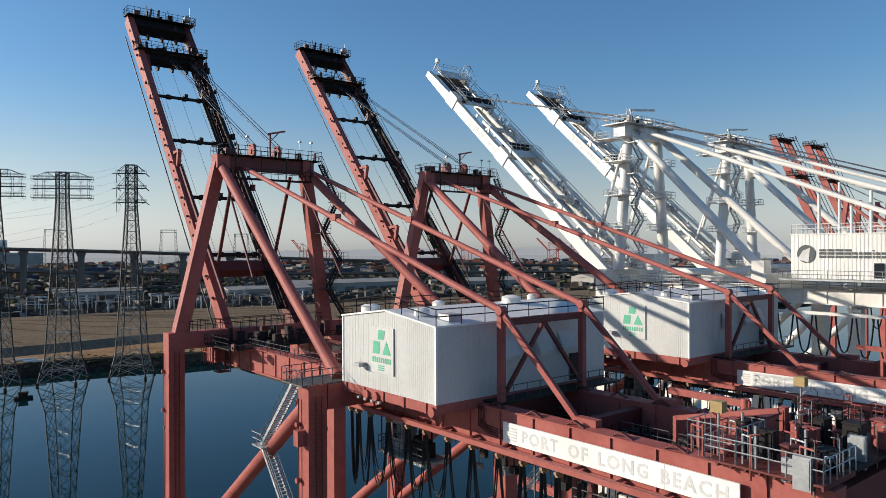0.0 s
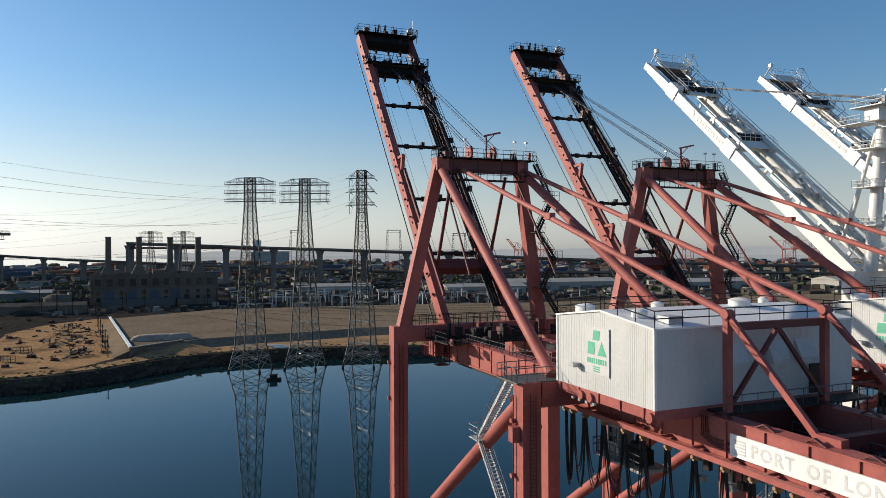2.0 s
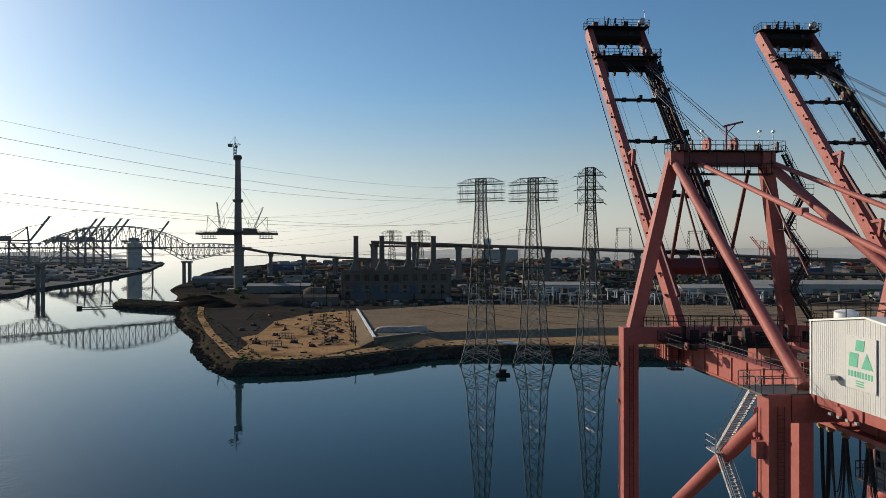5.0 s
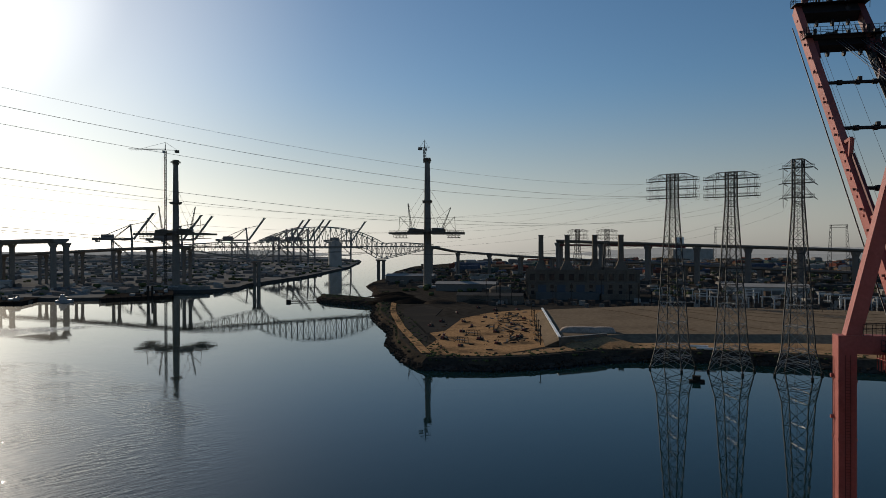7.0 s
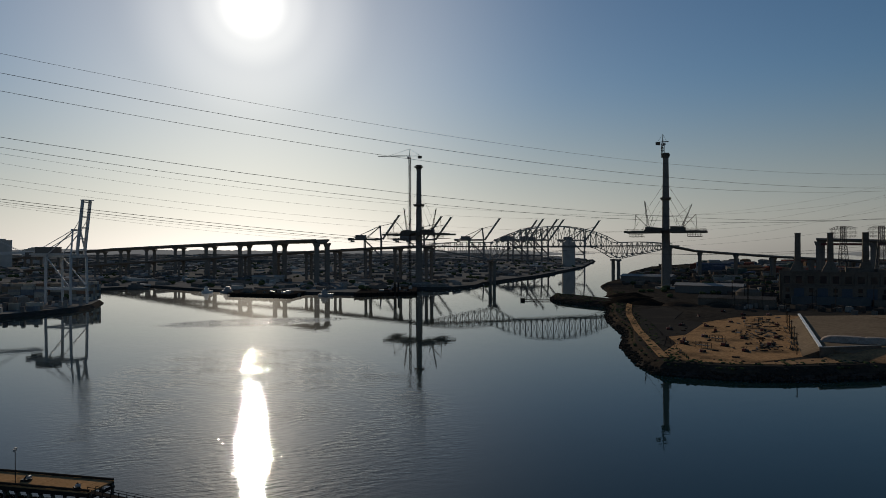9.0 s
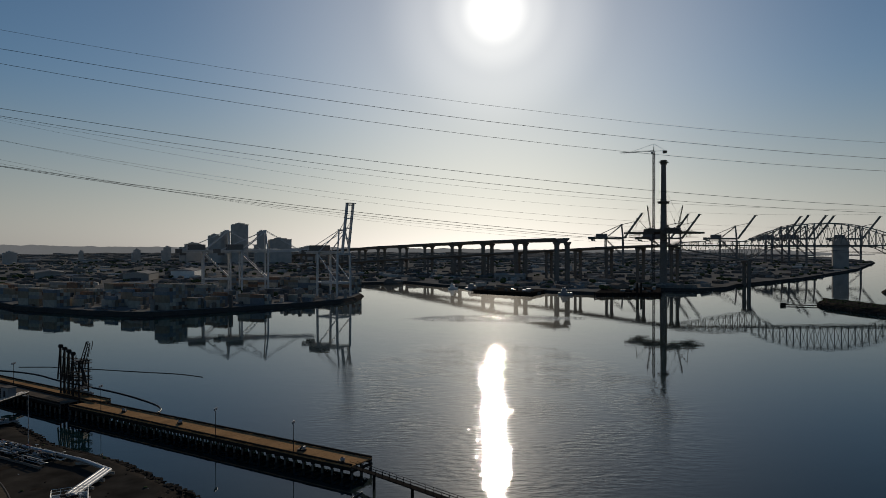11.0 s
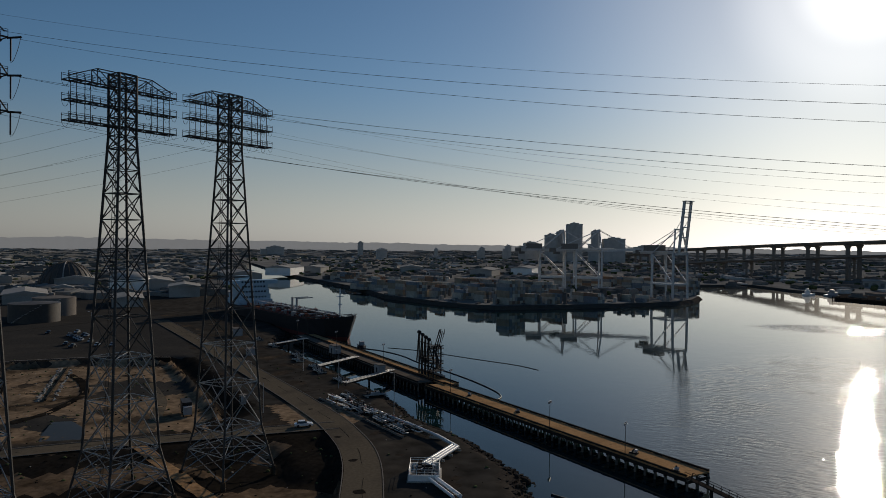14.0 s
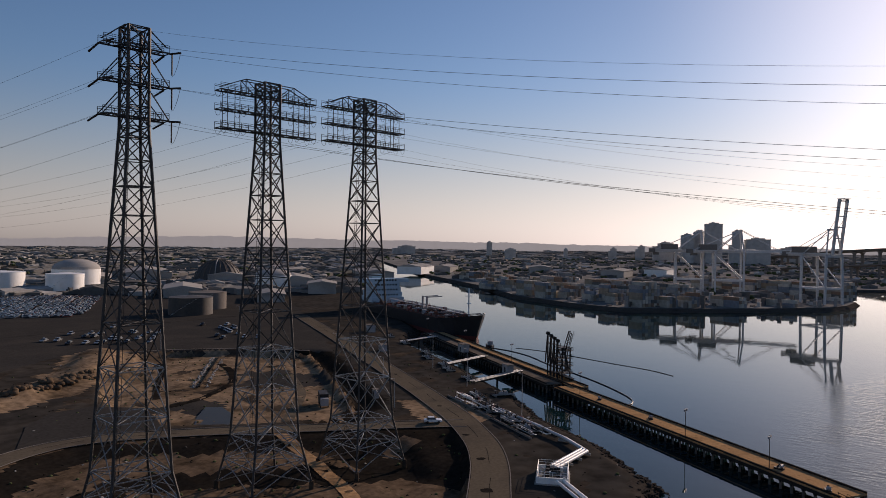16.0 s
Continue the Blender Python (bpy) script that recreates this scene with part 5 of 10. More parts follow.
def white_crane():
    un, ul, vn, vf, gn, gf = 72.0, 46.0, 93.2, 111.5, 96.6, 104.6
    vc = 102.0

    def P(u, v, z):
        return Vector((u - UC, vc - v, z - QUAY_Z))

    def bx(g, u0, u1, v0, v1, z0, z1):
        return g.box(u0 - UC, u1 - UC, vc - v1, vc - v0, z0 - QUAY_Z, z1 - QUAY_Z)
    c = thing("container_crane", Matrix.Translation(quay(UC, vc, QUAY_Z)) @ pose(0, 0, 0, 0, 0, AX),
              "tall white quay crane with raised boom and ribbed machinery house", "crane", "quay cranes")
    for u in (un, ul):
        for v in (vn, vf):
            g = bx(Geo(), u - 1.0, u + 1.0, v - 0.9, v + 0.9, QUAY_Z + 2.2, 44.5)
            leg = part("leg", g, WHITE_CRANE, c)
            part("bogie", bx(Geo(), u - 1, u + 1, v - 3.8, v + 3.8, QUAY_Z, QUAY_Z + 2.2), GREY_BOX, leg)
        part("portal_beam", bx(Geo(), u - 0.9, u + 0.9, vn + 0.9, vf - 0.9, 42.2, 44.4), WHITE_CRANE, c)
        part("sill_beam", bx(Geo(), u - 0.7, u + 0.7, vn + 0.9, vf - 0.9, 14.0, 16.0), WHITE_CRANE, c)
    for v in (vn, vf):
        part("portal_tie", Geo().beam(P(ul + 1, v, 15), P(un - 1, v, 15), 1.2, 1.8), WHITE_CRANE, c)
        part("diagonal_brace", Geo().tube(P(ul + 0.8, v, 42.0), P(un - 0.8, v, 17.0), 0.6, 14), WHITE_CRANE, c)
    for v in (gn, gf):
        g = bx(Geo(), 8.0, un + 1.5, v - 0.6, v + 0.6, 40.7, 42.4)
        bx(g, 8.0, un + 1.5, v - 0.9, v + 0.9, 40.55, 40.7)
        for k in range(20):
            bx(g, 10 + k * 3.2, 10.14 + k * 3.2, v - 0.72, v - 0.6, 40.7, 42.4)
        bx(g, 8.0, un + 1.5, v - 1.0, v + 1.0, 42.4, 42.5)
        gird = part("main_girder", g, WHITE_CRANE, c)
        part("girder_railing", Geo().rail([P(8, v - 0.95, 42.5), P(un, v - 0.95, 42.5)], 1.1, 1.6, 0.045), GALV, gird)
    part("festoon_beam", bx(Geo(), 8, 46, gn - 2.0, gn - 1.7, 39.3, 39.7), WHITE_CRANE, c)
    for k in range(13):
        g = Geo()
        for j in range(3):
            arc_loop(g, P(44.5 - k * 2.4, gn - 1.85 - 0.1 * j, 39.2), P(42.5 - k * 2.4, gn - 1.85 - 0.1 * j, 39.2), 4.4 + 0.4 * (k % 3), 0.07, 9)
        part("festoon_cable", g, CABLE, c)
    for u in (12.0, 20.0, 28.0, 36.0, 55.0, 64.0):
        part("cross_beam", bx(Geo(), u - 0.4, u + 0.4, gn + 0.6, gf - 0.6, 40.0, 42.0), WHITE_CRANE, c)
    # machinery house
    u0, u1, v0, v1, z0, z1 = 24.0, 42.4, 94.0, 108.0, 43.9, 49.6
    house = part("machinery_house", bx(Geo(), u0 + 0.1, u1 - 0.1, v0 + 0.1, v1 - 0.1, z0, z1 - 0.05), WHITE_CRANE, c, "white ribbed machinery house with a dark emblem")
    a, b = P(u0, v0, 0), P(u1, v1, 0)
    part("ribbed_wall", corrugated(Geo(), (b.x, a.y), (a.x, a.y), z0 - QUAY_Z, z1 - QUAY_Z, (0, 1), 0.45, 0.03), WHITE_CRANE, house)
    part("ribbed_wall", corrugated(Geo(), (a.x, a.y), (a.x, b.y), z0 - QUAY_Z, z1 - QUAY_Z, (-1, 0), 0.5, 0.07), WHITE_CRANE, house)
    part("ribbed_wall", corrugated(Geo(), (b.x, b.y), (b.x, a.y), z0 - QUAY_Z, z1 - QUAY_Z, (1, 0), 0.5, 0.07), WHITE_CRANE, house)
    roof = part("house_roof", bx(Geo(), u0 - 0.1, u1 + 0.1, v0 - 0.1, v1 + 0.1, z1 - 0.04, z1 + 0.1), WHITE_CRANE, house)
    part("roof_railing", Geo().rail([P(u0, v0, z1 + 0.1), P(u1, v0, z1 + 0.1), P(u1, v1, z1 + 0.1), P(u0, v1, z1 + 0.1), P(u0, v0, z1 + 0.1)], 1.2, 1.5, 0.05), WHITE_CRANE, roof)
    part("house_gallery", bx(Geo(), u0, u1 + 1.2, v0 - 1.2, v0, z0 - 0.2, z0).rail([P(u0, v0 - 1.2, z0), P(u1 + 1.2, v0 - 1.2, z0), P(u1 + 1.2, v0, z0)], 1.1, 1.2, 0.04), GALV, house)
    uu = 38.9
    for k, (w, h) in enumerate(((0.8, 1.1), (0.8, 1.1), (0.9, 1.1), (0.75, 1.1), (0.55, 0.8), (0.35, 0.8), (0.85, 0.8), (0.15, 1.0), (0.5, 0.8), (0.55, 0.8), (0.15, 1.1), (0.5, 0.8))):   # plain bars for the company's name
        for z_a, z_b in ((0, 0.3), (0.42, 0.72), (0.84, 1.1)):
            if z_a < h:
                part("name_bar", bx(Geo(), uu - w, uu, v0 - 0.1, v0 - 0.07, 46.6 + z_a, 46.6 + min(z_b, h)), DARK_LETTER, house)
        uu -= w + 0.16
    m = P(40.5, v0 - 0.085, 47.1)
    part("round_emblem", Geo().tube(m, m + Vector((0, 0.03, 0)), 1.15, 28), DARK_LETTER, house)
    m = P(40.7, v0 - 0.12, 47.0)
    part("emblem_sail", Geo().poly([m + Vector((0.9, 0.01, -0.6)), m + Vector((-0.5, 0.01, -1.0)), m + Vector((-0.7, 0.01, 0.9)), m + Vector((0.2, 0.01, 0.5)), m + Vector((0.9, 0.03, -0.6)), m + Vector((-0.5, 0.03, -1.0)), m + Vector((-0.7, 0.03, 0.9)), m + Vector((0.2, 0.03, 0.5))],
                              [(4, 5, 6, 7), (0, 1, 5, 4), (1, 2, 6, 5), (2, 3, 7, 6), (3, 0, 4, 7)]), LETTER, house)
    part("house_window", bx(Geo(), 31.5, 32.6, v0 - 0.13, v0 - 0.08, 44.2, 46.0), GLASS, house)
    # tall frame: two round posts with rakers, pipes and stays
    zt = 67.8
    ua = un - 0.9
    for s, vb, vt in ((1, 95.8, 98.3), (-1, 108.9, 106.3)):
        part("frame_leg", Geo().tube(P(ua, vb, 44.3), P(ua - 0.3, vt, zt), 0.95, 18, 0.8), WHITE_CRANE, c)
        for k in (0, 1):
            part("frame_raker", Geo().tube(P(ua + 5.0 + k * 2.0, vt + 0.6 * k, 52.0 - k * 3), P(ua + 0.4, vt + 0.4 * k, zt - 1.5), 0.28, 10), WHITE_CRANE, c)
        part("back_strut", Geo().tube(P(ua - 0.6, vt, zt - 0.6), P(ul + 0.5, vb, 44.2), 0.62, 18), WHITE_CRANE, c)
        g = Geo().tube(P(ua - 0.6, vt + 0.9 * s, zt + 0.2), P(28.0 if s > 0 else 20.0, vt + 0.6 * s, 50.2), 0.34, 14)
        part("back_stay", g, WHITE_CRANE, c)
        part("stay_post", Geo().tube(P(41.0, vt + 0.7 * s, 49.8), P(41.0, vt + 0.7 * s, 55.0 if s > 0 else 57.0), 0.2, 10), WHITE_CRANE, c)
        part("stay_post", Geo().tube(P(37.0, vt + 0.7 * s, 49.8), P(37.0, vt + 0.7 * s, 53.3 if s > 0 else 55.6), 0.2, 10), WHITE_CRANE, c)
    part("apex_beam", bx(Geo(), ua - 1.2, ua + 1.0, 96.0, 107.8, zt - 1.6, zt + 0.4), WHITE_CRANE, c)
    g = bx(Geo(), ua - 2.4, ua + 2.6, 95.0, 108.5, zt + 0.4, zt + 0.5)
    deck = part("apex_platform", g, GALV, c)
    part("apex_railing", Geo().rail([P(ua - 2.4, 95, zt + 0.5), P(ua - 2.4, 108.5, zt + 0.5), P(ua + 2.6, 108.5, zt + 0.5), P(ua + 2.6, 95, zt + 0.5), P(ua - 2.4, 95, zt + 0.5)], 1.2, 1.1, 0.05), WHITE_CRANE, deck)
    for v in (98.5, 101.0, 104.0):
        q = P(ua - 0.2, v, zt + 1.3)
        part("rope_sheave", Geo().tube(q - Vector((0, 0.2, 0)), q + Vector((0, 0.2, 0)), 0.9, 20), BLACK if v < 100 else WHITE_CRANE, deck)
    part("service_jib", Geo().tube(P(ua, 99.5, zt + 0.5), P(ua, 99.5, zt + 3.2), 0.15, 8).beam(P(ua, 99, zt + 3.1), P(ua - 1.2, 104.2, zt + 3.5), 0.3, 0.35), WHITE_CRANE, deck)
    g = bx(Geo(), ua + 1.0, ua + 4.5, 95.2, 99.0, zt - 1.8, zt - 1.7)
    g.rail([P(ua + 1, 95.2, zt - 1.7), P(ua + 4.5, 95.2, zt - 1.7), P(ua + 4.5, 99, zt - 1.7)], 1.1, 0.9, 0.05)
    part("lower_platform", g, WHITE_CRANE, c)
    zz = [(zt - 2.55 * k, 97.6 if k % 2 else 99.9) for k in range(10)]
    for (za, va), (zb, vb) in zip(zz, zz[1:]):
        part("stair_flight", stairs(Geo(), P(ua - 1.6, va, za), P(ua - 1.6, vb, zb), 0.8, (1, 0, 0)), GREY_BOX, c)
        landing = part("stair_landing", bx(Geo(), ua - 2.3, ua - 0.9, vb - 0.6, vb + 0.6, zb - 0.1, zb), WHITE_CRANE, c)
        part("landing_rail", Geo().rail([P(ua - 2.3, vb - 0.6, zb), P(ua - 2.3, vb + 0.6, zb)], 1.1, 0.6, 0.04), WHITE_CRANE, landing)
    for z_ in (51.0, 56.5, 62.0):
        for vt_ in (96.0, 107.8):
            part("leg_platform", bx(Geo(), ua - 1.9, ua + 1.9, vt_ - 1.6, vt_ + 1.6, z_, z_ + 0.12).rail([P(ua - 1.9, vt_ - 1.6, z_), P(ua + 1.9, vt_ - 1.6, z_), P(ua + 1.9, vt_ + 1.6, z_), P(ua - 1.9, vt_ + 1.6, z_), P(ua - 1.9, vt_ - 1.6, z_)], 1.1, 1.0, 0.05), WHITE_CRANE, c)
    rng = random.Random(7)
    for k in range(14):
        u_, v_, w_ = ua + rng.uniform(-2.0, 2.2), rng.uniform(95.4, 108.0), rng.uniform(0.15, 0.5)
        part("apex_fitting", bx(Geo(), u_ - w_, u_ + w_, v_ - w_, v_ + w_, zt + 0.5, zt + 0.6 + rng.uniform(0.4, 1.4)), rng.choice((WHITE_CRANE, GREY_BOX, WHITE_CRANE, BLACK)), deck)
    for k in range(5):
        part("apex_mast", Geo().tube(P(ua - 2.2 + k, 95.2 + 3.2 * k, zt + 0.5), P(ua - 2.2 + k, 95.2 + 3.2 * k, zt + 2.6 + 0.4 * (k % 2)), 0.05, 5), GALV, deck)
    # boom
    ang = radians(41.9)
    base = P(un + 1.2, 0, 42.8)

    def B(s, v, h=0.0):
        return Vector((base.x + s * math.cos(ang) - h * math.sin(ang), vc - v, base.z + s * math.sin(ang) + h * math.cos(ang)))
    upv = (-math.sin(ang), 0, math.cos(ang))
    L = 65.3
    for v in (gn, gf):
        g = Geo().beam(B(0, v), B(L - 11, v), 1.1, 2.0, upv).beam(B(L - 11, v), B(L, v), 1.1, 2.0, upv, 1.1, 1.3)
        gird = part("boom_girder", g, WHITE_CRANE, c)
        part("boom_railing", Geo().line([B(2, v + 0.9, 2.3), B(L - 2, v + 0.9, 2.3)], 0.06, 4).line([B(2, v + 0.9, 1.8), B(L - 2, v + 0.9, 1.8)], 0.05, 4), GALV, gird)
        g = Geo()
        for k in range(26):
            g.tube(B(2 + k * 2.4, v + 0.9, 1.2), B(2 + k * 2.4, v + 0.9, 2.3), 0.05, 4)
        part("railing_post", g, GALV, gird)
    for s in (L - 1, L - 11, L - 21, L - 31, 22, 12, 3):
        part("boom_tie", Geo().tube(B(s, gn + 0.6, 0.2), B(s, gf - 0.6, 0.2), 0.45, 12), WHITE_CRANE, c)
    for s, w in ((L - 0.5, 3.0), (L - 11, 3.6), (L - 30, 2.2)):
        g = Geo().beam(B(s - 1.5, gn + 1, 1.6), B(s - 1.5, gf + 1.2, 1.6), w, 0.15, upv)
        p0, p1 = B(s - w / 2 - 1.5, gn + 0.5, 1.7), B(s + w / 2 - 1.5, gn + 0.5, 1.7)
        g.rail([p0, p1], 1.3, 0.8, 0.05)
        g.rail([B(s + w / 2 - 1.5, gn + 0.5, 1.7), B(s + w / 2 - 1.5, gf + 1.2, 1.7)], 1.3, 1.2, 0.05)
        g.rail([B(s - w / 2 - 1.5, gf + 1.2, 1.7), B(s + w / 2 - 1.5, gf + 1.2, 1.7)], 1.3, 0.8, 0.05)
        part("boom_platform", g, WHITE_CRANE, c)
    for s in (L - 12.5, L - 29):
        for v in (98.5, 101.2, 104.0):
            q = B(s, v, 1.6)
            part("boom_sheave", Geo().tube(q - Vector((0, 0.9, 0)), q + Vector((0, 0.9, 0)), 0.75, 16), BLACK, c)
    for v in (gn + 0.95, gf - 1.0):
        part("boom_duct", Geo().beam(B(3, v, 0.55), B(L - 12, v, 0.55), 0.4, 0.35, upv), WHITE_CRANE, c)
    for k in range(6):
        part("duct_bracket", Geo().beam(B(5 + k * 8.2, gn + 0.6, -0.3), B(5 + k * 8.2, gf - 0.6, -0.3), 0.3, 0.3, upv), WHITE_CRANE, c)
    for s in (L - 3.0, L - 14.5):
        part("tip_gantry", Geo().line([B(s, gf + 0.4, 1.0), B(s + 1.0, gf + 0.4, 4.4), B(s - 2.6, gf + 0.4, 3.0), B(s - 2.0, gf + 0.4, 1.0)], 0.11, 6).line([B(s + 1.0, gf + 0.4, 4.4), B(s + 1.0, gf - 1.4, 4.4), B(s, gf - 1.4, 1.0)], 0.1, 6), WHITE_CRANE, c)
    part("tip_post", Geo().tube(B(L - 0.4, gn + 0.4, 1.0), B(L - 0.4, gn + 0.4, 3.4), 0.12, 6).box(*(lambda q: (q.x - 0.35, q.x + 0.35, q.y - 0.35, q.y + 0.35, q.z - 0.2, q.z + 0.5))(B(L - 0.4, gn + 0.4, 3.4))), WHITE_CRANE, c)
    part("tip_plate", Geo().beam(B(L - 9.5, (gn + gf) / 2, 0.75), B(L - 1.5, (gn + gf) / 2, 0.75), gf - gn - 2.2, 0.12, upv), BLACK, c)
    for v in (gn, gf):
        for s in (L - 11.0, L - 31.0):
            part("girder_node", Geo().beam(B(s - 1.6, v, 0.25), B(s + 1.4, v, 0.25), 1.5, 2.6, upv), WHITE_CRANE, c)
        for k in range(7):
            part("girder_clamp", Geo().beam(B(4.5 + k * 7.0, v + 0.62, 0.9), B(4.5 + k * 7.0, v + 0.62, 1.9), 0.35, 0.5), WHITE_CRANE, c)
    part("boom_walkway", Geo().beam(B(3, gf - 1.9, -0.2), B(L - 12, gf - 1.9, -0.2), 1.5, 0.1, upv), GALV, c)
    for v in (gf - 2.6, gf - 1.2):
        g = Geo()
        for k in range(25):
            g.tube(B(3 + k * 2.0, v, 0.1), B(3 + k * 2.0, v, 1.3), 0.05, 4)
        g.line([B(3, v, 1.3), B(L - 12, v, 1.3)], 0.06, 4).line([B(3, v, 0.7), B(L - 12, v, 0.7)], 0.05, 4)
        part("walkway_railing", g, WHITE_CRANE, c)
    rng = random.Random(77)
    for k in range(60):
        s, v = rng.uniform(3, L - 3), gf + rng.uniform(-1.6, 0.4)
        q = B(s, v, 1.1)
        w = rng.uniform(0.12, 0.42)
        part("boom_fitting", Geo().box(q.x - w, q.x + w, q.y - w * 0.7, q.y + w * 0.7, q.z - 0.4, q.z + w), rng.choice((GALV, WHITE_CRANE, WHITE_CRANE, GREY_BOX, WHITE_CRANE)), c)
    for s0, s1 in ((5.0, 24.0), (24.0, 44.0)):
        for v in (gn + 0.4, gf - 0.4):
            part("folded_stay", Geo().beam(B(s0, v, 2.4), B(s1, v, 1.9), 0.5, 0.5), WHITE_CRANE, c)
    for s in (8, 16, 33, 41):
        part("stay_saddle", Geo().beam(B(s, gn + 0.2, 1.0), B(s + 0.5, gn + 0.2, 2.3), 0.4, 0.4).beam(B(s + 1.0, gn + 0.2, 1.0), B(s + 0.5, gn + 0.2, 2.3), 0.4, 0.4), WHITE_CRANE, c)
    g = Geo()
    for v in (98.6, 99.2, 103.2, 104.0):
        g.tube(P(un - 0.9, v, zt + 1.9), B(L - 12.5, v, 2.4), 0.07, 5)
        g.tube(P(un - 1.3, v, zt + 1.9), P(16.0, v, 50.8), 0.07, 5)
    part("hoist_rope", g, ROPE, c)
    for k in range(12):
        s = L - 20.4 - k * 0.92
        part("name_bar", Geo().beam(B(s, gn - 0.58, 0), B(s - 0.7, gn - 0.58, 0), 0.06, 1.0 if k < 4 else 0.7, upv), LETTER, c)
    q = B(L - 18.8, gn - 0.6, 0)
    part("round_emblem", Geo().tube(q, q + Vector((0, 0.03, 0)), 0.85, 24), LETTER, c)
    # big duct and platforms on the girder
    g = Geo().tube(P(ul + 4, gn + 1, 44.4), P(un - 8, gn + 1, 44.4), 0.5, 14).tube(P(un - 8, gn + 1, 44.4), P(un - 8, gn + 1, 42.5), 0.5, 14)
    part("cable_duct", g, WHITE_CRANE, c)
    part("electric_cabin", bx(Geo(), un - 6, un - 2, gn + 1.6, gn + 5.0, 44.4, 47.0), WHITE_CRANE, c)
    part("cabin_gallery", Geo().rail([P(un - 7, gn + 0.6, 44.4), P(un - 1, gn + 0.6, 44.4)], 1.1, 0.9, 0.045).rail([P(ul, gn, 42.6), P(un - 8, gn, 42.6)], 1.1, 1.2, 0.045), WHITE_CRANE, c)
    part("leg_cabinet", bx(Geo(), ul - 0.8, ul + 0.9, vn - 1.0, vn + 1.0, 44.5, 46.2), WHITE_CRANE, c)
    return c


wc = white_crane()
copy_thing(wc, Matrix.Translation(quay(UC, 102.0 + 31.7, QUAY_Z)) @ pose(0, 0, 0, 0, 0, AX))


def far_red_crane(v):
    """A red crane far along the quay, of which the boom shows over the others."""
    c = thing("container_crane", Matrix.Translation(quay(90, v + 5, QUAY_Z)) @ pose(0, 0, 0, 0, 0, AX), "distant dark red quay crane with steeply raised boom", "crane", "quay cranes")

    def Q(u, y, z):
        return Vector((u - 90, y, z - QUAY_Z))
    for u in (72.0, 100.0):
        for y in (-9, 9):
            part("leg", Geo().beam(Q(u, y, QUAY_Z), Q(u, y, 42), 1.8, 1.8), RED, c)
        part("portal_beam", Geo().beam(Q(u, -9, 40), Q(u, 9, 40), 1.6, 2.0), RED, c)
    ang = radians(66)
    for y in (5, -5):
        part("main_girder", Geo().beam(Q(50, y, 41), Q(101, y, 41), 1.2, 2.4), RED, c)
        b0 = Q(101.5, y, 42)
        b1 = b0 + Vector((math.cos(ang), 0, math.sin(ang))) * 50
        part("boom_girder", Geo().beam(b0, b1, 1.2, 2.4, (-1, 0, 0.4)), RED, c)
        part("boom_walkway", Geo().line([b0 + Vector((-2.2, 0, 1)), b1 + Vector((-2.2, 0, 1))], 0.12, 4).line([b0 + Vector((-3.2, 0, 1.4)), b1 + Vector((-3.2, 0, 1.4))], 0.1, 4), BLACK, c)
        part("frame_leg", Geo().beam(Q(99, y * 1.6, 41), Q(97, y, 64), 1.3, 1.3), RED, c)
        part("back_strut", Geo().tube(Q(97, y, 63), Q(72, y * 1.6, 42), 0.5, 10), RED, c)
    for s in (1, 10, 22, 34, 49):
        b0 = Q(101.5, 5, 42) + Vector((math.cos(ang), 0, math.sin(ang))) * s
        part("boom_tie", Geo().tube(b0, b0 - Vector((0, 10, 0)), 0.5, 8), BLACK, c)
        if s in (34, 49):
            g = Geo().rail([b0 + Vector((-3, 1, 0.5)), b0 + Vector((1.5, 1, 0.5)), b0 + Vector((1.5, -11, 0.5)), b0 + Vector((-3, -11, 0.5))], 1.4, 1.2, 0.08)
            g.box(b0.x - 3, b0.x + 1.5, b0.y - 11, b0.y + 1, b0.z + 0.3, b0.z + 0.5)
            part("boom_platform", g, BLACK, c)
    part("hoist_rope", Geo().tube(Q(97, 1, 64), Q(101.5, 1, 42) + Vector((math.cos(ang), 0, math.sin(ang))) * 36, 0.09, 5).tube(Q(97, -1, 64), Q(101.5, -1, 42) + Vector((math.cos(ang), 0, math.sin(ang))) * 36, 0.09, 5), ROPE, c)


far_red_crane(256)
far_red_crane(283)
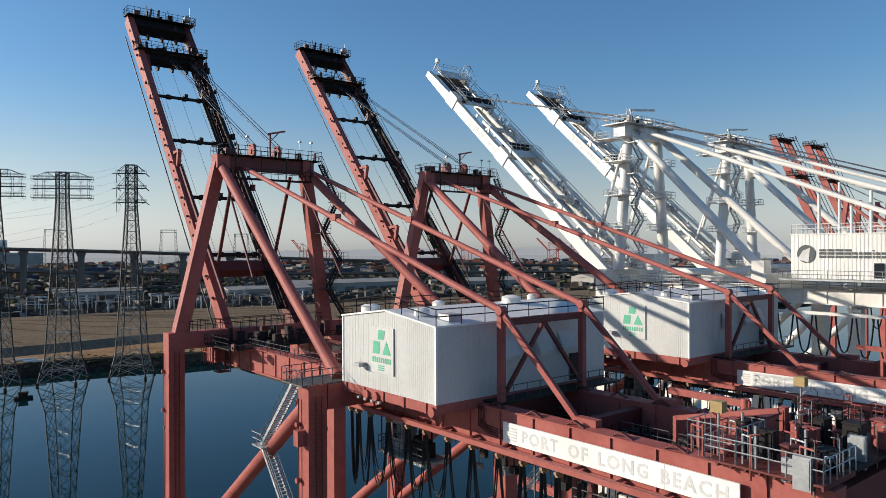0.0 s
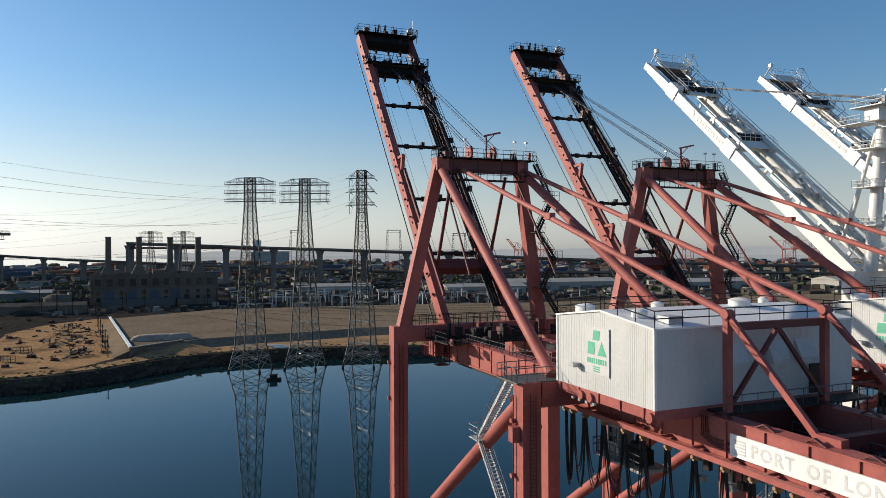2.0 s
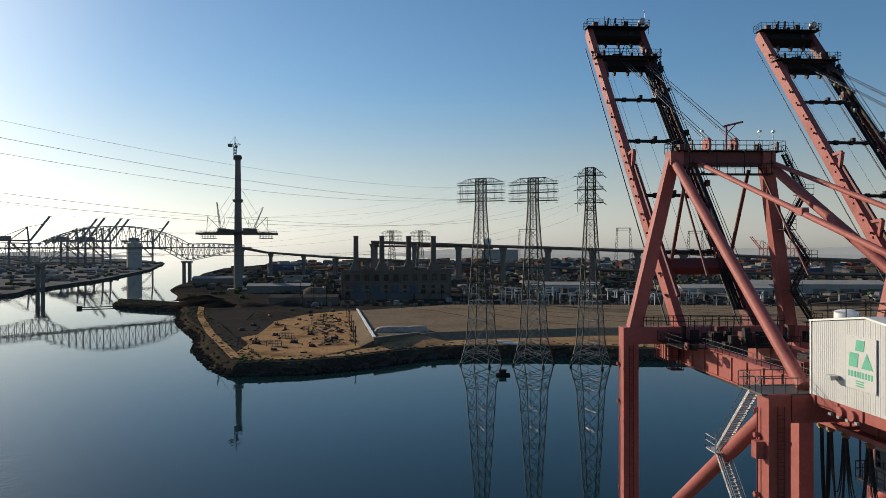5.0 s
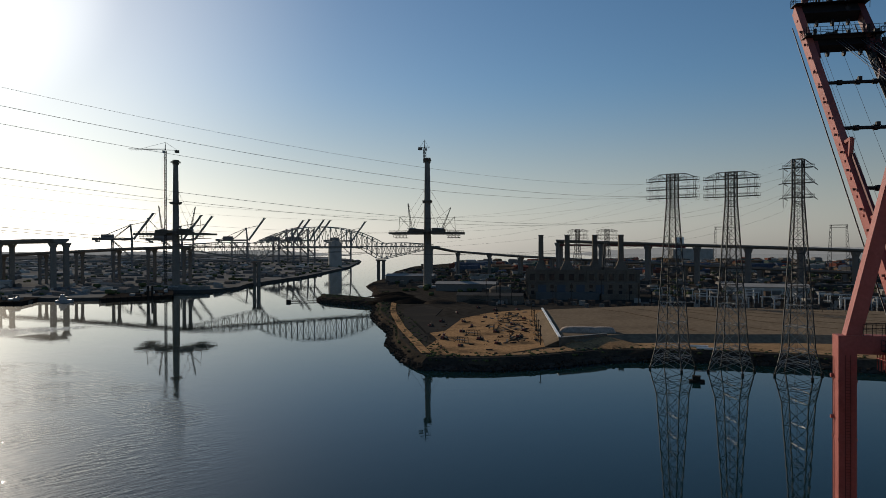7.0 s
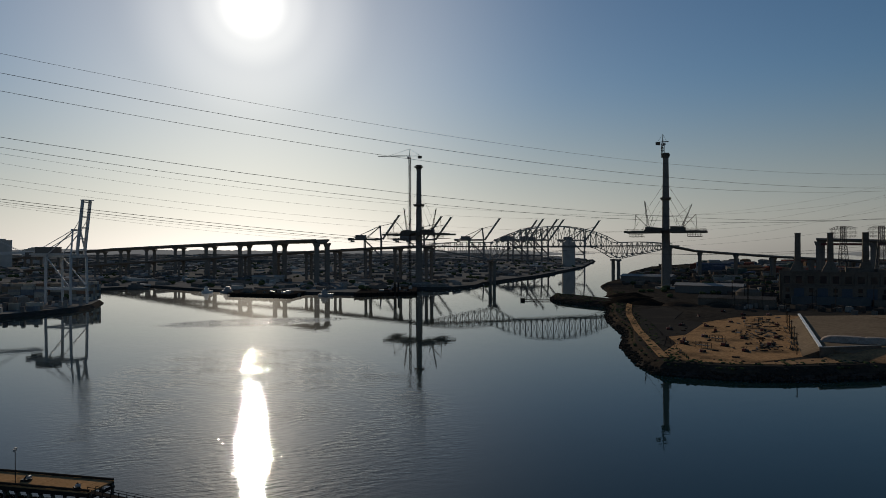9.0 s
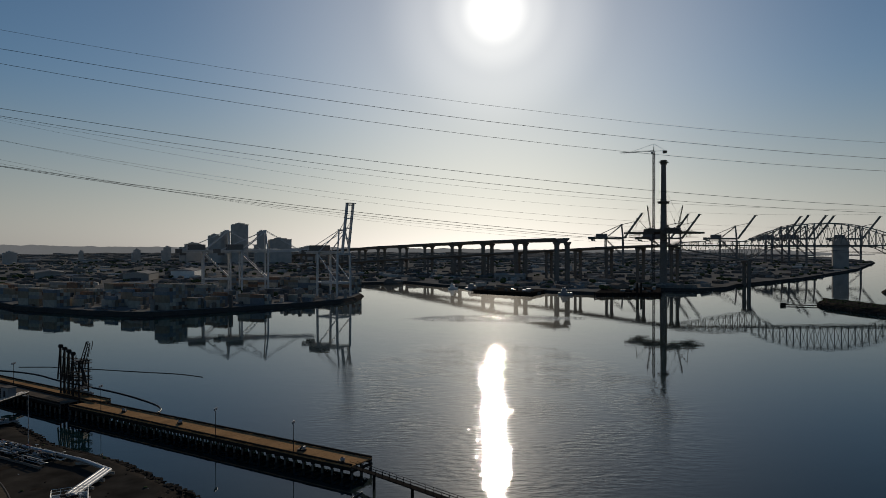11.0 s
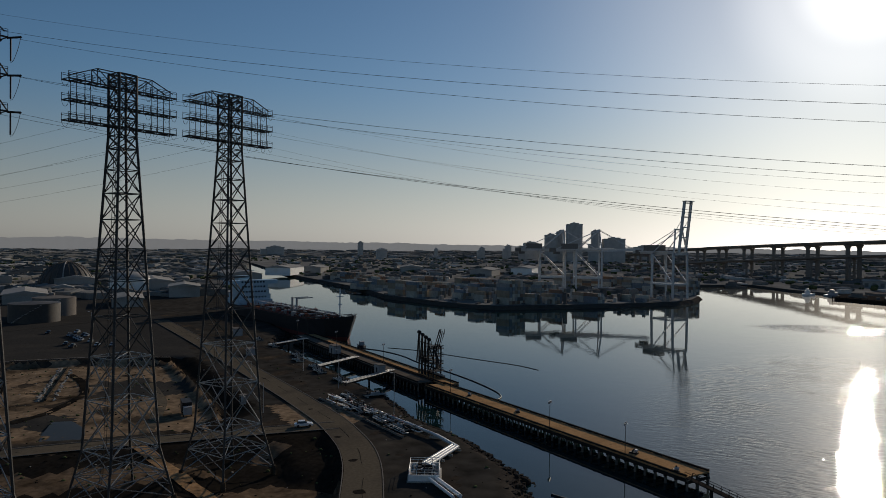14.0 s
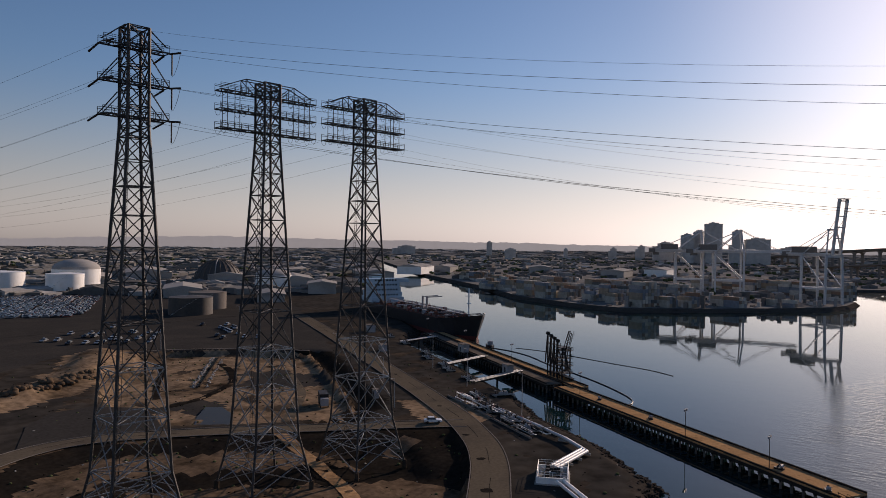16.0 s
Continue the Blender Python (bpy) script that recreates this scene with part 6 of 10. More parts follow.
# ---- lattice pylons of the channel crossing, and their wires ----
def pylon(name_label, at, turn, top, arms, half, base_half, crown, group="transmission pylons", r=0.15, kind_arms=True, steps=13):
    """A four-legged lattice pylon. arms: heights above the foot; half: their half length; crown: half length of the peak's flat."""
    c = thing("transmission_pylon", Matrix.Translation(at) @ pose(0, 0, 0, 0, 0, turn), name_label, "pylon", group)

    def wid(z):
        """Half width of the shaft."""
        za = arms[0] - 1.5
        if z > za:
            return 1.66
        if z > 9:
            return 1.66 + (za - z) / (za - 9) * 2.95
        return 4.61 + (9 - z) / 9 * (base_half - 4.61)
    corners = [(-1, -1), (1, -1), (1, 1), (-1, 1)]
    zs = [0, 4.5, 9]
    z = 9.0
    while z < arms[0] - 3:
        z += wid(z) * 1.9
        zs.append(min(z, arms[0] - 1.5))
    while zs[-1] < arms[-1] - 0.5:
        zs.append(zs[-1] + 3.2)
    zs.append(top)
    for sx, sy in corners:
        g = Geo().line([(sx * wid(z), sy * wid(z), z) for z in zs], r * 1.8, 4)
        leg = part("leg", g, PYLON, c)
        part("footing", Geo().tube((sx * wid(0), sy * wid(0), -3.2), (sx * wid(0), sy * wid(0), 0.3), 0.5, 10), DIRT_DK, leg)
    for k, (a, b) in enumerate(zip(zs, zs[1:])):
        g = Geo()
        for (x0, y0), (x1, y1) in zip(corners, corners[1:] + corners[:1]):
            wa, wb = wid(a), wid(b)
            g.beam((x0 * wa, y0 * wa, a), (x1 * wb, y1 * wb, b), r, r)
            g.beam((x1 * wa, y1 * wa, a), (x0 * wb, y0 * wb, b), r, r)
            g.beam((x0 * wb, y0 * wb, b), (x1 * wb, y1 * wb, b), r, r)
            if a < 20:
                wm = (wa + wb) / 2
                zm = (a + b) / 2
                g.beam((x0 * wm, y0 * wm, zm), ((x0 + x1) / 2 * wb, (y0 + y1) / 2 * wb, b), r * 0.8, r * 0.8)
                g.beam((x1 * wm, y1 * wm, zm), ((x0 + x1) / 2 * wb, (y0 + y1) / 2 * wb, b), r * 0.8, r * 0.8)
        if k % 2 == 0 or a < 20:
            wb = wid(b)
            g.beam((-wb, -wb, b), (wb, wb, b), r * 0.8, r * 0.8)
            g.beam((wb, -wb, b), (-wb, wb, b), r * 0.8, r * 0.8)
        # lower panels paler: the sun's glint on them is put into the colour
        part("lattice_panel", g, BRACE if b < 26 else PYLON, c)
    g = Geo()
    for i in range(int(top / 0.9)):
        w = wid(i * 0.9) - 0.3
        g.tube((0.2, -w, i * 0.9), (0.7, -w, i * 0.9), 0.03, 4)
    g.line([(0.2, -wid(z) + 0.3, z) for z in zs], 0.05, 4).line([(0.7, -wid(z) + 0.3, z) for z in zs], 0.05, 4)
    part("ladder", g, PYLON, c)
    for z in arms:
        g = Geo()
        for sy in (-1, 1):
            g.beam((-half, sy * 1.1, z), (half, sy * 1.1, z), r * 1.3, r * 1.6)
            g.beam((-half, sy * 1.1, z + 0.9), (half, sy * 1.1, z + 0.9), r * 0.5, r * 0.5)
            g.beam((-half, sy * 1.1, z + 1.2), (half, sy * 1.1, z + 1.2), r * 0.4, r * 0.4)
        n = int(half * 2 / 1.3)
        for i in range(n + 1):
            x = -half + i * 2 * half / n
            g.beam((x, -1.1, z), (x, 1.1, z), r * 0.9, r * 0.9)
            for sy in (-1, 1):
                g.beam((x, sy * 1.1, z), (x, sy * 1.1, z + 1.2), r * 0.45, r * 0.45)
            if i:
                g.beam((x - 2 * half / n, -1.1 if i % 2 else 1.1, z), (x, 1.1 if i % 2 else -1.1, z), r * 0.7, r * 0.7)
        arm = part("crossarm", g, PYLON, c)
        for sx in ((-1, 1) if half < 7 else (-1, -0.62, 0.62, 1)):
            for sy in (-1, 1):
                q = Vector((sx * half, sy * 1.1, z - 0.1))
                if half < 7:
                    e = q + Vector((0, sy * 3.9, -0.5))
                    part("insulator", Geo().tube(q, e, 0.16, 8), BLACK, arm)
                    if sy < 0 or sx > 0:
                        continue
                    arc = Geo()
                    f = q + Vector((0.4 * sx, 0, -3.4))
                    arc.tube(q + Vector((0.4 * sx, 0, 0)), f, 0.12, 6)
                    part("insulator", arc, BLACK, arm)
                    loop = Geo()
                    arc_loop(loop, e, f + Vector((0, 0, -0.2)), 0.8, 0.035, 6)
                    part("jumper_wire", loop, CABLE, arm)
                else:
                    g = Geo()
                    arc_loop(g, q + Vector((-1.2 * sx / abs(sx), 0, 0)), q, 0.9, 0.035, 6)
                    part("jumper_wire", g, CABLE, arm)
    if half > 7:
        for sx in (-1, 1):
            for f in (0.62, 0.86):
                part("arm_hanger", Geo().beam((sx * half * f, -0.9, arms[0]), (sx * half * f, -0.9, arms[-1]), r * 0.6, r * 0.6).beam((sx * half * f, 0.9, arms[0]), (sx * half * f, 0.9, arms[-1]), r * 0.6, r * 0.6), PYLON, c)
    g = Geo()
    zc = arms[-1]
    for sy in (-1, 1):
        g.beam((-crown, sy * 0.9, top), (crown, sy * 0.9, top), r, r)
        for sx in (-1, 1):
            g.beam((sx * crown, sy * 0.9, top), (sx * half * 0.92, sy * 1.0, zc + 0.8), r, r)
            g.beam((sx * crown, sy * 0.9, top), (sx * crown, sy * 1.0, zc), r * 0.8, r * 0.8)
            g.beam((sx * 2, sy * 0.9, zc), (sx * crown, sy * 0.9, top), r * 0.8, r * 0.8)
    part("peak_frame", g, PYLON, c)
    if half < 7:
        for z in arms[:-1]:
            g = Geo()
            for sx in (-1, 1):
                for sy in (-1, 1):
                    g.beam((sx * 2.0, sy * 1.6, z + 4.0), (sx * half, sy * 1.1, z), r, r)
            part("arm_brace", g, PYLON, c)
    return c


T_LABEL = "dark steel lattice pylon with three wide stacked crossarms"
N_LABEL = "tall dark steel lattice pylon with three short crossarms"
NEAR_P = [(polar(131.75, 150, 2.0), -9), (polar(139.35, 139, 2.0), -9), (polar(149.0, 123, 2.0), -9)]
FAR_P = [(polar(32.45, 292, 0.6), 8.5), (polar(28.25, 292, 0.6), 8.5), (polar(23.75, 293, 0.6), 8.5)]
T_ARMS, N_ARMS = (66.4, 69.8, 73.2), (65.4, 70.8, 76.4)
PYLONS = []
for (at, turn), kind_ in list(zip(NEAR_P, "TTN")) + list(zip(FAR_P, "TTN")):
    if kind_ == "T":
        PYLONS.append(pylon(T_LABEL, at, turn, 75.8, T_ARMS, 10.3, 6.4, 5.2))
    else:
        PYLONS.append(pylon(N_LABEL, at, turn, 79.6, N_ARMS, 5.2, 6.4, 1.9))
# the far line behind the power station
for az, d, tp in ((39.66, 700, 61), (37.37, 705, 61)):
    pylon("distant lattice pylon with three wide crossarms behind the power station", polar(az, d, 4), 15, tp, (tp - 9.4, tp - 6, tp - 2.6), 10.8, 6.5, 5.2, "distant pylons", 0.16)
for az, d, tp in ((21.2, 1000, 70), (28.9, 1100, 72), (15.9, 1050, 66)):
    c = thing("transmission_pylon", Matrix.Translation(polar(az, d, 4)) @ pose(0, 0, 0, 0, 0, az), "distant grey lattice portal pylon", "pylon", "distant pylons")
    for sx in (-1, 1):
        g = Geo()
        for sy in (-1, 1):
            for k in (-1, 1):
                g.beam((sx * 11 + k * 3, sy * 3, 0), (sx * 8.5 + k * 0.8, sy * 0.8, tp), 0.4, 0.4)
        for i in range(12):
            w = 3 - 2.2 * i / 12
            x = sx * (11 - 2.5 * i / 12)
            g.beam((x - w, -w, i * tp / 12), (x + w, w, (i + 1) * tp / 12), 0.25, 0.25)
            g.beam((x + w, -w, i * tp / 12), (x - w, w, (i + 1) * tp / 12), 0.25, 0.25)
        part("lattice_mast", g, PYLON, c)
    part("crossarm", Geo().beam((-10, 0, tp), (10, 0, tp), 1.4, 0.9).beam((-10, 0, tp - 3), (10, 0, tp - 3), 0.5, 0.4), PYLON, c)


def wire(a, b, sag, r=0.045, k=40):
    a, b = Vector(a), Vector(b)
    pts = [a.lerp(b, i / k) - Vector((0, 0, sag * 4 * (i / k) * (1 - i / k))) for i in range(k + 1)]
    side = Vector((b - a)).cross(Vector((0, 0, 1))).normalized() * r
    g = Geo()
    g.poly([p + o for p in pts for o in (side, Vector((0, 0, r)), -side, Vector((0, 0, -r)))], [(4 * i + j, 4 * i + (j + 1) % 4, 4 * i + 4 + (j + 1) % 4, 4 * i + 4 + j) for i in range(k) for j in range(4)])
    return g


for i, (near, far) in enumerate(zip(PYLONS[:3], PYLONS[3:6])):
    arms, half = (T_ARMS, 10.3) if i < 2 else (N_ARMS, 5.2)
    for z in arms:
        for sx in ((-1, 1) if i == 2 else (-1,)):
            a = near.matrix_basis @ Vector((sx * half, 1.1, z))
            b = far.matrix_basis @ Vector((sx * half, -1.1, z))
            solo("power_line", wire(a, b, 20.0, 0.021 if i == 2 else 0.014), CABLE, "thin dark power line hanging between the pylons", "power line", "power lines over the channel")
    if i == 2:
        for sx in (-1,):
            solo("power_line", wire(near.matrix_basis @ Vector((sx * 1.9, 0, 79.6)), far.matrix_basis @ Vector((sx * 1.9, 0, 79.6)), 20, 0.015), CABLE, "thin dark earth wire strung between the pylon peaks", "power line", "power lines over the channel")
    # landward spans
    for z in arms:
        for sx in ((-1, 1) if i == 2 else (-1,)):
            a = near.matrix_basis @ Vector((sx * half, -1.1, z))
            b = Vector((a.x + 40 + sx * 4, a.y - 300, z - 14))
            solo("power_line", wire(a, b, 9, 0.02), CABLE, "thin dark power line leading inland from the pylon", "power line", "power lines inland")
# ---- bridges across the far channel ----
def deck(g, pts, w, h):
    for a, b in zip(pts, pts[1:]):
        g.beam(a, b, w, h)
    return g


def bridge_tower(at, deck_dir, n_label, crane_dir):
    """A slender concrete bridge tower under construction, with its first deck pieces and a tower crane."""
    c = thing("bridge_tower", Matrix.Translation(at) @ pose(0, 0, 0, 0, 0, deck_dir), n_label, "bridge tower", "new bridge towers")
    g = Geo()
    zs = [(0, 4.6), (55, 4.1), (62, 3.9), (105, 3.3), (141, 2.8)]
    for (a, ra), (b, rb) in zip(zs, zs[1:]):
        g.tube((0, 0, a), (0, 0, b), ra, 8, rb)
    part("shaft", g, TOWER, c)
    part("climbing_form", Geo().tube((0, 0, 138), (0, 0, 143), 3.7, 8).rail([(-4, -4, 140), (4, -4, 140), (4, 4, 140), (-4, 4, 140), (-4, -4, 140)], 1.4, 1.5, 0.15).box(-4.2, 4.2, -4.2, 4.2, 139.8, 140), BROWN_SHADED, c)
    part("collar_platform", Geo().box(-5.2, 5.2, -5.2, 5.2, 95, 96.2).box(-4.6, 4.6, -4.6, 4.6, 93.5, 95), BROWN_SHADED, c)
    part("pile_cap", Geo().tube((0, 0, -4), (0, 0, 2.5), 11, 20), CONCRETE, c)
    for s in (-1, 1):
        g = Geo()
        g.box(4.5 * s if s > 0 else -41, 41 if s > 0 else -4.5, -16, -14.5, 59, 61.2)
        g.box(4.5 * s if s > 0 else -41, 41 if s > 0 else -4.5, 14.5, 16, 59, 61.2)
        for k in range(9):
            x = s * (6 + k * 4.3)
            g.box(x - 0.3, x + 0.3, -14.5, 14.5, 59.4, 60.8)
        g.box(4.5 if s > 0 else -34, 34 if s > 0 else -4.5, -14.5, 14.5, 61.2, 61.5)
        half = part("deck_half", g, BROWN_SHADED, c)
        part("deck_railing", Geo().rail([(4.5 * s, -15.5, 61.3), (40 * s, -15.5, 61.3)], 1.6, 2.5, 0.12), BROWN_SHADED, half)
        part("hanging_form", Geo().box(min(s * 22, s * 36), max(s * 22, s * 36), -12, 12, 55, 55.5).rail([(s * 22, -12, 55.5), (s * 36, -12, 55.5)], 3.5, 1.6, 0.2), BROWN_SHADED, half)
        part("derrick", Geo().tube((s * 14, -6, 61.5), (s * 30, -6, 78), 0.35, 6).tube((s * 30, -6, 78), (s * 31, -6, 61.5), 0.25, 6).box(min(s * 8, s * 20), max(s * 8, s * 20), -9, -3, 61.5, 65), BROWN_SHADED, half)
        for k in range(3):
            part("stay_cable", Geo().tube((0.6 * s, 0, 112 - k * 10), (s * (32 - 9 * k), -14, 61.5), 0.13, 5), BLACK, c)
    part("site_clutter", Geo().box(-14, -4, -12, 2, 61.5, 64.5).box(5, 12, -10, 0, 61.5, 66).box(-6, 6, -13, -5, 61.5, 63), BROWN_SHADED, c)
    # tower crane standing at the shaft
    off, mast_top, jib = crane_dir
    k = thing("tower_crane", Matrix.Translation(at) @ Matrix.Translation(off) @ pose(0, 0, 0, 0, 0, jib[2]), "slim lattice tower crane beside the unfinished bridge tower", "tower crane", "tower cranes")
    g = Geo()
    for sx in (-1, 1):
        for sy in (-1, 1):
            g.beam((sx, sy, 0 if mast_top[1] == 0 else mast_top[1]), (sx, sy, mast_top[0]), 0.4, 0.4)
    z = mast_top[1]
    while z < mast_top[0] - 3:
        for a, b in (((-1, -1), (1, -1)), ((1, 1), (-1, 1)), ((-1, 1), (-1, -1)), ((1, -1), (1, 1))):
            g.beam((*a, z), (*b, z + 3), 0.25, 0.25)
        z += 3
    part("mast", g, PYLON, k)
    zt = mast_top[0]
    g = Geo().beam((-jib[1], 0, zt), (jib[0], 0, zt + 2.0), 0.5, 0.5).beam((0, 0.8, zt + 1.5), (jib[0], 0.4, zt + 2.2), 0.3, 0.3)
    for i in range(int(jib[0] / 3)):
        g.beam((i * 3, 0, zt + 0.1), (i * 3 + 1.5, 0.6, zt + 1.8), 0.2, 0.2)
    part("jib", g, PYLON, k)
    part("top_mast", Geo().beam((0, 0, zt), (0, 0, zt + 9), 0.9, 0.9, w2=0.3, h2=0.3).tube((0, 0, zt + 9), (jib[0] * 0.7, 0, zt + 1.6), 0.15, 4).tube((0, 0, zt + 9), (-jib[1], 0, zt), 0.15, 4), PYLON, k)
    part("counterweight", Geo().box(-jib[1] - 1.5, -jib[1] + 3, -1.2, 1.2, zt - 3, zt), BROWN_SHADED, k)
    part("cab", Geo().box(0.8, 3, -1, 1, zt - 2.6, zt - 0.2), GREY_BOX, k)


T1, T2 = Vector((-800, 274, 3)), Vector((-611, 483, 3))
BD = math.degrees(math.atan2(T2.y - T1.y, T2.x - T1.x))
bridge_tower(T1, BD, "tall unfinished concrete bridge tower with short deck arms", (Vector((-8.5, -8.5, 0)), (154, 0), (42, 14, BD + 180)))
bridge_tower(T2, BD, "tall unfinished concrete bridge tower near the power station", (Vector((-2, -2, 0)), (154, 138), (9, 8, 100)))
ALONG = (T2 - T1).normalized()
for at, az, lean in ((T1 - ALONG * 15, 200, 5), (T1 + ALONG * 16, 20, 7), (T2 - ALONG * 17, 190, 4), (T2 + ALONG * 15, 40, 9)):
    k = thing("deck_crane", Matrix.Translation(at + Vector((0, 0, 61.5))) @ pose(0, 0, 0, 0, 0, az), "lattice boom crane standing on the unfinished bridge deck", "crane", "bridge deck cranes")
    part("crane_body", Geo().box(-4, 3, -2.6, 2.6, 1.2, 4.4), GREY_BOX, k)
    part("crawler", Geo().box(-4, 4, -3.2, -1.8, 0, 1.2).box(-4, 4, 1.8, 3.2, 0, 1.2), BLACK, k)
    g = Geo()
    top_ = Vector((lean + 2.0, 0, 36.0 - lean))
    for sx, sy in ((-1, -1), (1, -1), (1, 1), (-1, 1)):
        g.beam((1 + 0.8 * sx, 0.8 * sy, 3.5), top_ + Vector((0.25 * sx, 0.25 * sy, 0)), 0.28, 0.28)
    for i in range(12):
        p, q = Vector((1, 0, 3.5)).lerp(top_, i / 12), Vector((1, 0, 3.5)).lerp(top_, (i + 1) / 12)
        w_ = 0.8 - 0.55 * i / 12
        g.beam(p + Vector((-w_, -w_, 0)), q + Vector((w_, -w_, 0)), 0.16, 0.16).beam(p + Vector((w_, w_, 0)), q + Vector((-w_, w_, 0)), 0.16, 0.16)
    part("lattice_boom", g, PYLON, k)
    part("jib_stay", Geo().tube(top_, (-5, 0, 14), 0.12, 4).tube((-5, 0, 14), (-3.5, 0, 4), 0.12, 4).beam((-1, 0, 4.4), (-5, 0, 14), 0.3, 0.3), BLACK, k)


# the old steel arch bridge
A0, A1 = Vector((-833, 574, 0)), Vector((-837, 387, 0))
AD = (A1 - A0).normalized()
AN = Vector((-AD.y, AD.x, 0))
arch = thing("arch_bridge", Matrix.Identity(4), "old grey steel truss arch bridge across the channel", "bridge")
SPAN = (A1 - A0).length


def chords(s):
    """Upper and lower chord heights at s metres from the first pier (negative: side span)."""
    t = s / SPAN
    if 0 <= t <= 1:
        up = 53 + 22.5 * (1 - (2 * t - 1) ** 2) ** 0.9
        low = 47.5 if 0.17 < t < 0.83 else 31 + 16.5 * min(t, 1 - t) / 0.17
    else:
        d = -s if s < 0 else s - SPAN
        up = 53 + 1.5 * math.sin(d * 0.045)
        low = 31 + 13 * min(1, d / 75)
    return up, low


N = 44
for side in (-1, 1):
    o = AN * 7.5 * side
    st = [-88 + i * (SPAN + 176) / N for i in range(N + 1)]
    up = [A0 + AD * s + o + Vector((0, 0, chords(s)[0])) for s in st]
    lo = [A0 + AD * s + o + Vector((0, 0, chords(s)[1])) for s in st]
    part("upper_chord", Geo().line(up, 0.55, 6), BRIDGE, arch)
    part("lower_chord", Geo().line(lo, 0.55, 6), BRIDGE, arch)
    for i in range(N):
        g = Geo().beam(up[i], lo[i], 0.55, 0.55)
        g.beam(up[i] if i % 2 else lo[i], lo[i + 1] if i % 2 else up[i + 1], 0.5, 0.5)
        part("truss_panel", g, BRIDGE, arch)
for i in range(4, N - 3):
    s = st[i]
    if chords(s)[0] > 58:
        q = A0 + AD * s + Vector((0, 0, chords(s)[0]))
        part("wind_brace", Geo().beam(q - AN * 7.5, q + AN * 7.5, 0.5, 0.5), BRIDGE, arch)
part("bridge_deck", Geo().beam(A0 - AD * 100 + Vector((0, 0, 48.8)), A0 + AD * (SPAN + 100) + Vector((0, 0, 48.8)), 17, 1.6), CONCRETE_DK, arch)
for base in (A0, A1):
    for side in (-1, 1):
        part("pier_column", Geo().beam(base + AN * 6.5 * side - Vector((0, 0, 3)), base + AN * 6.5 * side + Vector((0, 0, 30.5)), 3.4, 3.4), CONCRETE_DK, arch)
    part("pier_cap", Geo().beam(base - AN * 10 + Vector((0, 0, 29.5)), base + AN * 10 + Vector((0, 0, 29.5)), 5, 2.4), CONCRETE_DK, arch)


def viaduct(label, pts, w, depth, gap, twin, group, mt=CONCRETE_DK, col=2.6, ground=3.0, first=True):
    """A road deck on columns along pts (each x, y, height of the road)."""
    c = thing("viaduct", Matrix.Identity(4), label, "viaduct", group)
    P3 = [Vector(p) for p in pts]
    # one bent box with raised edges
    prof = [(-w / 2, 1.1), (-w / 2 + 0.4, 1.1), (-w / 2 + 0.4, 0), (w / 2 - 0.4, 0), (w / 2 - 0.4, 1.1), (w / 2, 1.1), (w / 2, -0.6), (w * 0.3, -depth), (-w * 0.3, -depth), (-w / 2, -0.6)]
    g, np_ = Geo(), len(prof)
    vs = []
    for i, q in enumerate(P3):
        d = (P3[min(i + 1, len(P3) - 1)] - P3[max(i - 1, 0)]).normalized()
        n = Vector((-d.y, d.x, 0)).normalized()
        vs += [q + n * o + Vector((0, 0, z)) for o, z in prof]
    g.poly(vs, [(i * np_ + j, i * np_ + (j + 1) % np_, (i + 1) * np_ + (j + 1) % np_, (i + 1) * np_ + j) for i in range(len(P3) - 1) for j in range(np_)] + [list(range(np_))[::-1], list(range((len(P3) - 1) * np_, len(P3) * np_))])
    part("road_deck", g, mt, c)
    run, nxt = 0.0, 2.0 if first else gap
    for a, b in zip(P3, P3[1:]):
        L = (b - a).length
        d = (b - a).normalized()
        n = Vector((-d.y, d.x, 0))
        while nxt < run + L:
            q = a + d * (nxt - run)
            for s in ((-1, 1) if twin else (0,)):
                m = q + n * s * twin
                if m.z > ground + 5:
                    g = Geo().beam((m.x, m.y, ground - 4), (m.x, m.y, m.z - depth - 2.5), col, col * 1.3)
                    g.beam((m.x, m.y, m.z - depth - 5.0), (m.x, m.y, m.z - depth + 0.05), col, col * 1.3, w2=col * 1.7, h2=col * 2.2)
                    part("column", g, mt, c)
            if twin and q.z > ground + 5:
                part("pier_cap", Geo().beam(q - n * (twin + col) - Vector((0, 0, depth + 0.9)), q + n * (twin + col) - Vector((0, 0, depth + 0.9)), 2.4, 1.8), mt, c)
            nxt += gap
        run += L


viaduct("unfinished new concrete viaduct on tall paired columns", [(-904, 179, 57.7), (-1014, 141, 57.0), (-1152, 94, 55.6), (-1346, 8, 52.1), (-1587, -108, 46.6), (-1932, -276, 34.2), (-2346, -483, 12.1)], 20, 4.0, 117, 7.6, "viaducts", TOWER, 5.4)
viaduct("old bridge approach road on concrete columns", [(A1 + AD * 85).to_tuple()[:2] + (49.6,), (-920, 252, 47), (-1022, 169, 41), (-1085, 68, 34.5), (-1186, -68, 25.5), (-1333, -226, 12)], 15, 2.4, 52, 5.5, "viaducts", CONCRETE_DK, 3.0)
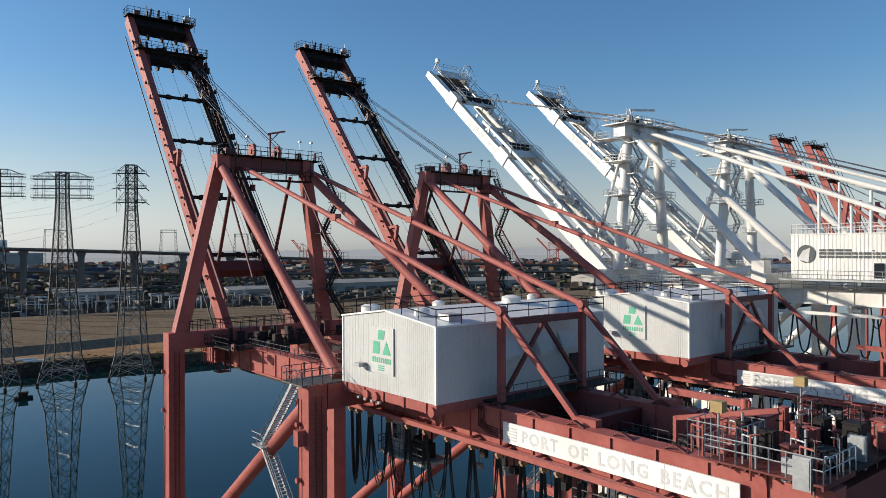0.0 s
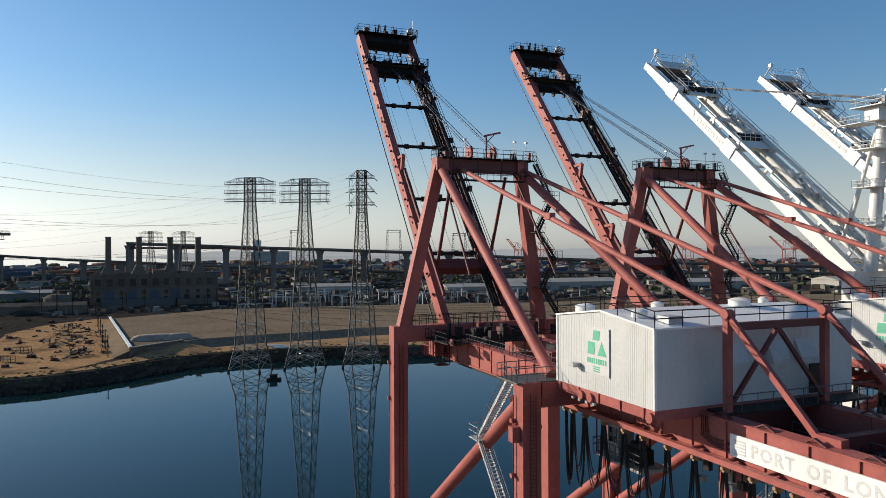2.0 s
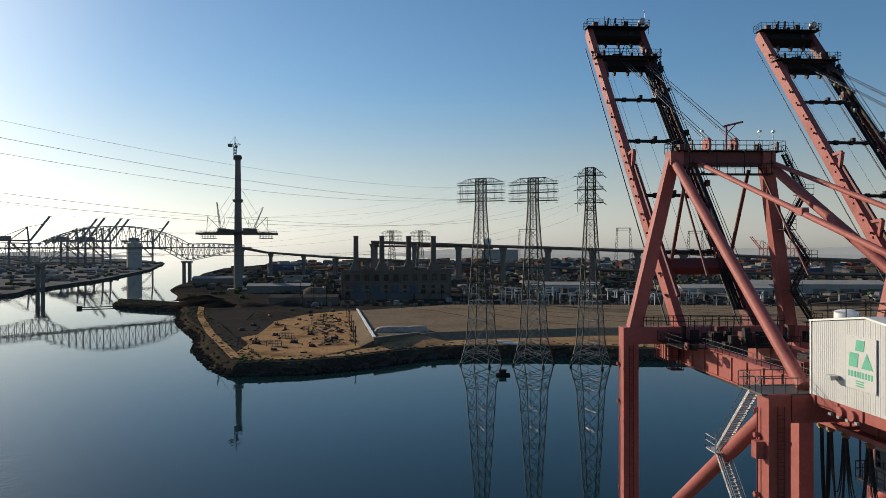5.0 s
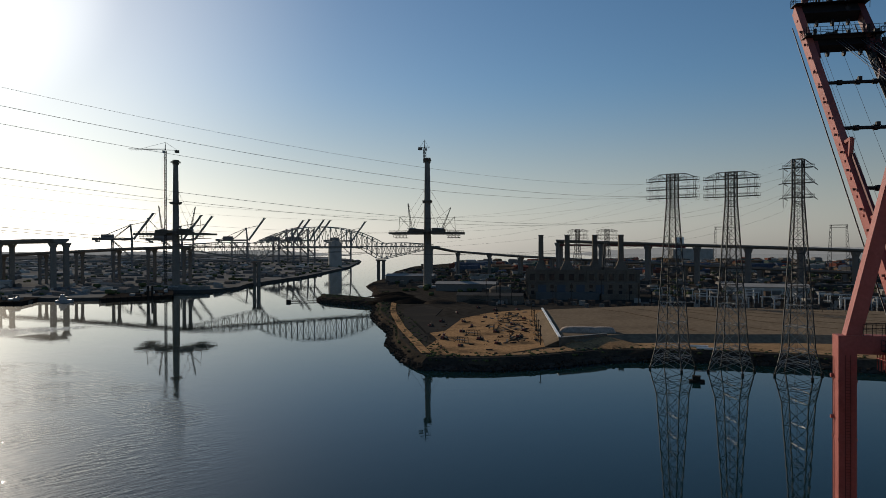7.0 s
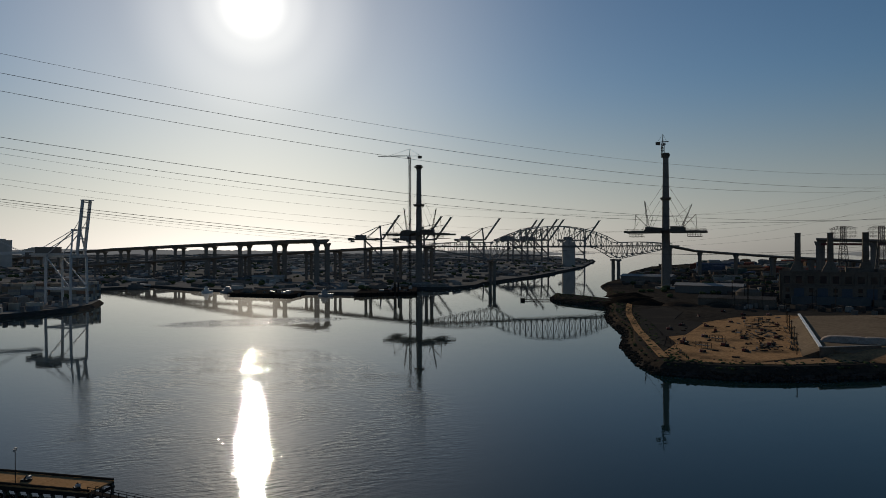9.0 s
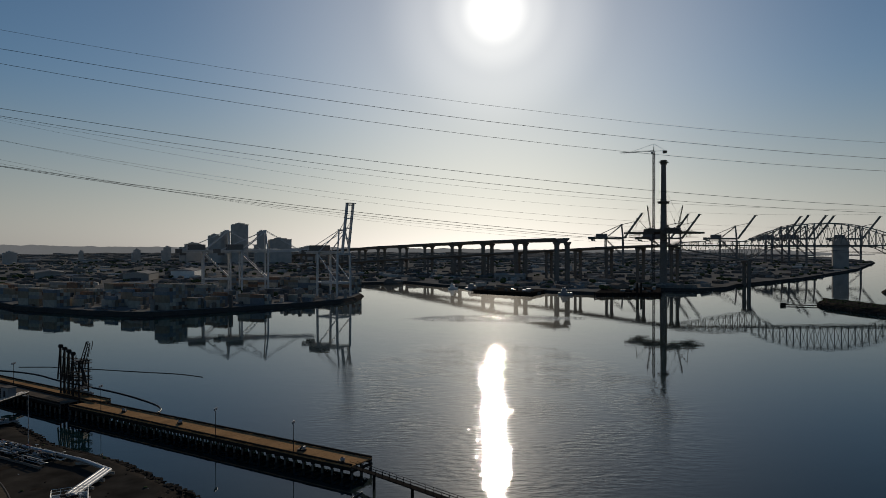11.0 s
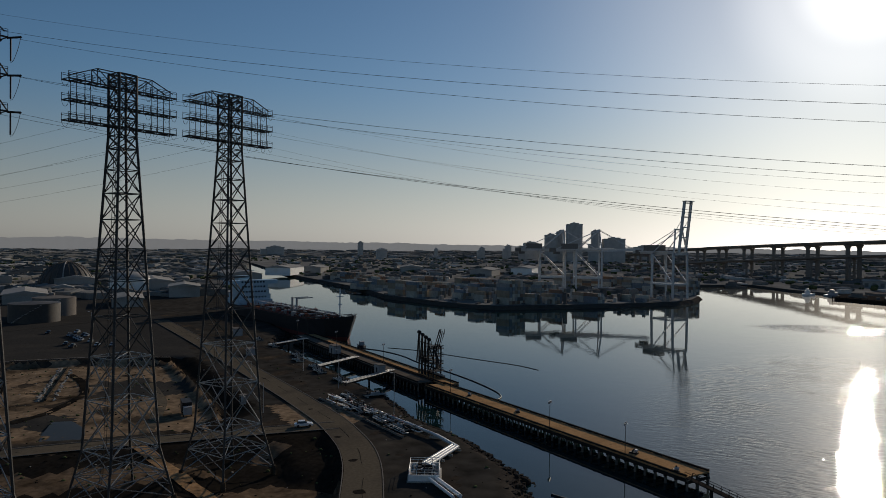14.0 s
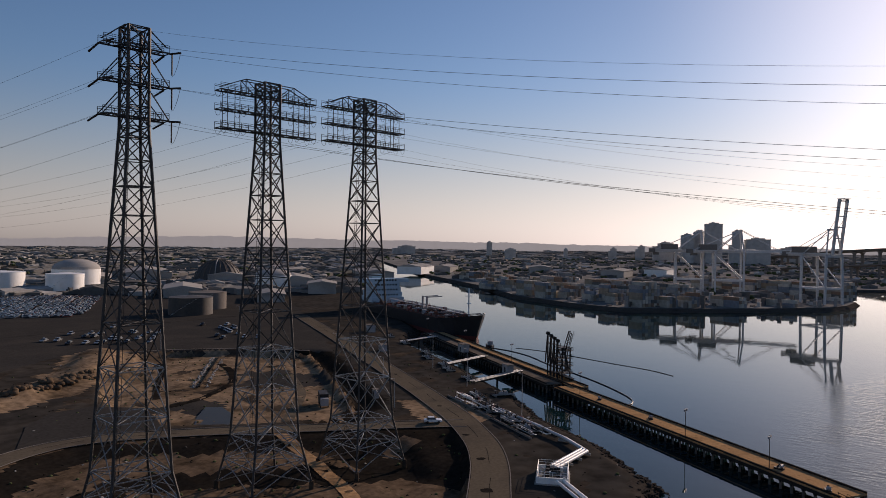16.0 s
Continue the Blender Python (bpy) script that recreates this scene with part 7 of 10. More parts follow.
viaduct("old bridge approach road past the power station", [(A0 - AD * 85).to_tuple()[:2] + (49.6,), polar(49.6, 1080, 42).to_tuple(), polar(45, 1080, 35).to_tuple(), polar(40, 1060, 30).to_tuple(), polar(35, 1030, 25.5).to_tuple(), polar(29, 1000, 21.5).to_tuple(), polar(20.4, 960, 17).to_tuple(), polar(10, 950, 16).to_tuple(), polar(-6, 980, 16).to_tuple(), polar(-20, 1050, 15).to_tuple()], 16, 2.2, 48, 5.5, "viaducts", CONCRETE_DK, 3.0)
viaduct("new elevated road on concrete columns behind the yards", [polar(41.2, 905, 56).to_tuple(), polar(36.2, 880, 53).to_tuple(), polar(32.1, 870, 50.5).to_tuple(), polar(26, 880, 47.5).to_tuple(), polar(20.4, 900, 44).to_tuple(), polar(12, 930, 37).to_tuple(), polar(2, 980, 30).to_tuple(), polar(-10, 1050, 23).to_tuple(), polar(-24, 1150, 17).to_tuple()], 14, 2.8, 55, 5.0, "viaducts", CONCRETE_DK, 3.4)
solo("steel_gantry", Geo().beam(polar(41, 898, 50), polar(33, 868, 49), 2.5, 2.5).beam(polar(37, 882, 53), polar(31.5, 862, 47), 2, 3), RED_DARK_AND_SHADED, "long rust red erection gantry beside the elevated road", "gantry")


def sts_crane(at, az, boom, size, label, group="distant quay cranes", mt=WHITE_CRANE):
    """A quay crane seen far off: az is the way its boom points; size scales a crane with its girder 40 m up."""
    c = thing("container_crane", Matrix.Translation(at) @ pose(0, 0, 0, 0, 0, 90 + az) @ Matrix.Scale(size, 4), label, "crane", group)
    for x in (0, -26):
        for y in (-9, 9):
            part("leg", Geo().beam((x, y, 0), (x, y * 0.9, 41), 1.6, 1.6), mt, c)
        part("portal_beam", Geo().beam((x, -9, 40), (x, 9, 40), 1.6, 2), mt, c)
        part("sill_beam", Geo().beam((x, -9, 13), (x, 9, 13), 1.3, 1.6), mt, c)
    for y in (-9, 9):
        part("portal_tie", Geo().beam((0, y, 13), (-26, y, 13), 1.2, 1.6), mt, c)
        part("diagonal_brace", Geo().tube((0, y, 14), (-26, y * 0.92, 40), 0.55, 8), mt, c)
    a = radians(boom)
    for y in (-4, 4):
        part("main_girder", Geo().beam((1, y, 41), (-48, y, 41), 1.2, 2.4), mt, c)
        e = Vector((2 + 46 * math.cos(a), y, 41 + 46 * math.sin(a)))
        part("boom_girder", Geo().beam((2, y, 41), e, 1.2, 2.5, (-math.sin(a), 0, math.cos(a) + 0.01)), mt, c)
        part("frame_leg", Geo().beam((0, y * 2, 41), (-2, y, 62), 1.1, 1.1), mt, c)
        part("back_strut", Geo().tube((-2, y, 61), (-26, y * 2, 41), 0.45, 8), mt, c)
        part("back_stay", Geo().tube((-2, y, 62), (-46, y, 42), 0.3, 6), mt, c)
        part("fore_stay", Geo().tube((-1, y, 62), (2 + 30 * math.cos(a), y, 42 + 30 * math.sin(a)), 0.25, 6), mt, c)
    for k in (0.1, 0.3, 0.5, 0.7, 0.97):
        part("boom_tie", Geo().beam((2 + 46 * k * math.cos(a), -4, 41 + 46 * k * math.sin(a)), (2 + 46 * k * math.cos(a), 4, 41 + 46 * k * math.sin(a)), 1.0, 1.0), mt, c)
    part("boom_platform", Geo().box(2 + 46 * math.cos(a) - 2, 2 + 46 * math.cos(a) + 3, -5, 5, 41 + 46 * math.sin(a), 41.6 + 46 * math.sin(a)), mt, c)
    part("apex_beam", Geo().beam((-2, -5, 62), (-2, 5, 62), 2, 1.6), mt, c)
    part("machinery_house", Geo().box(-40, -24, -6, 6, 42.5, 48), CONCRETE_DK if mt is CRANE_GREY else mt, c)
    part("trolley_gear", Geo().box(-52, -46, -5, 5, 39.4, 43.5).box(-48, -42, -3, 3, 37, 39.4), CONCRETE_DK if mt is CRANE_GREY else mt, c)
    part("girder_walkway", Geo().box(-46, 1, -6.4, -5.2, 41.4, 42.6), mt, c)
    return c


for az, d in ((72.7, 1752), (69.3, 1838), (68.5, 1870), (64.6, 1981), (61.6, 2106), (61.1, 2029), (60.0, 2073), (59.5, 2104), (56.7, 2205)):
    sts_crane(polar(az + math.degrees(44 / d), d, 3), az - 94, 55, 1.57, "distant quay crane with raised boom beyond the arch bridge", mt=DISTANT_CRANE)
sts_crane(polar(96.4, 640, 3), -38, 82, 0.96, "pale grey quay crane with its boom raised almost upright", "cranes on the far quay", CRANE_GREY)
sts_crane(polar(102.4, 735, 3), 22, 2, 0.98, "pale grey quay crane on the container quay", "cranes on the far quay", CRANE_GREY)
sts_crane(polar(105.2, 745, 3), 22, 2, 0.98, "pale grey quay crane on the container quay", "cranes on the far quay", CRANE_GREY)
# ---- the peninsula opposite: fill, walls, yard and power station ----
FIELD_PTS = [(-310, 342), (-207, 239), (-203, 262), (-200, 274), (-188, 290), (-168, 309), (-148, 333), (-128, 348), (-20, 432), (110, 540), (290, 690), (220, 740), (-60, 545), (-180, 483), (-288, 413)]
g = Geo()
top, low = ccw(FIELD_PTS), inset(FIELD_PTS, -8)
n = len(top)
g.poly([(x, y, 7.4) for x, y in top], [list(range(n))])
for i in range(n):
    j = (i + 1) % n
    g.poly([(*low[i], 3.95), (*low[j], 3.95), (*top[j], 7.4), (*top[i], 7.4)], [(0, 1, 2, 3)])
solo("sandy_fill", g, FIELD, "wide flat graded field of brown sandy fill", "field", kind="structure")
STRIP = [(-206, 232), (-201, 262), (-196, 276), (-184, 292), (-164, 311), (-144, 335), (-126, 350), (-20, 436), (110, 545), (300, 705), (420, 700), (110, 452), (-46, 340), (-104, 304), (-122, 300), (-150, 285), (-174, 268), (-193, 246), (-199, 212), (-206, 200)]
solo("shore_path", Geo().prism(ccw(STRIP), 3.8, 4.25), SAND, "pale tan dirt strip along the shore", "ground", kind="structure")
YARD = [(-212, 236), (-312, 338), (-330, 372), (-344, 361), (-345, 327), (-326, 280), (-351, 280), (-318, 250), (-286, 227), (-262, 213), (-244, 192), (-224, 181), (-206, 198)]
solo("dirt_yard", Geo().prism(ccw(YARD), 3.8, 4.12), DIRT, "bare brown dirt yard on the peninsula", "ground", kind="structure")
solo("coal_yard", Geo().prism(ccw([(-412, 304), (-421, 332), (-385, 318), (-349, 282), (-326, 284), (-286, 238), (-283, 224), (-258, 203), (-269, 206), (-323, 238)]), 3.8, 4.2), ASPHALT, "dark grey yard of fine spread stone", "ground", kind="structure")
g = Geo()
pts = [(-230, 181), (-249, 192), (-273, 206), (-311, 228), (-350, 253), (-380, 272), (-406, 290), (-450, 322), (-495, 356)]
for a, b in zip(pts, pts[1:]):
    g.beam((*a, 4.24), (*b, 4.24), 4, 0.1)
solo("dirt_track", g, DIRT, "pale dirt track along the peninsula's edge", "track", kind="structure")
# retaining wall with its pale coping
c = thing("retaining_wall", Matrix.Identity(4), "long concrete retaining wall with a pale coping", "wall", kind="structure")
part("wall_panel", Geo().beam((-312, 341, 6.0), (-207, 237.5, 6.0), 0.8, 4.4), BROWN_SHADED, c)
part("wall_panel", Geo().beam((-206.6, 237.2, 6.0), (-202, 264, 6.0), 0.8, 4.4), BROWN_SHADED, c)
part("coping", Geo().beam((-312, 341, 8.4), (-207, 237.5, 8.4), 1.3, 0.4), WHITE, c)
part("coping", Geo().beam((-206.6, 237.2, 8.3), (-202, 264, 8.3), 1.0, 0.25), CONCRETE, c)
# earth ramp and covered heap at the wall's corner
g = Geo().poly([(-203, 232, 4.1), (-186, 250, 4.1), (-184, 268, 4.1), (-201.5, 263, 7.2), (-205.5, 241, 5.6)], [(0, 1, 4), (1, 2, 3, 4)])
solo("earth_ramp", g, DIRT, "sloping bank of tan earth beside the wall", "earth bank", kind="structure")
for k, (x, y, sx, sy, rz) in enumerate(((-219, 266, 10, 4.2, 42), (-211, 273, 6, 3.6, 42))):
    g = Geo()
    rows = []
    for i in range(13):
        for j in range(9):
            u, v = i / 6 - 1, j / 4 - 1
            h = (max(0, 1 - u ** 4) * max(0, 1 - v ** 4)) ** 0.5
            rows.append((u * sx, v * sy, h * (2.6 + 0.3 * noise.noise(Vector((i, j, k))))))
    g.poly(rows, [(i * 9 + j, (i + 1) * 9 + j, (i + 1) * 9 + j + 1, i * 9 + j + 1) for i in range(12) for j in range(8)], True)
    solo("tarpaulin_mound", g, TARP, "low heap under a pale weighted tarpaulin", "heap", "covered heaps", m=Matrix.Translation((x, y, 7.35)) @ pose(0, 0, 0, 0, 0, rz))
for x, y, rz in ((-222, 262, 40), (-160, 277, 30), (-166, 281, 30)):
    solo("concrete_pipe", Geo().tube((-4, 0, 0.5), (4, 0, 0.5), 0.5, 12), WHITE, "pale concrete pipe lying on the ground", "pipe", "concrete pipes", m=Matrix.Translation((x, y, 7.4 if x < -200 else 4.2)) @ pose(0, 0, 0, 0, 0, rz))

# power station
ps = thing("power_station", Matrix.Translation((-418, 437, 4)) @ pose(0, 0, 0, 0, 0, math.degrees(math.atan2(66, 68))), "old dark concrete power station with four tall chimneys", "power station")
part("main_hall", Geo().box(0, 95, 4, 34, 0, 23.5).box(2, 93, 0, 4, 0, 14), BROWN_SHADED, ps)
part("parapet", Geo().box(-0.4, 95.4, 3.6, 4.3, 23.5, 24.6).box(-0.4, 95.4, 33.7, 34.4, 23.5, 24.6), BROWN_SHADED, ps)
for k in range(12):
    part("wall_pier", Geo().box(1 + k * 8.3, 2.4 + k * 8.3, 3.2, 4, 14, 23.4), BROWN_SHADED, ps)
for x in (10, 26, 42, 58):
    part("blue_shutter", Geo().box(x, x + 7, -0.25, 0, 3, 12), mat("pale_blue_shutter", (0.085, 0.10, 0.12), 0.8) if x == 10 else bpy.data.materials["pale_blue_shutter"], ps)
for x in (13.0, 35.5, 59.0, 81.0):
    ch = part("chimney", Geo().beam((x, 16, 23.5), (x, 16, 32), 12, 10, (0, 1, 0), 4.6, 4.6).beam((x, 16, 32), (x, 16, 54), 4.4, 4.4, (0, 1, 0), 4.0, 4.0), BROWN_SHADED, ps)
    part("chimney_rim", Geo().box(x - 2.2, x + 2.2, 13.8, 18.2, 53.2, 54.3), BROWN_SHADED, ch)
part("roof_house", Geo().box(46, 58, 12, 26, 23.5, 27.5).box(66, 74, 8, 20, 23.5, 26.5), BROWN_SHADED, ps)
part("turbine_annex", Geo().box(8, 60, -9, -0.3, 0, 6), mat("pale_blue_cladding", (0.11, 0.115, 0.115), 0.8, vary=0.1, scale=0.2, grain=2), ps)
part("turbine_annex", Geo().box(62, 90, -7, -0.3, 0, 4.5), BROWN_SHADED, ps)
# black panel added for the dark inside of a doorway
part("dark_doorway_panel", Geo().box(68, 72, -0.2, 0.0, 3, 8), BLACK, ps)
rng = random.Random(23)
for k in range(11):
    for z in (4, 9):
        part("window", Geo().box(4.2 + k * 8.1, 7.0 + k * 8.1, -0.12, 0.02, z, z + 3), GLASS, ps)
    part("high_window", Geo().box(3.2 + k * 8.3, 7.4 + k * 8.3, 3.82, 3.98, 15.5, 21), GLASS, ps)
for k in range(26):
    x, y = rng.uniform(2, 92), rng.uniform(6, 32)
    w, h = rng.uniform(0.6, 2.6), rng.uniform(0.8, 3.4)
    part("roof_unit", Geo().box(x - w, x + w, y - w * 0.6, y + w * 0.6, 23.5, 23.5 + h), BROWN_SHADED, ps)
for k in range(9):
    part("roof_pipe", Geo().tube((6 + k * 10, 12, 23.4), (6 + k * 10, 12, 28 + (k % 3) * 3), 0.35, 8), BROWN_SHADED, ps)
t = thing("storage_tank", Matrix.Translation(polar(45.8, 575, 4)), "domed dull grey storage tank by the power station", "tank")
part("tank_shell", Geo().tube((0, 0, 0), (0, 0, 10), 9, 28), BROWN_SHADED, t)
part("tank_dome", Geo().tube((0, 0, 10), (0, 0, 12.2), 9, 28, 6).tube((0, 0, 12.2), (0, 0, 13), 6, 28, 1), BROWN_SHADED, t)
solo("long_shed", Geo().box(-26, 26, -6, 6, 0, 6).poly([(-26.5, -6.5, 6), (26.5, -6.5, 6), (26.5, 0, 8), (-26.5, 0, 8), (26.5, 6.5, 6), (-26.5, 6.5, 6)], [(0, 1, 2, 3), (3, 2, 4, 5)]), BROWN_SHADED,
     "low grey industrial shed with a shallow roof", "shed", "sheds", m=Matrix.Translation(polar(46.6, 560, 4)) @ pose(0, 0, 0, 0, 0, 38))
# switchyard poles and gantries
rng = random.Random(21)
pole_g = Geo().tube((0, 0, 0), (0, 0, 15), 0.22, 6)
pole_me = mesh_of("utility_pole", pole_g, PILE)
for k in range(34):
    az, d = rng.uniform(18, 47), rng.uniform(520, 570)
    ob = new("utility_pole", pole_me)
    ob.matrix_basis = Matrix.Translation(polar(az, d, 4)) @ Matrix.Diagonal((1, 1, rng.uniform(0.5, 1.3), 1))
    tagged(ob, "slim dark wooden utility pole in the switchyard", "pole", "utility poles")
gan = thing("switch_gantry", Matrix.Translation(polar(33, 535, 4)), "grey steel switchyard gantry with a cross beam", "gantry", "switchyard gantries")
for x in (-4, 4):
    part("post", Geo().beam((x, 0, 0), (x, 0, 9), 0.6, 0.6), GALV, gan)
part("beam", Geo().beam((-5, 0, 9), (5, 0, 9), 0.7, 0.7), GALV, gan)
for k in range(44):
    copy_thing(gan, Matrix.Translation(polar(rng.uniform(10, 34), rng.uniform(525, 640), 4)) @ pose(0, 0, 0, 0, 0, rng.uniform(10, 50)))
sw = Geo()
for k in range(380):
    p = polar(rng.uniform(8, 47), rng.uniform(522, 640), 4)
    w, d2, h = rng.uniform(0.5, 2.4), rng.uniform(0.5, 2.4), rng.uniform(1.2, 4)
    if not inside(p.x, p.y, FIELD_PTS) and not (-425 < p.x < -330 and 430 < p.y < 540):
        sw.box(p.x - w, p.x + w, p.y - d2, p.y + d2, 4, 4 + h)
solo("switchyard_equipment", sw, YARD_SHEDS, "crowded grey switchyard boxes and sheds", "equipment", kind="stuff")

# machines standing about the dirt yard
def pump_unit(m):
    c = thing("drill_machine", m, "dark idle machine standing in the dirt yard", "machine", "yard machines")
    part("skid", Geo().box(-3, 3, -1.3, 1.3, 0.1, 0.6), BLACK, c)
    part("engine", Geo().box(-2.6, 0, -1.0, 1.0, 0.6, 2.3), RED_DARK_AND_SHADED, c)
    part("tank", Geo().tube((0.5, 0, 1.4), (2.8, 0, 1.4), 0.8, 12), PYLON, c)
    part("mast", Geo().beam((-0.5, 0, 0.6), (1.0, 0, 4.2), 0.3, 0.3).tube((-2, 0.5, 2.3), (-2, 0.5, 3.2), 0.12, 8), BLACK, c)
    return c


pm = pump_unit(Matrix.Translation((-258, 214, 4.12)) @ Matrix.Scale(0.75, 4))
spots = [(-246, 226, 20), (-275, 240, 70), (-262, 252, 15), (-292, 262, 130), (-282, 284, 40), (-310, 272, 10), (-322, 300, 60), (-300, 312, 95), (-335, 322, 30), (-356, 306, 160),
         (-352, 338, 20), (-258, 268, 100), (-240, 246, 50), (-268, 222, 140), (-306, 244, 80), (-230, 222, 10), (-236, 205, 60), (-345, 352, 75), (-374, 342, 15), (-318, 262, 20)]
for x, y, rz in spots:
    copy_thing(pm, Matrix.Translation((x, y, 4.12)) @ pose(0, 0, 0, 0, 0, rz) @ Matrix.Scale(0.6 + 0.01 * (rz % 30), 4))
rng = random.Random(8)
g = Geo()
for k in range(210):
    u, w = rng.random(), rng.gauss(0, 1)
    x, y = -225 - 95 * u + rng.gauss(0, 4), 235 + 95 * u + rng.gauss(0, 6) - 9
    if k % 3 == 0:
        x, y = rng.uniform(-400, -215), rng.uniform(190, 350)
        if not inside(x, y, YARD):
            continue
    if inside(x, y, FIELD_PTS) or not inside(x, y, YARD):
        continue
    s = rng.uniform(0.3, 1.6)
    a = rng.uniform(0, 3.14)
    g.beam((x, y, 4.25), (x + math.cos(a) * s * 2, y + math.sin(a) * s * 2, 4.25 + rng.uniform(0, 0.5)), s * 0.45, s * 0.4)
solo("scrap_heap", g, SCRAP, "scattered scrap, timber and pipes across the dirt yard", "scrap", kind="stuff")
for k in range(6):
    u = k / 5
    x, y = -216 - 92 * u, 243 + 92 * u - 8
    solo("timber_pole", Geo().tube((0, 0, 0), (0, 0, 9), 0.18, 8).beam((-1, 0, 8.4), (1, 0, 8.4), 0.15, 0.2), PILE, "weathered timber pole at the yard's edge", "pole", "timber poles", m=Matrix.Translation((x, y, 4.1)))
# scrub on the shore strip
g = Geo()
for k in range(110):
    x = rng.uniform(-205, 120)
    y = 252 + (x + 190) * 0.66 + rng.uniform(-16, 10)
    if inside(x, y, STRIP):
        g.ball((x, y, 4.3), rng.uniform(0.3, 0.9), 4, 0.7)
solo("scrub", g, SHRUB, "low dry scrub along the shore strip", "scrub", kind="stuff")

# dark tussocks, mounds and stones round the peninsula's edge
rng = random.Random(27)
g, g2 = Geo(), Geo()
EDGE = PENINSULA[4:27]
for p0, p1 in zip(EDGE, EDGE[1:]):
    a, b = Vector((*p0, 0)), Vector((*p1, 0))
    d = b - a
    nrm = Vector((d.y, -d.x, 0)).normalized()
    for _ in range(int(d.length * 1.7)):
        p = a + d * rng.random() + nrm * (5 + 15 * rng.random() ** 1.6)
        if inside(p.x, p.y, FIELD_PTS) or not inside(p.x, p.y, inset(PENINSULA, 4)):
            continue
        r = rng.uniform(0.25, 0.9)
        z = 4.1 if inside(p.x, p.y, inset(PENINSULA, 8)) else 3.2
        (g if rng.random() < 0.7 else g2).ball((p.x, p.y, z), r, 4, 0.7)
solo("scrub", g, SHRUB, "dark low scrub along the peninsula's edge", "scrub", kind="stuff")
solo("loose_stones", g2, ROCK, "loose dark stones along the peninsula's edge", "stones", kind="stuff")
for x, y, r, h in ((-468, 340, 15, 4.5), (-490, 352, 12, 4.0), (-446, 336, 11, 3.2), (-520, 372, 14, 3.6), (-428, 352, 12, 2.8), (-410, 372, 10, 3.0)):
    rows = []
    for i in range(15):
        for j in range(15):
            u, v = i / 7 - 1, j / 7 - 1
            q = max(0.0, 1 - (u * u + v * v)) ** 1.3
            rows.append((u * r * 1.5, v * r, q * h * (1 + 0.5 * noise.noise(Vector((x + u * 3, y + v * 3, 1)))) - 0.05))
    solo("earth_mound", Geo().poly(rows, [(i * 15 + j, (i + 1) * 15 + j, (i + 1) * 15 + j + 1, i * 15 + j + 1) for i in range(14) for j in range(14)], True), SOIL_AND_SHADE if h > 3.1 else DIRT_DK,
         "dark rounded heap of earth near the shore", "earth heap", "earth heaps", m=Matrix.Translation((x, y, 4.0)) @ pose(0, 0, 0, 0, 0, 40))

rng = random.Random(33)
for k in range(9):
    a, b = Vector((-290 + 12 * k, 372 + 14 * k, 7.44)), Vector((-150 + 40 * k, 300 + 30 * k, 7.44))
    pts = [a.lerp(b, i / 12) + Vector((rng.uniform(-2, 2), rng.uniform(-2, 2) + 6 * math.sin(i * 0.5 + k), 0)) for i in range(13)]
    pts = [p for p in pts if inside(p.x, p.y, inset(FIELD_PTS, 5))]
    if len(pts) > 4:
        g = Geo()
        for p, q in zip(pts, pts[1:]):
            g.beam(p, q, 1.6, 0.06)
        solo("wheel_track", g, TERRACE, "dark wheel track across the sandy fill", "track", "wheel tracks", "structure")

post_me = mesh_of("fence_post", Geo().tube((0, 0, 0), (0, 0, 1.6), 0.09, 6), PILE)
rng = random.Random(37)
for k in range(46):
    p = Vector((-300, 392, 7.4)).lerp(Vector((-60, 538, 7.4)), k / 45)
    ob = new("fence_post", post_me)
    ob.matrix_basis = Matrix.Translation(p + Vector((0, 0, -0.05)))
    tagged(ob, "short dark post along the edge of the fill", "post", "fence posts")
for k in range(30):
    p = Vector((-222, 186, 4.0)).lerp(Vector((-330, 250, 4.0)), k / 29)
    ob = new("fence_post", post_me)
    ob.matrix_basis = Matrix.Translation(p)
    tagged(ob, "short dark post along the dirt yard", "post", "fence posts")
frame_g = Geo()
for x in (-4, 0, 4):
    for y in (-1.6, 1.6):
        frame_g.beam((x, y, 0), (x, y, 3.0), 0.2, 0.2)
frame_g.beam((-4, -1.6, 3), (4, -1.6, 3), 0.2, 0.2).beam((-4, 1.6, 3), (4, 1.6, 3), 0.2, 0.2).beam((-4, -1.6, 1.5), (4, -1.6, 1.5), 0.15, 0.15).beam((-4, -1.6, 0), (0, -1.6, 3), 0.15, 0.15).box(-4, 4, -1.6, 1.6, 1.4, 1.5)
frame_me = mesh_of("steel_rack", frame_g, BLACK)
for x, y, rz in ((-262, 236, 20), (-276, 262, 130), (-296, 290, 60), (-246, 214, 10), (-318, 318, 95)):
    ob = new("steel_rack", frame_me)
    ob.matrix_basis = Matrix.Translation((x, y, 4.1)) @ pose(0, 0, 0, 0, 0, rz) @ Matrix.Scale(0.8, 4)
    tagged(ob, "dark open steel rack standing in the dirt yard", "rack", "steel racks")
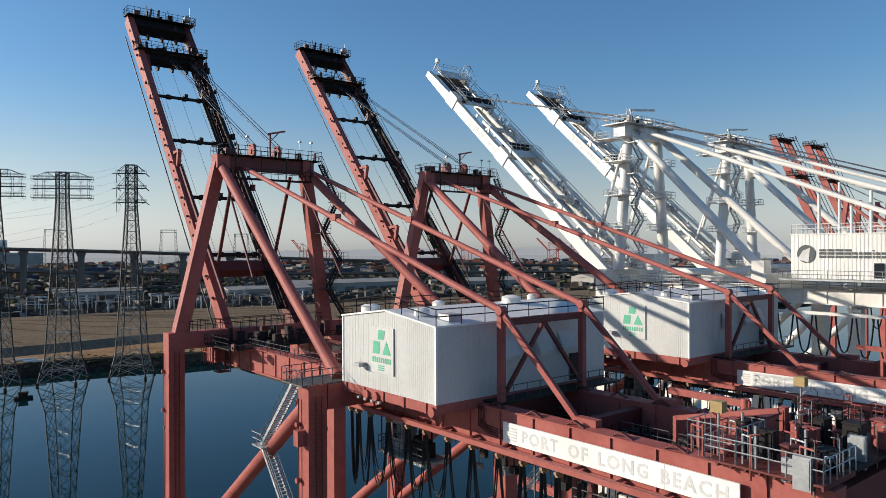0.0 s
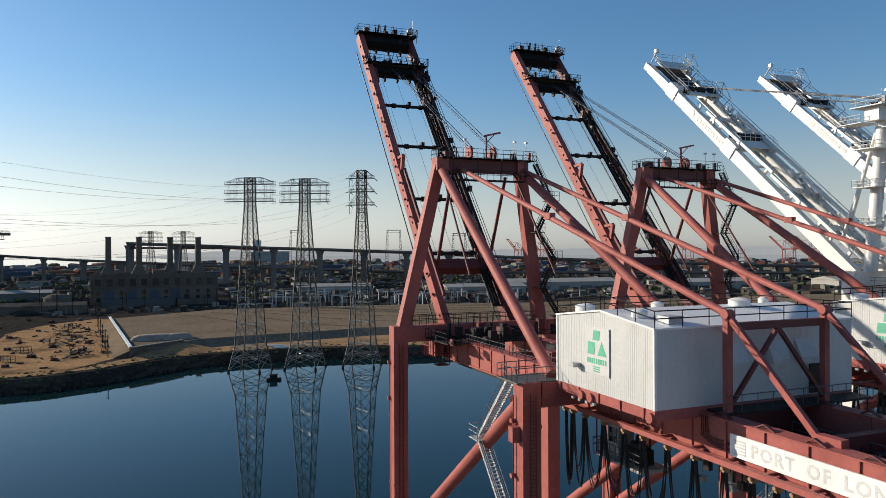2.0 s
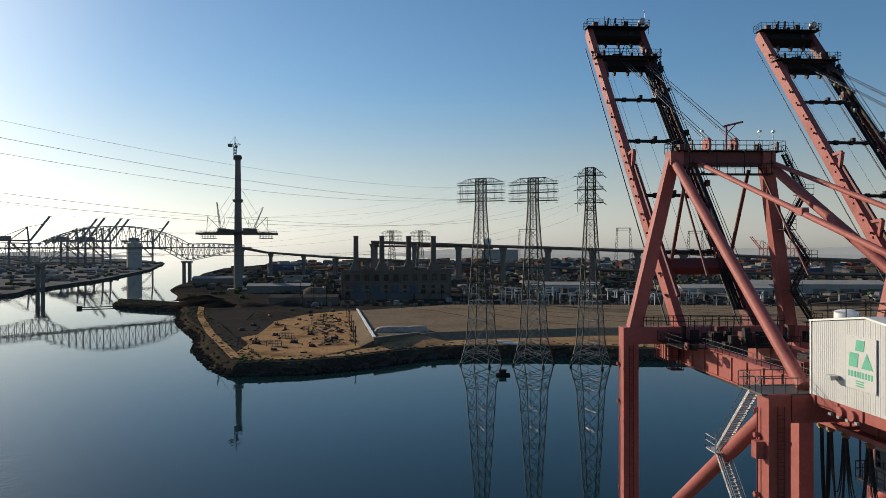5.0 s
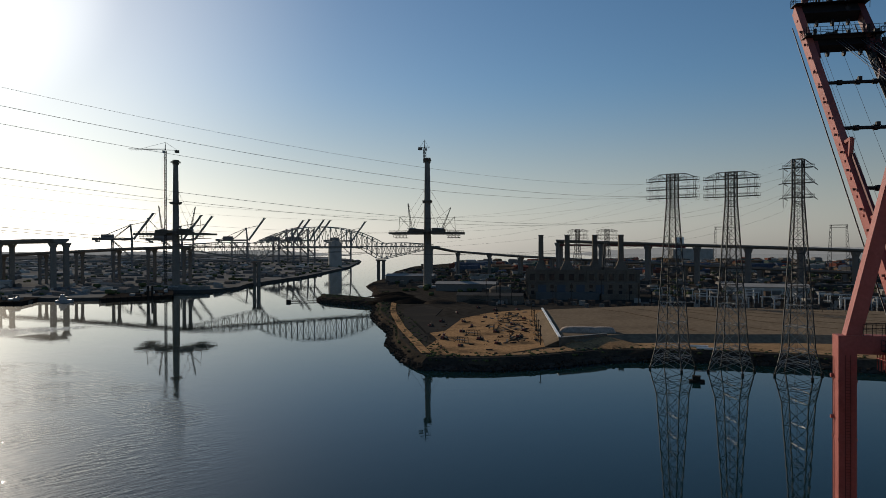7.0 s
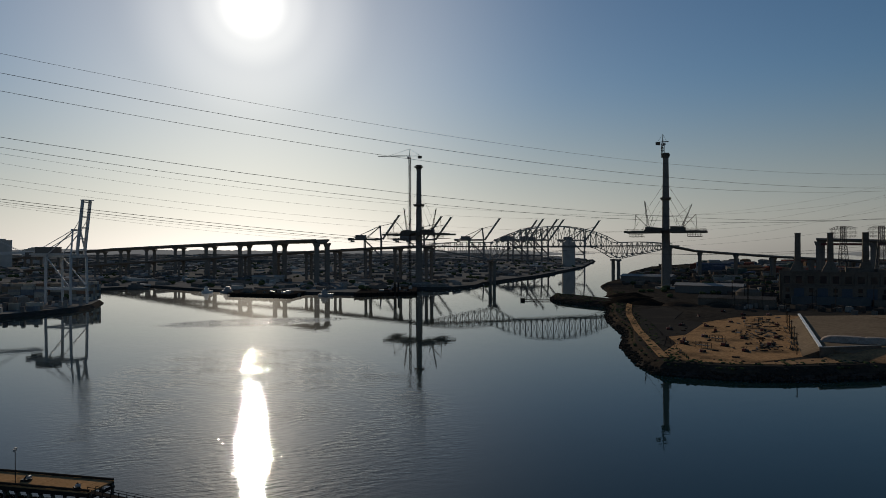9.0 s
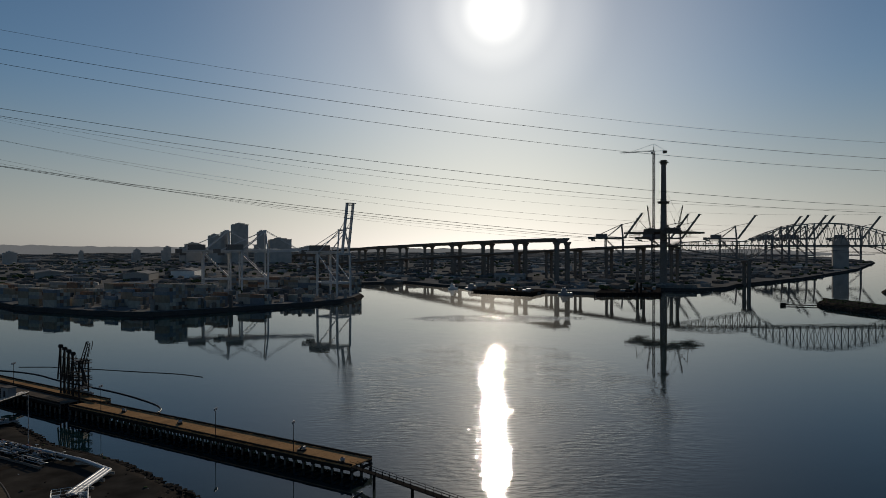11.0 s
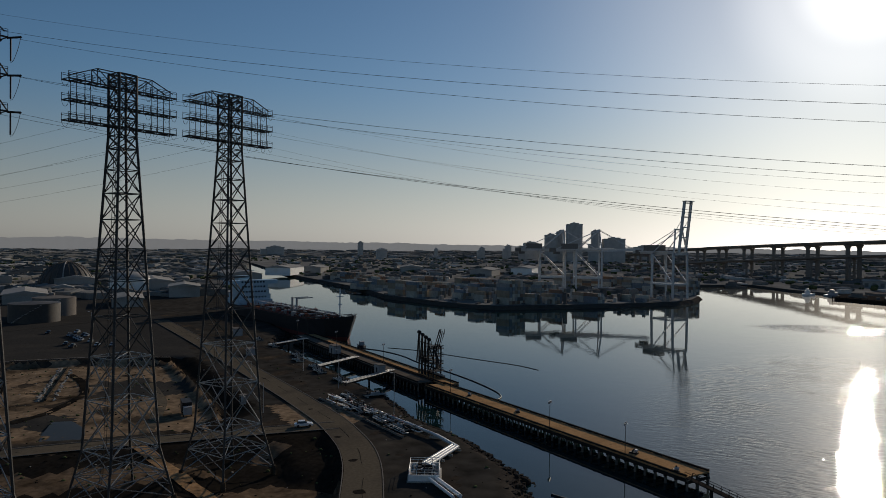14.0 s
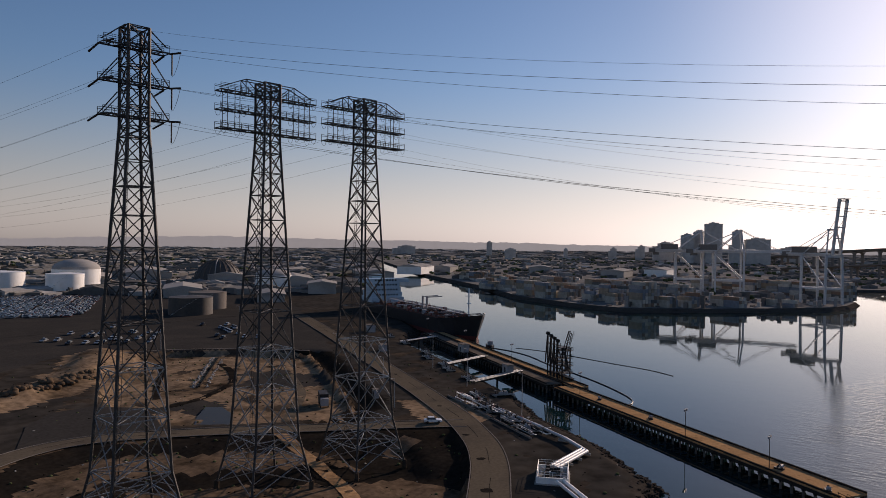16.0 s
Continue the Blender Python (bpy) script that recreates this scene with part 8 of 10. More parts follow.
for x, y, rz in ((-224, 252, 44), (-238, 266, 46), (-252, 281, 44), (-268, 296, 45), (-284, 312, 44)):
    g = Geo()
    for k in range(7):
        o = rng.uniform(-1.6, 1.6)
        g.tube((-5 + rng.uniform(-1, 1), o, 0.2 + 0.12 * k), (5 + rng.uniform(-1, 1), o + rng.uniform(-0.8, 0.8), 0.25 + 0.12 * k), 0.14, 6)
    solo("timber_stack", g, SCRAP, "loose stack of weathered timber and pipe by the wall", "timber", "timber stacks", m=Matrix.Translation((x - 5, y - 5, 4.12)) @ pose(0, 0, 0, 0, 0, rz + 90))
# ---- the near shore: terrain, roads, lots ----
PATCH = SHORE[1:] + NOTCH
LOT_NW = [(-131, -127), (-148, -134), (-166, -158), (-185, -184), (-204, -211)]
LOT = [(-96, -162), (-106, -150), (-116, -139)] + LOT_NW + [(-192, -237), (-171, -256), (-154, -263), (-128, -232), (-112, -206), (-104, -186)]
PIT = [(-101, -76), (-116, -84), (-127, -94), (-129, -102), (-120, -110), (-112, -112), (-104, -96)]
ZONE = [(-82, -50), (-98, -60), (-110, -67), (-122, -74), (-134, -83), (-144, -98), (-140, -104.7), (-129, -115.4), (-117.7, -126), (-107, -137), (-97, -145.5), (-86, -154), (-76, -157.5), (-65, -155), (-50, -148), (-42, -80)]
ROAD_A = [(-82, -50), (-98, -60), (-110, -67), (-122, -74), (-134, -83), (-150, -100), (-172, -130), (-205, -178), (-245, -236), (-300, -318)]
ROAD_B = [(-147, -97), (-140, -104.7), (-129, -115.4), (-117.7, -126), (-107, -137), (-97, -145.5), (-86, -154), (-76, -157.5), (-65, -155), (-48, -146)]
CARPARK = [(-212, -206), (-205, -222), (-180, -256), (-155, -281), (-138, -276), (-108, -258), (-52, -225), (-52, -345), (-325, -345), (-262, -264)]
BERM = [(-58, -200), (-88, -210), (-112, -221), (-130, -242), (-148, -270)]


def height(x, y):
    h = 3.0
    inlot = inside(x, y, LOT)
    if inlot:
        h -= 2.3 * smooth(-0.5, 3.0, away(x, y, LOT))
    else:
        h -= 2.3 * (1 - smooth(0, 9, away(x, y, LOT_NW, False)))
    wob = noise.noise(Vector((x * 0.09, y * 0.09, 4)))
    if inside(x, y, ZONE):
        d = away(x, y, ROAD_B, False) + 3 * wob
        h -= 1.2 * smooth(4, 14, d) + 1.1 * smooth(24, 33, d)
        if inside(x, y, PIT):
            h = max(0.4, h - 1.6 * smooth(0, 6, away(x, y, PIT)))
    road = min(away(x, y, ROAD_A, False), away(x, y, ROAD_B, False))
    if road < 5.2:
        h = 3.0
    b = away(x, y, BERM, False)
    if b < 14:
        h = max(h, 2.6) + (2.0 + 1.2 * wob) * (1 - smooth(1, 11, b))
    s = away(x, y, SHORE, False)
    h -= 3.6 * (1 - smooth(0, 7.5, s))
    if s < 6 and not inside(x, y, PATCH):
        h = -1.2
    rough = smooth(4, 9, road) * (0.08 if inside(x, y, CARPARK) else (0.45 if inlot or inside(x, y, ZONE) or b < 14 else 0.14))
    return h + rough * noise.noise(Vector((x * 0.11, y * 0.11, 0))) + rough * 0.6 * noise.noise(Vector((x * 0.4, y * 0.4, 5)))


def soil_kind(x, y):
    """Which surface covers the ground at a place."""
    wob = noise.noise(Vector((x * 0.12, y * 0.12, 9)))
    if away(x, y, SHORE, False) < 7:
        return 4
    if inside(x, y, CARPARK):
        return 1
    if away(x, y, BERM, False) < 11 + 3 * wob and not inside(x, y, ZONE):
        return 0
    if inside(x, y, LOT):
        if math.hypot(x + 168, (y + 184) * 0.8) < 14 + 9 * wob or math.hypot(x + 124, y + 172) < 9 + 6 * wob:
            return 1
        return 2 if wob > 0.32 else 0
    # near-black lot slope: its shade is put into the ground colour
    if away(x, y, LOT_NW, False) < 9 + 2 * wob and not inside(x, y, ZONE):
        return 5
    # black pit and terrace slopes, with their shade painted on
    if inside(x, y, ZONE):
        if x + wob * 4 < -111:
            return 6 if math.hypot(x + 126, (y + 101) * 1.8) < 6 + 4 * wob else 5
        d = away(x, y, ROAD_B, False) + 4 * wob
        return 5 if 3.5 < d < 13 or 25 < d < 33 else 6
    if away(x, y, ROAD_A, False) < 10 and y < -95 and x > -190 and x + 0.9 * y > -272:
        return 0
    return 2 if wob > 0.25 else 3


ST = 1.7
gx0, gx1, gy0, gy1 = -384, -26, -348, 14
nx, ny = int((gx1 - gx0) / ST), int((gy1 - gy0) / ST)
verts, index, faces, mats_i = [], {}, [], []


def vert(i, j):
    if (i, j) not in index:
        x, y = gx0 + i * ST, gy0 + j * ST
        index[i, j] = len(verts)
        z = height(x, y)
        if away(x, y, NOTCH, False) < 3:
            z = 2.98
        verts.append((x + 0.5 * noise.noise(Vector((x, y, 7))), y + 0.5 * noise.noise(Vector((x, y, 17))), z))
    return index[i, j]


for i in range(nx):
    for j in range(ny):
        x, y = gx0 + (i + 0.5) * ST, gy0 + (j + 0.5) * ST
        if not (inside(x, y, PATCH) or away(x, y, PATCH) < 3):
            continue
        faces.append((vert(i, j), vert(i + 1, j), vert(i + 1, j + 1), vert(i, j + 1)))
        mats_i.append(soil_kind(x, y))
me = bpy.data.meshes.new("ground")
me.from_pydata(verts, [], faces)
for m_ in (LOTDIRT, ASPHALT, DIRT_DK, LAND, ROCK, SOIL_AND_SHADE, TERRACE):
    me.materials.append(m_)
me.polygons.foreach_set("material_index", mats_i)
me.polygons.foreach_set("use_smooth", [True] * len(faces))
tagged(new("ground", me), "uneven brown and dark ground with a sunken dirt lot", "ground", kind="structure")


def ribbon(pts, w, lift, step=2.0):
    """A road strip laid over the ground."""
    g = Geo()
    line = []
    for a, b in zip(pts, pts[1:]):
        a, b = Vector((*a, 0)), Vector((*b, 0))
        k = max(1, int((b - a).length / step))
        line += [a.lerp(b, i / k) for i in range(k)]
    line.append(Vector((*pts[-1], 0)))
    for _ in range(12):
        line = [line[0]] + [(line[i - 1] + line[i] * 2 + line[i + 1]) / 4 for i in range(1, len(line) - 1)] + [line[-1]]
    rows = []
    for i, p in enumerate(line):
        d = (line[min(i + 1, len(line) - 1)] - line[max(i - 1, 0)]).normalized()
        n = Vector((-d.y, d.x, 0))
        rows.append([(*(p + n * s * w / 2).xy, 3.0 + lift) for s in (-1, 1)])
    g.poly([q for r in rows for q in r], [(2 * i, 2 * i + 1, 2 * i + 3, 2 * i + 2) for i in range(len(rows) - 1)])
    return g, line


road_g, line_a = ribbon(ROAD_A, 7.4, 0.28)
solo("road", road_g, ROAD, "pale worn two lane road curving along the shore", "road", kind="structure")
road_g, line_b = ribbon(ROAD_B, 6.2, 0.22)
solo("road", road_g, ROAD, "pale worn side road beside the dirt lot", "road", kind="structure")
for line, off in ((line_a, 3.9), (line_a, -3.9), (line_b, 3.3), (line_b, -3.3)):
    g = Geo()
    q = []
    for i in range(len(line) - 1):
        d = (line[i + 1] - line[i]).normalized()
        q.append(line[i] + Vector((-d.y, d.x, 0)) * off + Vector((0, 0, 3.32)))
    for a, b in zip(q, q[1:]):
        g.beam(a, b, 0.18, 0.12)
    solo("kerb", g, CONCRETE_DK, "worn concrete kerb along the road", "kerb", kind="structure")
SEAM = mat("tarred_road_seam", (0.022, 0.019, 0.016), 0.85, vary=0.3, scale=0.3, grain=2)
for line, offs, lift in ((line_a, (-0.1,), 3.295), (line_b, (-0.1,), 3.235)):
    for off in offs:
        g = Geo()
        q = []
        for i in range(len(line) - 1):
            d = (line[i + 1] - line[i]).normalized()
            q.append(line[i] + Vector((-d.y, d.x, 0)) * (off + 0.12 * math.sin(i * 0.9)) + Vector((0, 0, lift)))
        for i, (a, b) in enumerate(zip(q, q[1:])):
            if i % 9 > 3:
                g.beam(a, b, 0.09, 0.02)
        solo("road_seam", g, SEAM, "dark tarred seam along the worn road", "road seam", kind="structure")
rng = random.Random(44)
for k in range(7):
    p = line_a[int(rng.uniform(6, 70))]
    r = rng.uniform(0.4, 1.3)
    o = (p.x + rng.uniform(-2.4, 2.4), p.y + rng.uniform(-2.4, 2.4))
    pts = [(o[0] + r * rng.uniform(0.6, 1.2) * math.cos(j * 0.785), o[1] + r * rng.uniform(0.6, 1.2) * math.sin(j * 0.785)) for j in range(8)]
    solo("road_patch", Geo().prism(pts, 3.1, 3.30), SEAM, "dark tar patch on the worn road", "road patch", "road patches", "structure")
wall_c = thing("retaining_wall", Matrix.Identity(4), "grey concrete wall round the sunken dirt lot", "wall", kind="structure")
wl = [(-206, -213), (-193, -239), (-172, -258), (-153, -266)]
for a, b in zip(wl, wl[1:]):
    # wall face in near-black: its shade is put into the colour
    part("wall_panel", Geo().beam((*a, 1.6), (*b, 1.6), 0.6, 3.0), SOIL_AND_SHADE, wall_c)
    part("wall_coping", Geo().beam((*a, 3.14), (*b, 3.14), 0.8, 0.1), CONCRETE_DK, wall_c)
# dark pond and foundation strips in the lot
solo("pond", Geo().prism(ccw([(-110, -155), (-115, -161), (-124, -169.5), (-127, -166), (-124, -158), (-120, -152), (-114.5, -147.5)]), 0.3, 1.0), MUD, "shallow dark puddle in the dirt lot", "pond", kind="structure")
g = Geo()
rng = random.Random(31)
for k in range(190):
    a = Vector((-140, -195, 0)).lerp(Vector((-181, -239.5, 0)), rng.random())
    p = a + Vector((0.72, -0.69, 0)) * (rng.choice((-2.3, 1.5, 2.0)) + rng.gauss(0, 0.3))
    z, r = height(p.x, p.y), rng.uniform(0.16, 0.42)
    q = [(p.x + rng.uniform(0.5, 1) * r * sx, p.y + rng.uniform(0.5, 1) * r * sy, z + rng.uniform(0.5, 1.1) * r * sz) for sx in (-1, 1) for sy in (-1, 1) for sz in (-0.4, 1)]
    g.poly(q, [(0, 1, 3, 2), (4, 6, 7, 5), (0, 4, 5, 1), (2, 3, 7, 6), (0, 2, 6, 4), (1, 5, 7, 3)])
solo("broken_footings", g, CONCRETE, "rows of broken pale concrete footings in the dirt lot", "rubble", kind="stuff")
solo("buried_pipe", Geo().tube((-140.5, -195.2, 1.0), (-181.3, -239.0, 1.0), 0.3, 10), PILE, "long dark pipe lying half buried between the footings", "pipe")

# ---- timber dock ----
dock = thing("timber_dock", Matrix.Identity(4), "long brown timber dock on dark piles", "dock")


DK, DZ = 1.035, 2.75   # the dock lies low, a little below the shore


def dock_run(a, b, w, z=2.65, cell=2.4, shift=0.0, planks=TIMBER):
    a, b = Vector((*a, 0)) * DK, Vector((*b, 0)) * DK
    d = (b - a).normalized()
    nrm = Vector((-d.y, d.x, 0))
    a, b = a + nrm * shift, b + nrm * shift
    L = (b - a).length
    k = int(L / cell)
    me = mesh_of("deck_panel", Geo().box(-cell / 2 + 0.02, cell / 2 - 0.02, -w / 2, w / 2, -0.14, 0.14), planks)
    rz = math.degrees(math.atan2(d.y, d.x))
    for i in range(k):
        ob = new("deck_panel", me)
        ob.parent = dock
        p = a + d * (i + 0.5) * L / k
        ob.matrix_basis = Matrix.Translation((p.x, p.y, z + 0.012 * ((i * 7) % 3))) @ pose(0, 0, 0, 0, 0, rz)
    for s in (-1, 1):
        e = nrm * (w / 2 - 0.2) * s
        part("bull_rail", Geo().beam(a + e + Vector((0, 0, z + 0.4)), b + e + Vector((0, 0, z + 0.4)), 0.35, 0.35), PILE, dock)
        part("stringer", Geo().beam(a + e + Vector((0, 0, z - 0.5)), b + e + Vector((0, 0, z - 0.5)), 0.4, 0.75), PILE, dock)
    pile = mesh_of("dock_post", Geo().tube((0, 0, -4), (0, 0, z - 0.3), 0.26, 8), PILE_PALE)
    m = int(L / 2.7)
    for i in range(m + 1):
        p = a + d * (i * L / m)
        part("cap_beam", Geo().beam(p - nrm * (w / 2 - 0.1) + Vector((0, 0, z - 1.0)), p + nrm * (w / 2 - 0.1) + Vector((0, 0, z - 1.0)), 0.45, 0.45), PILE, dock)
        for o in (-w / 2 + 0.4, 0, w / 2 - 0.4):
            q = p + nrm * o
            ob = new("dock_post", pile)
            ob.parent = dock
            ob.matrix_basis = Matrix.Translation(q)


dock_run((-143.5, -12.5), (-200, -95.5), 7.0)
dock_run((-199, -92), (-279, -203), 5.0, 2.8, shift=-3.2)
dock_run((-203, -98), (-279, -203), 6.0, 2.7, shift=2.4, planks=BROWN_SHADED)


def dock_lamp(x, y, h):
    c = thing("dock_lamp", Matrix.Translation((x * DK, y * DK, DZ)), "slim dark lamp post with twin floodlights on the dock", "lamp post", "dock lamps")
    part("pole", Geo().tube((0, 0, 0), (0, 0, h), 0.09, 8, 0.06), BLACK, c)
    part("lamp_arm", Geo().beam((-0.7, 0, h), (0.7, 0, h), 0.08, 0.08), BLACK, c)
    for s in (-1, 1):
        part("lamp_head", Geo().box(s * 0.6 - 0.25, s * 0.6 + 0.25, -0.2, 0.2, h, h + 0.5), GREY_BOX, c)


for x, y, h in ((-163.0, -47.5, 6.5), (-150.3, -27.5, 6.5), (-191, -86, 6.5), (-236, -156, 9), (-214, -122, 9), (-262, -194, 9)):
    dock_lamp(x, y, h)
for x, y, rz in ((-143.6, -16.5, 20), (-152, -26, 70), (-176, -60, 30), (-189, -79, 10)):
    c = thing("mooring_gear", Matrix.Translation((x * DK, y * DK, DZ + 0.05)) @ pose(0, 0, 0, 0, 0, rz), "dark mooring hook and hose gear on the dock", "mooring gear", "mooring gear")
    part("base", Geo().box(-0.9, 0.9, -0.5, 0.5, 0, 0.35), BLACK, c)
    part("hook", Geo().tube((-0.4, 0, 0.35), (0.3, 0, 1.1), 0.2, 8), BLACK, c)
    part("drum", Geo().tube((0.5, -0.4, 0.7), (0.5, 0.4, 0.7), 0.35, 12), GREY_BOX, c)
gw = thing("gangway", Matrix.Identity(4), "narrow dark gangway running from the dock's end", "gangway")
part("walkway", Geo().beam((-146, -14.5, 2.6), (-114, 16.5, 2.6), 1.2, 0.2), PILE, gw)
part("gangway_rail", Geo().rail([(-146, -15.1, 2.7), (-114, 15.9, 2.7)], 1.0, 2.0, 0.05).rail([(-146, -13.7, 2.7), (-114, 17.3, 2.7)], 1.0, 2.0, 0.05), PILE, gw)
for k in range(4):
    p = Vector((-146, -14.5, 0)).lerp(Vector((-114, 16.5, 0)), (k + 0.6) / 4)
    part("pile", Geo().tube((p.x, p.y, -3), (p.x, p.y, 2.55), 0.3, 8), PILE, gw)

# marine loading arms on the dock
la = thing("loading_arms", Matrix.Translation((-218.5, -107.6, 2.9)) @ pose(0, 0, 0, 0, 0, 57), "cluster of dark marine loading arms on the dock", "loading arm")
for k in range(4):
    x = -5 + k * 2.2
    part("riser", Geo().tube((x, 0, 0), (x, 0, 15 - 0.6 * k), 0.26, 10).tube((x + 0.5, 0.6, 0), (x + 0.5, 0.6, 12), 0.14, 8).box(x - 0.5, x + 0.9, -0.5, 0.9, 6, 6.15).box(x - 0.5, x + 0.9, -0.5, 0.9, 11, 11.15), BLACK, la)
    part("counterweight", Geo().tube((x - 0.5, 0, 14.4 - 0.6 * k), (x + 0.5, 0, 14.4 - 0.6 * k), 0.6, 12), BLACK, la)
    part("outer_arm", Geo().tube((x + 0.4, -0.4, 14.0 - 0.6 * k), (x + 0.8, -1.4, 4.5), 0.24, 8), BLACK, la)
part("support_tower", Geo().beam((4, -1.5, 0), (4, -1.5, 11), 0.35, 0.35).beam((7, -1.5, 0), (7, -1.5, 11), 0.35, 0.35).beam((4, 1.5, 0), (4, 1.5, 11), 0.35, 0.35).beam((7, 1.5, 0), (7, 1.5, 11), 0.35, 0.35)
     .beam((4, -1.5, 1), (7, -1.5, 6), 0.25, 0.25).beam((7, -1.5, 6), (4, -1.5, 11), 0.25, 0.25).box(3.7, 7.3, -1.8, 1.8, 6, 6.2).box(3.7, 7.3, -1.8, 1.8, 10.8, 11), BLACK, la)
g = Geo().tube((5.5, 0, 11), (10.5, -1, 17), 0.1, 5)
for o in (-0.6, 0.6):
    g.beam((5.5, o, 9), (10.5, -1 + o * 0.5, 17), 0.2, 0.2).beam((6.6, o, 8.6), (11.3, -1 + o * 0.5, 16.5), 0.2, 0.2)
for k in range(7):
    s0, s1 = k / 7, (k + 1) / 7
    g.beam((5.5 + 5 * s0, -0.6, 9 + 8 * s0), (6.6 + 4.7 * s1, -0.6, 8.6 + 7.9 * s1), 0.14, 0.14).beam((6.6 + 4.7 * s0, 0.6, 8.6 + 7.9 * s0), (5.5 + 5 * s1, 0.6, 9 + 8 * s1), 0.14, 0.14)
part("derrick_boom", g, BLACK, la)
for z in (2.5, 5, 7.5, 10):
    part("tower_gallery", Geo().box(3.2, 7.8, -2.2, 2.2, z, z + 0.12).rail([(3.2, -2.2, z), (7.8, -2.2, z), (7.8, 2.2, z), (3.2, 2.2, z), (3.2, -2.2, z)], 1.1, 1.1, 0.05), BLACK, la)
for k in range(5):
    g = Geo()
    arc_loop(g, (7 + 0.5 * k, -1.8, 9), (9.5 + 0.5 * k, -1.6, 4), -3.0 + 0.4 * k, 0.16, 8)
    part("loading_hose", g, BLACK, la)
part("manifold", Geo().tube((-6, 1.5, 1.2), (8, 1.5, 1.2), 0.35, 10).tube((-6, 2.4, 0.8), (8, 2.4, 0.8), 0.3, 10), GREY_BOX, la)

# pump station and pipe runs
ps2 = thing("pump_station", Matrix.Translation((-123.5, -61, 3.0)) @ pose(0, 0, 0, 0, 0, 25), "open white walled pump station on the shore", "pump station")
part("wall_panel", Geo().box(-4, 4, -3, -2.75, 0, 1.3), WHITE, ps2)
part("wall_panel", Geo().box(-4, 4, 2.75, 3, 0, 1.3), WHITE, ps2)
part("wall_panel", Geo().box(-4, -3.75, -2.75, 2.75, 0, 1.3), WHITE, ps2)
part("wall_panel", Geo().box(3.75, 4, -2.75, 2.75, 0, 1.3), WHITE, ps2)
part("floor_slab", Geo().box(-4.3, 4.3, -3.3, 3.3, -0.3, 0.15), CONCRETE, ps2)
for x in (-2, 0, 2):
    part("pump", Geo().tube((x, -1, 0.2), (x, -1, 1.8), 0.45, 12).tube((x, -1, 1.2), (x, 1.4, 1.2), 0.25, 10), BLACK, ps2)
part("hand_rail", Geo().rail([(-3.9, -2.9, 1.3), (3.9, -2.9, 1.3), (3.9, 2.9, 1.3), (-3.9, 2.9, 1.3), (-3.9, -2.9, 1.3)], 1.0, 1.6, 0.045), WHITE, ps2)
rng = random.Random(15)
for k in range(22):
    x, y, h = rng.uniform(-3.3, 3.3), rng.uniform(-2.3, 2.3), rng.uniform(0.7, 1.9)
    part("fitting", Geo().tube((x, y, 0.1), (x, y, h), 0.12, 8).tube((x, y, h), (x, y, h + 0.06), 0.3, 10).tube((x - 0.5, y, h * 0.6), (x + 0.5, y, h * 0.6), 0.1, 8), rng.choice((BLACK, BRACE, GREY_BOX, WHITE)), ps2)
pr = thing("pipe_run", Matrix.Identity(4), "bundle of pale insulated pipes across the ground", "pipes")
for k in range(3):
    o = Vector((0.55, 0.95, 0)) * (k - 1) * 0.85
    pts = [Vector((-127, -62.5, 4.0)), Vector((-141.5, -62.5, 4.0)), Vector((-147.5, -70, 4.0)), Vector((-157, -86, 4.0)), Vector((-163, -96, 3.8))]
    g = Geo()
    for a, b in zip(pts, pts[1:]):
        g.tube(a + o, b + o, 0.36, 12)
        g.ball(b + o, 0.38, 6)
    part("pipe", g, WHITE if k else GALV, pr)
for k in range(7):
    p = Vector((-128, -62.5, 0)).lerp(Vector((-141, -62.5, 0)), k / 3) if k < 4 else Vector((-147.5, -70, 0)).lerp(Vector((-160, -90, 0)), (k - 4) / 2)
    part("pipe_support", Geo().beam(p + Vector((0, -1.6, 3.4)), p + Vector((0, 1.6, 3.4)), 0.3, 0.5), CONCRETE, pr)
part("outfall_pipe", Geo().tube((-121, -57.5, 3.8), (-114.5, -49.5, 3.6), 0.4, 12).tube((-120, -58.4, 3.8), (-113.5, -50.4, 3.6), 0.3, 12), WHITE, pr)
# valves and pipework clutter along the shore
rng = random.Random(41)


def valve_skid(m):
    c = thing("valve_skid", m, "pipework skid with valves on the shore", "pipework", "valve skids")
    for y in (-1.2, -0.3, 0.6, 1.4):
        part("pipe", Geo().tube((-3.4, y, 0.6), (3.4, y, 0.6), 0.14, 8), BRACE if y < 0 else BLACK, c)
    part("drip_tray", Geo().box(-3.5, 3.5, -1.7, 1.7, 0.02, 0.12), SOIL_AND_SHADE, c)
    part("pump_set", Geo().tube((-1.2, 0.2, 0.9), (0.6, 0.2, 0.9), 0.4, 10).box(0.6, 1.5, -0.3, 0.7, 0.2, 1.4), GREY_BOX, c)
    for x in (-2.4, 0.2, 2.3):
        part("valve", Geo().tube((x, 0, 0.2), (x, 0, 1.6), 0.16, 8).tube((x, 0, 1.6), (x, 0, 1.7), 0.5, 12), BLACK, c)
    part("support", Geo().box(-3, -2.7, -1.6, 1.6, 0, 0.5).box(2.7, 3, -1.6, 1.6, 0, 0.5), CONCRETE, c)
    return c


vs = valve_skid(Matrix.Translation((-152, -82, 3.05)) @ pose(0, 0, 0, 0, 0, 55))
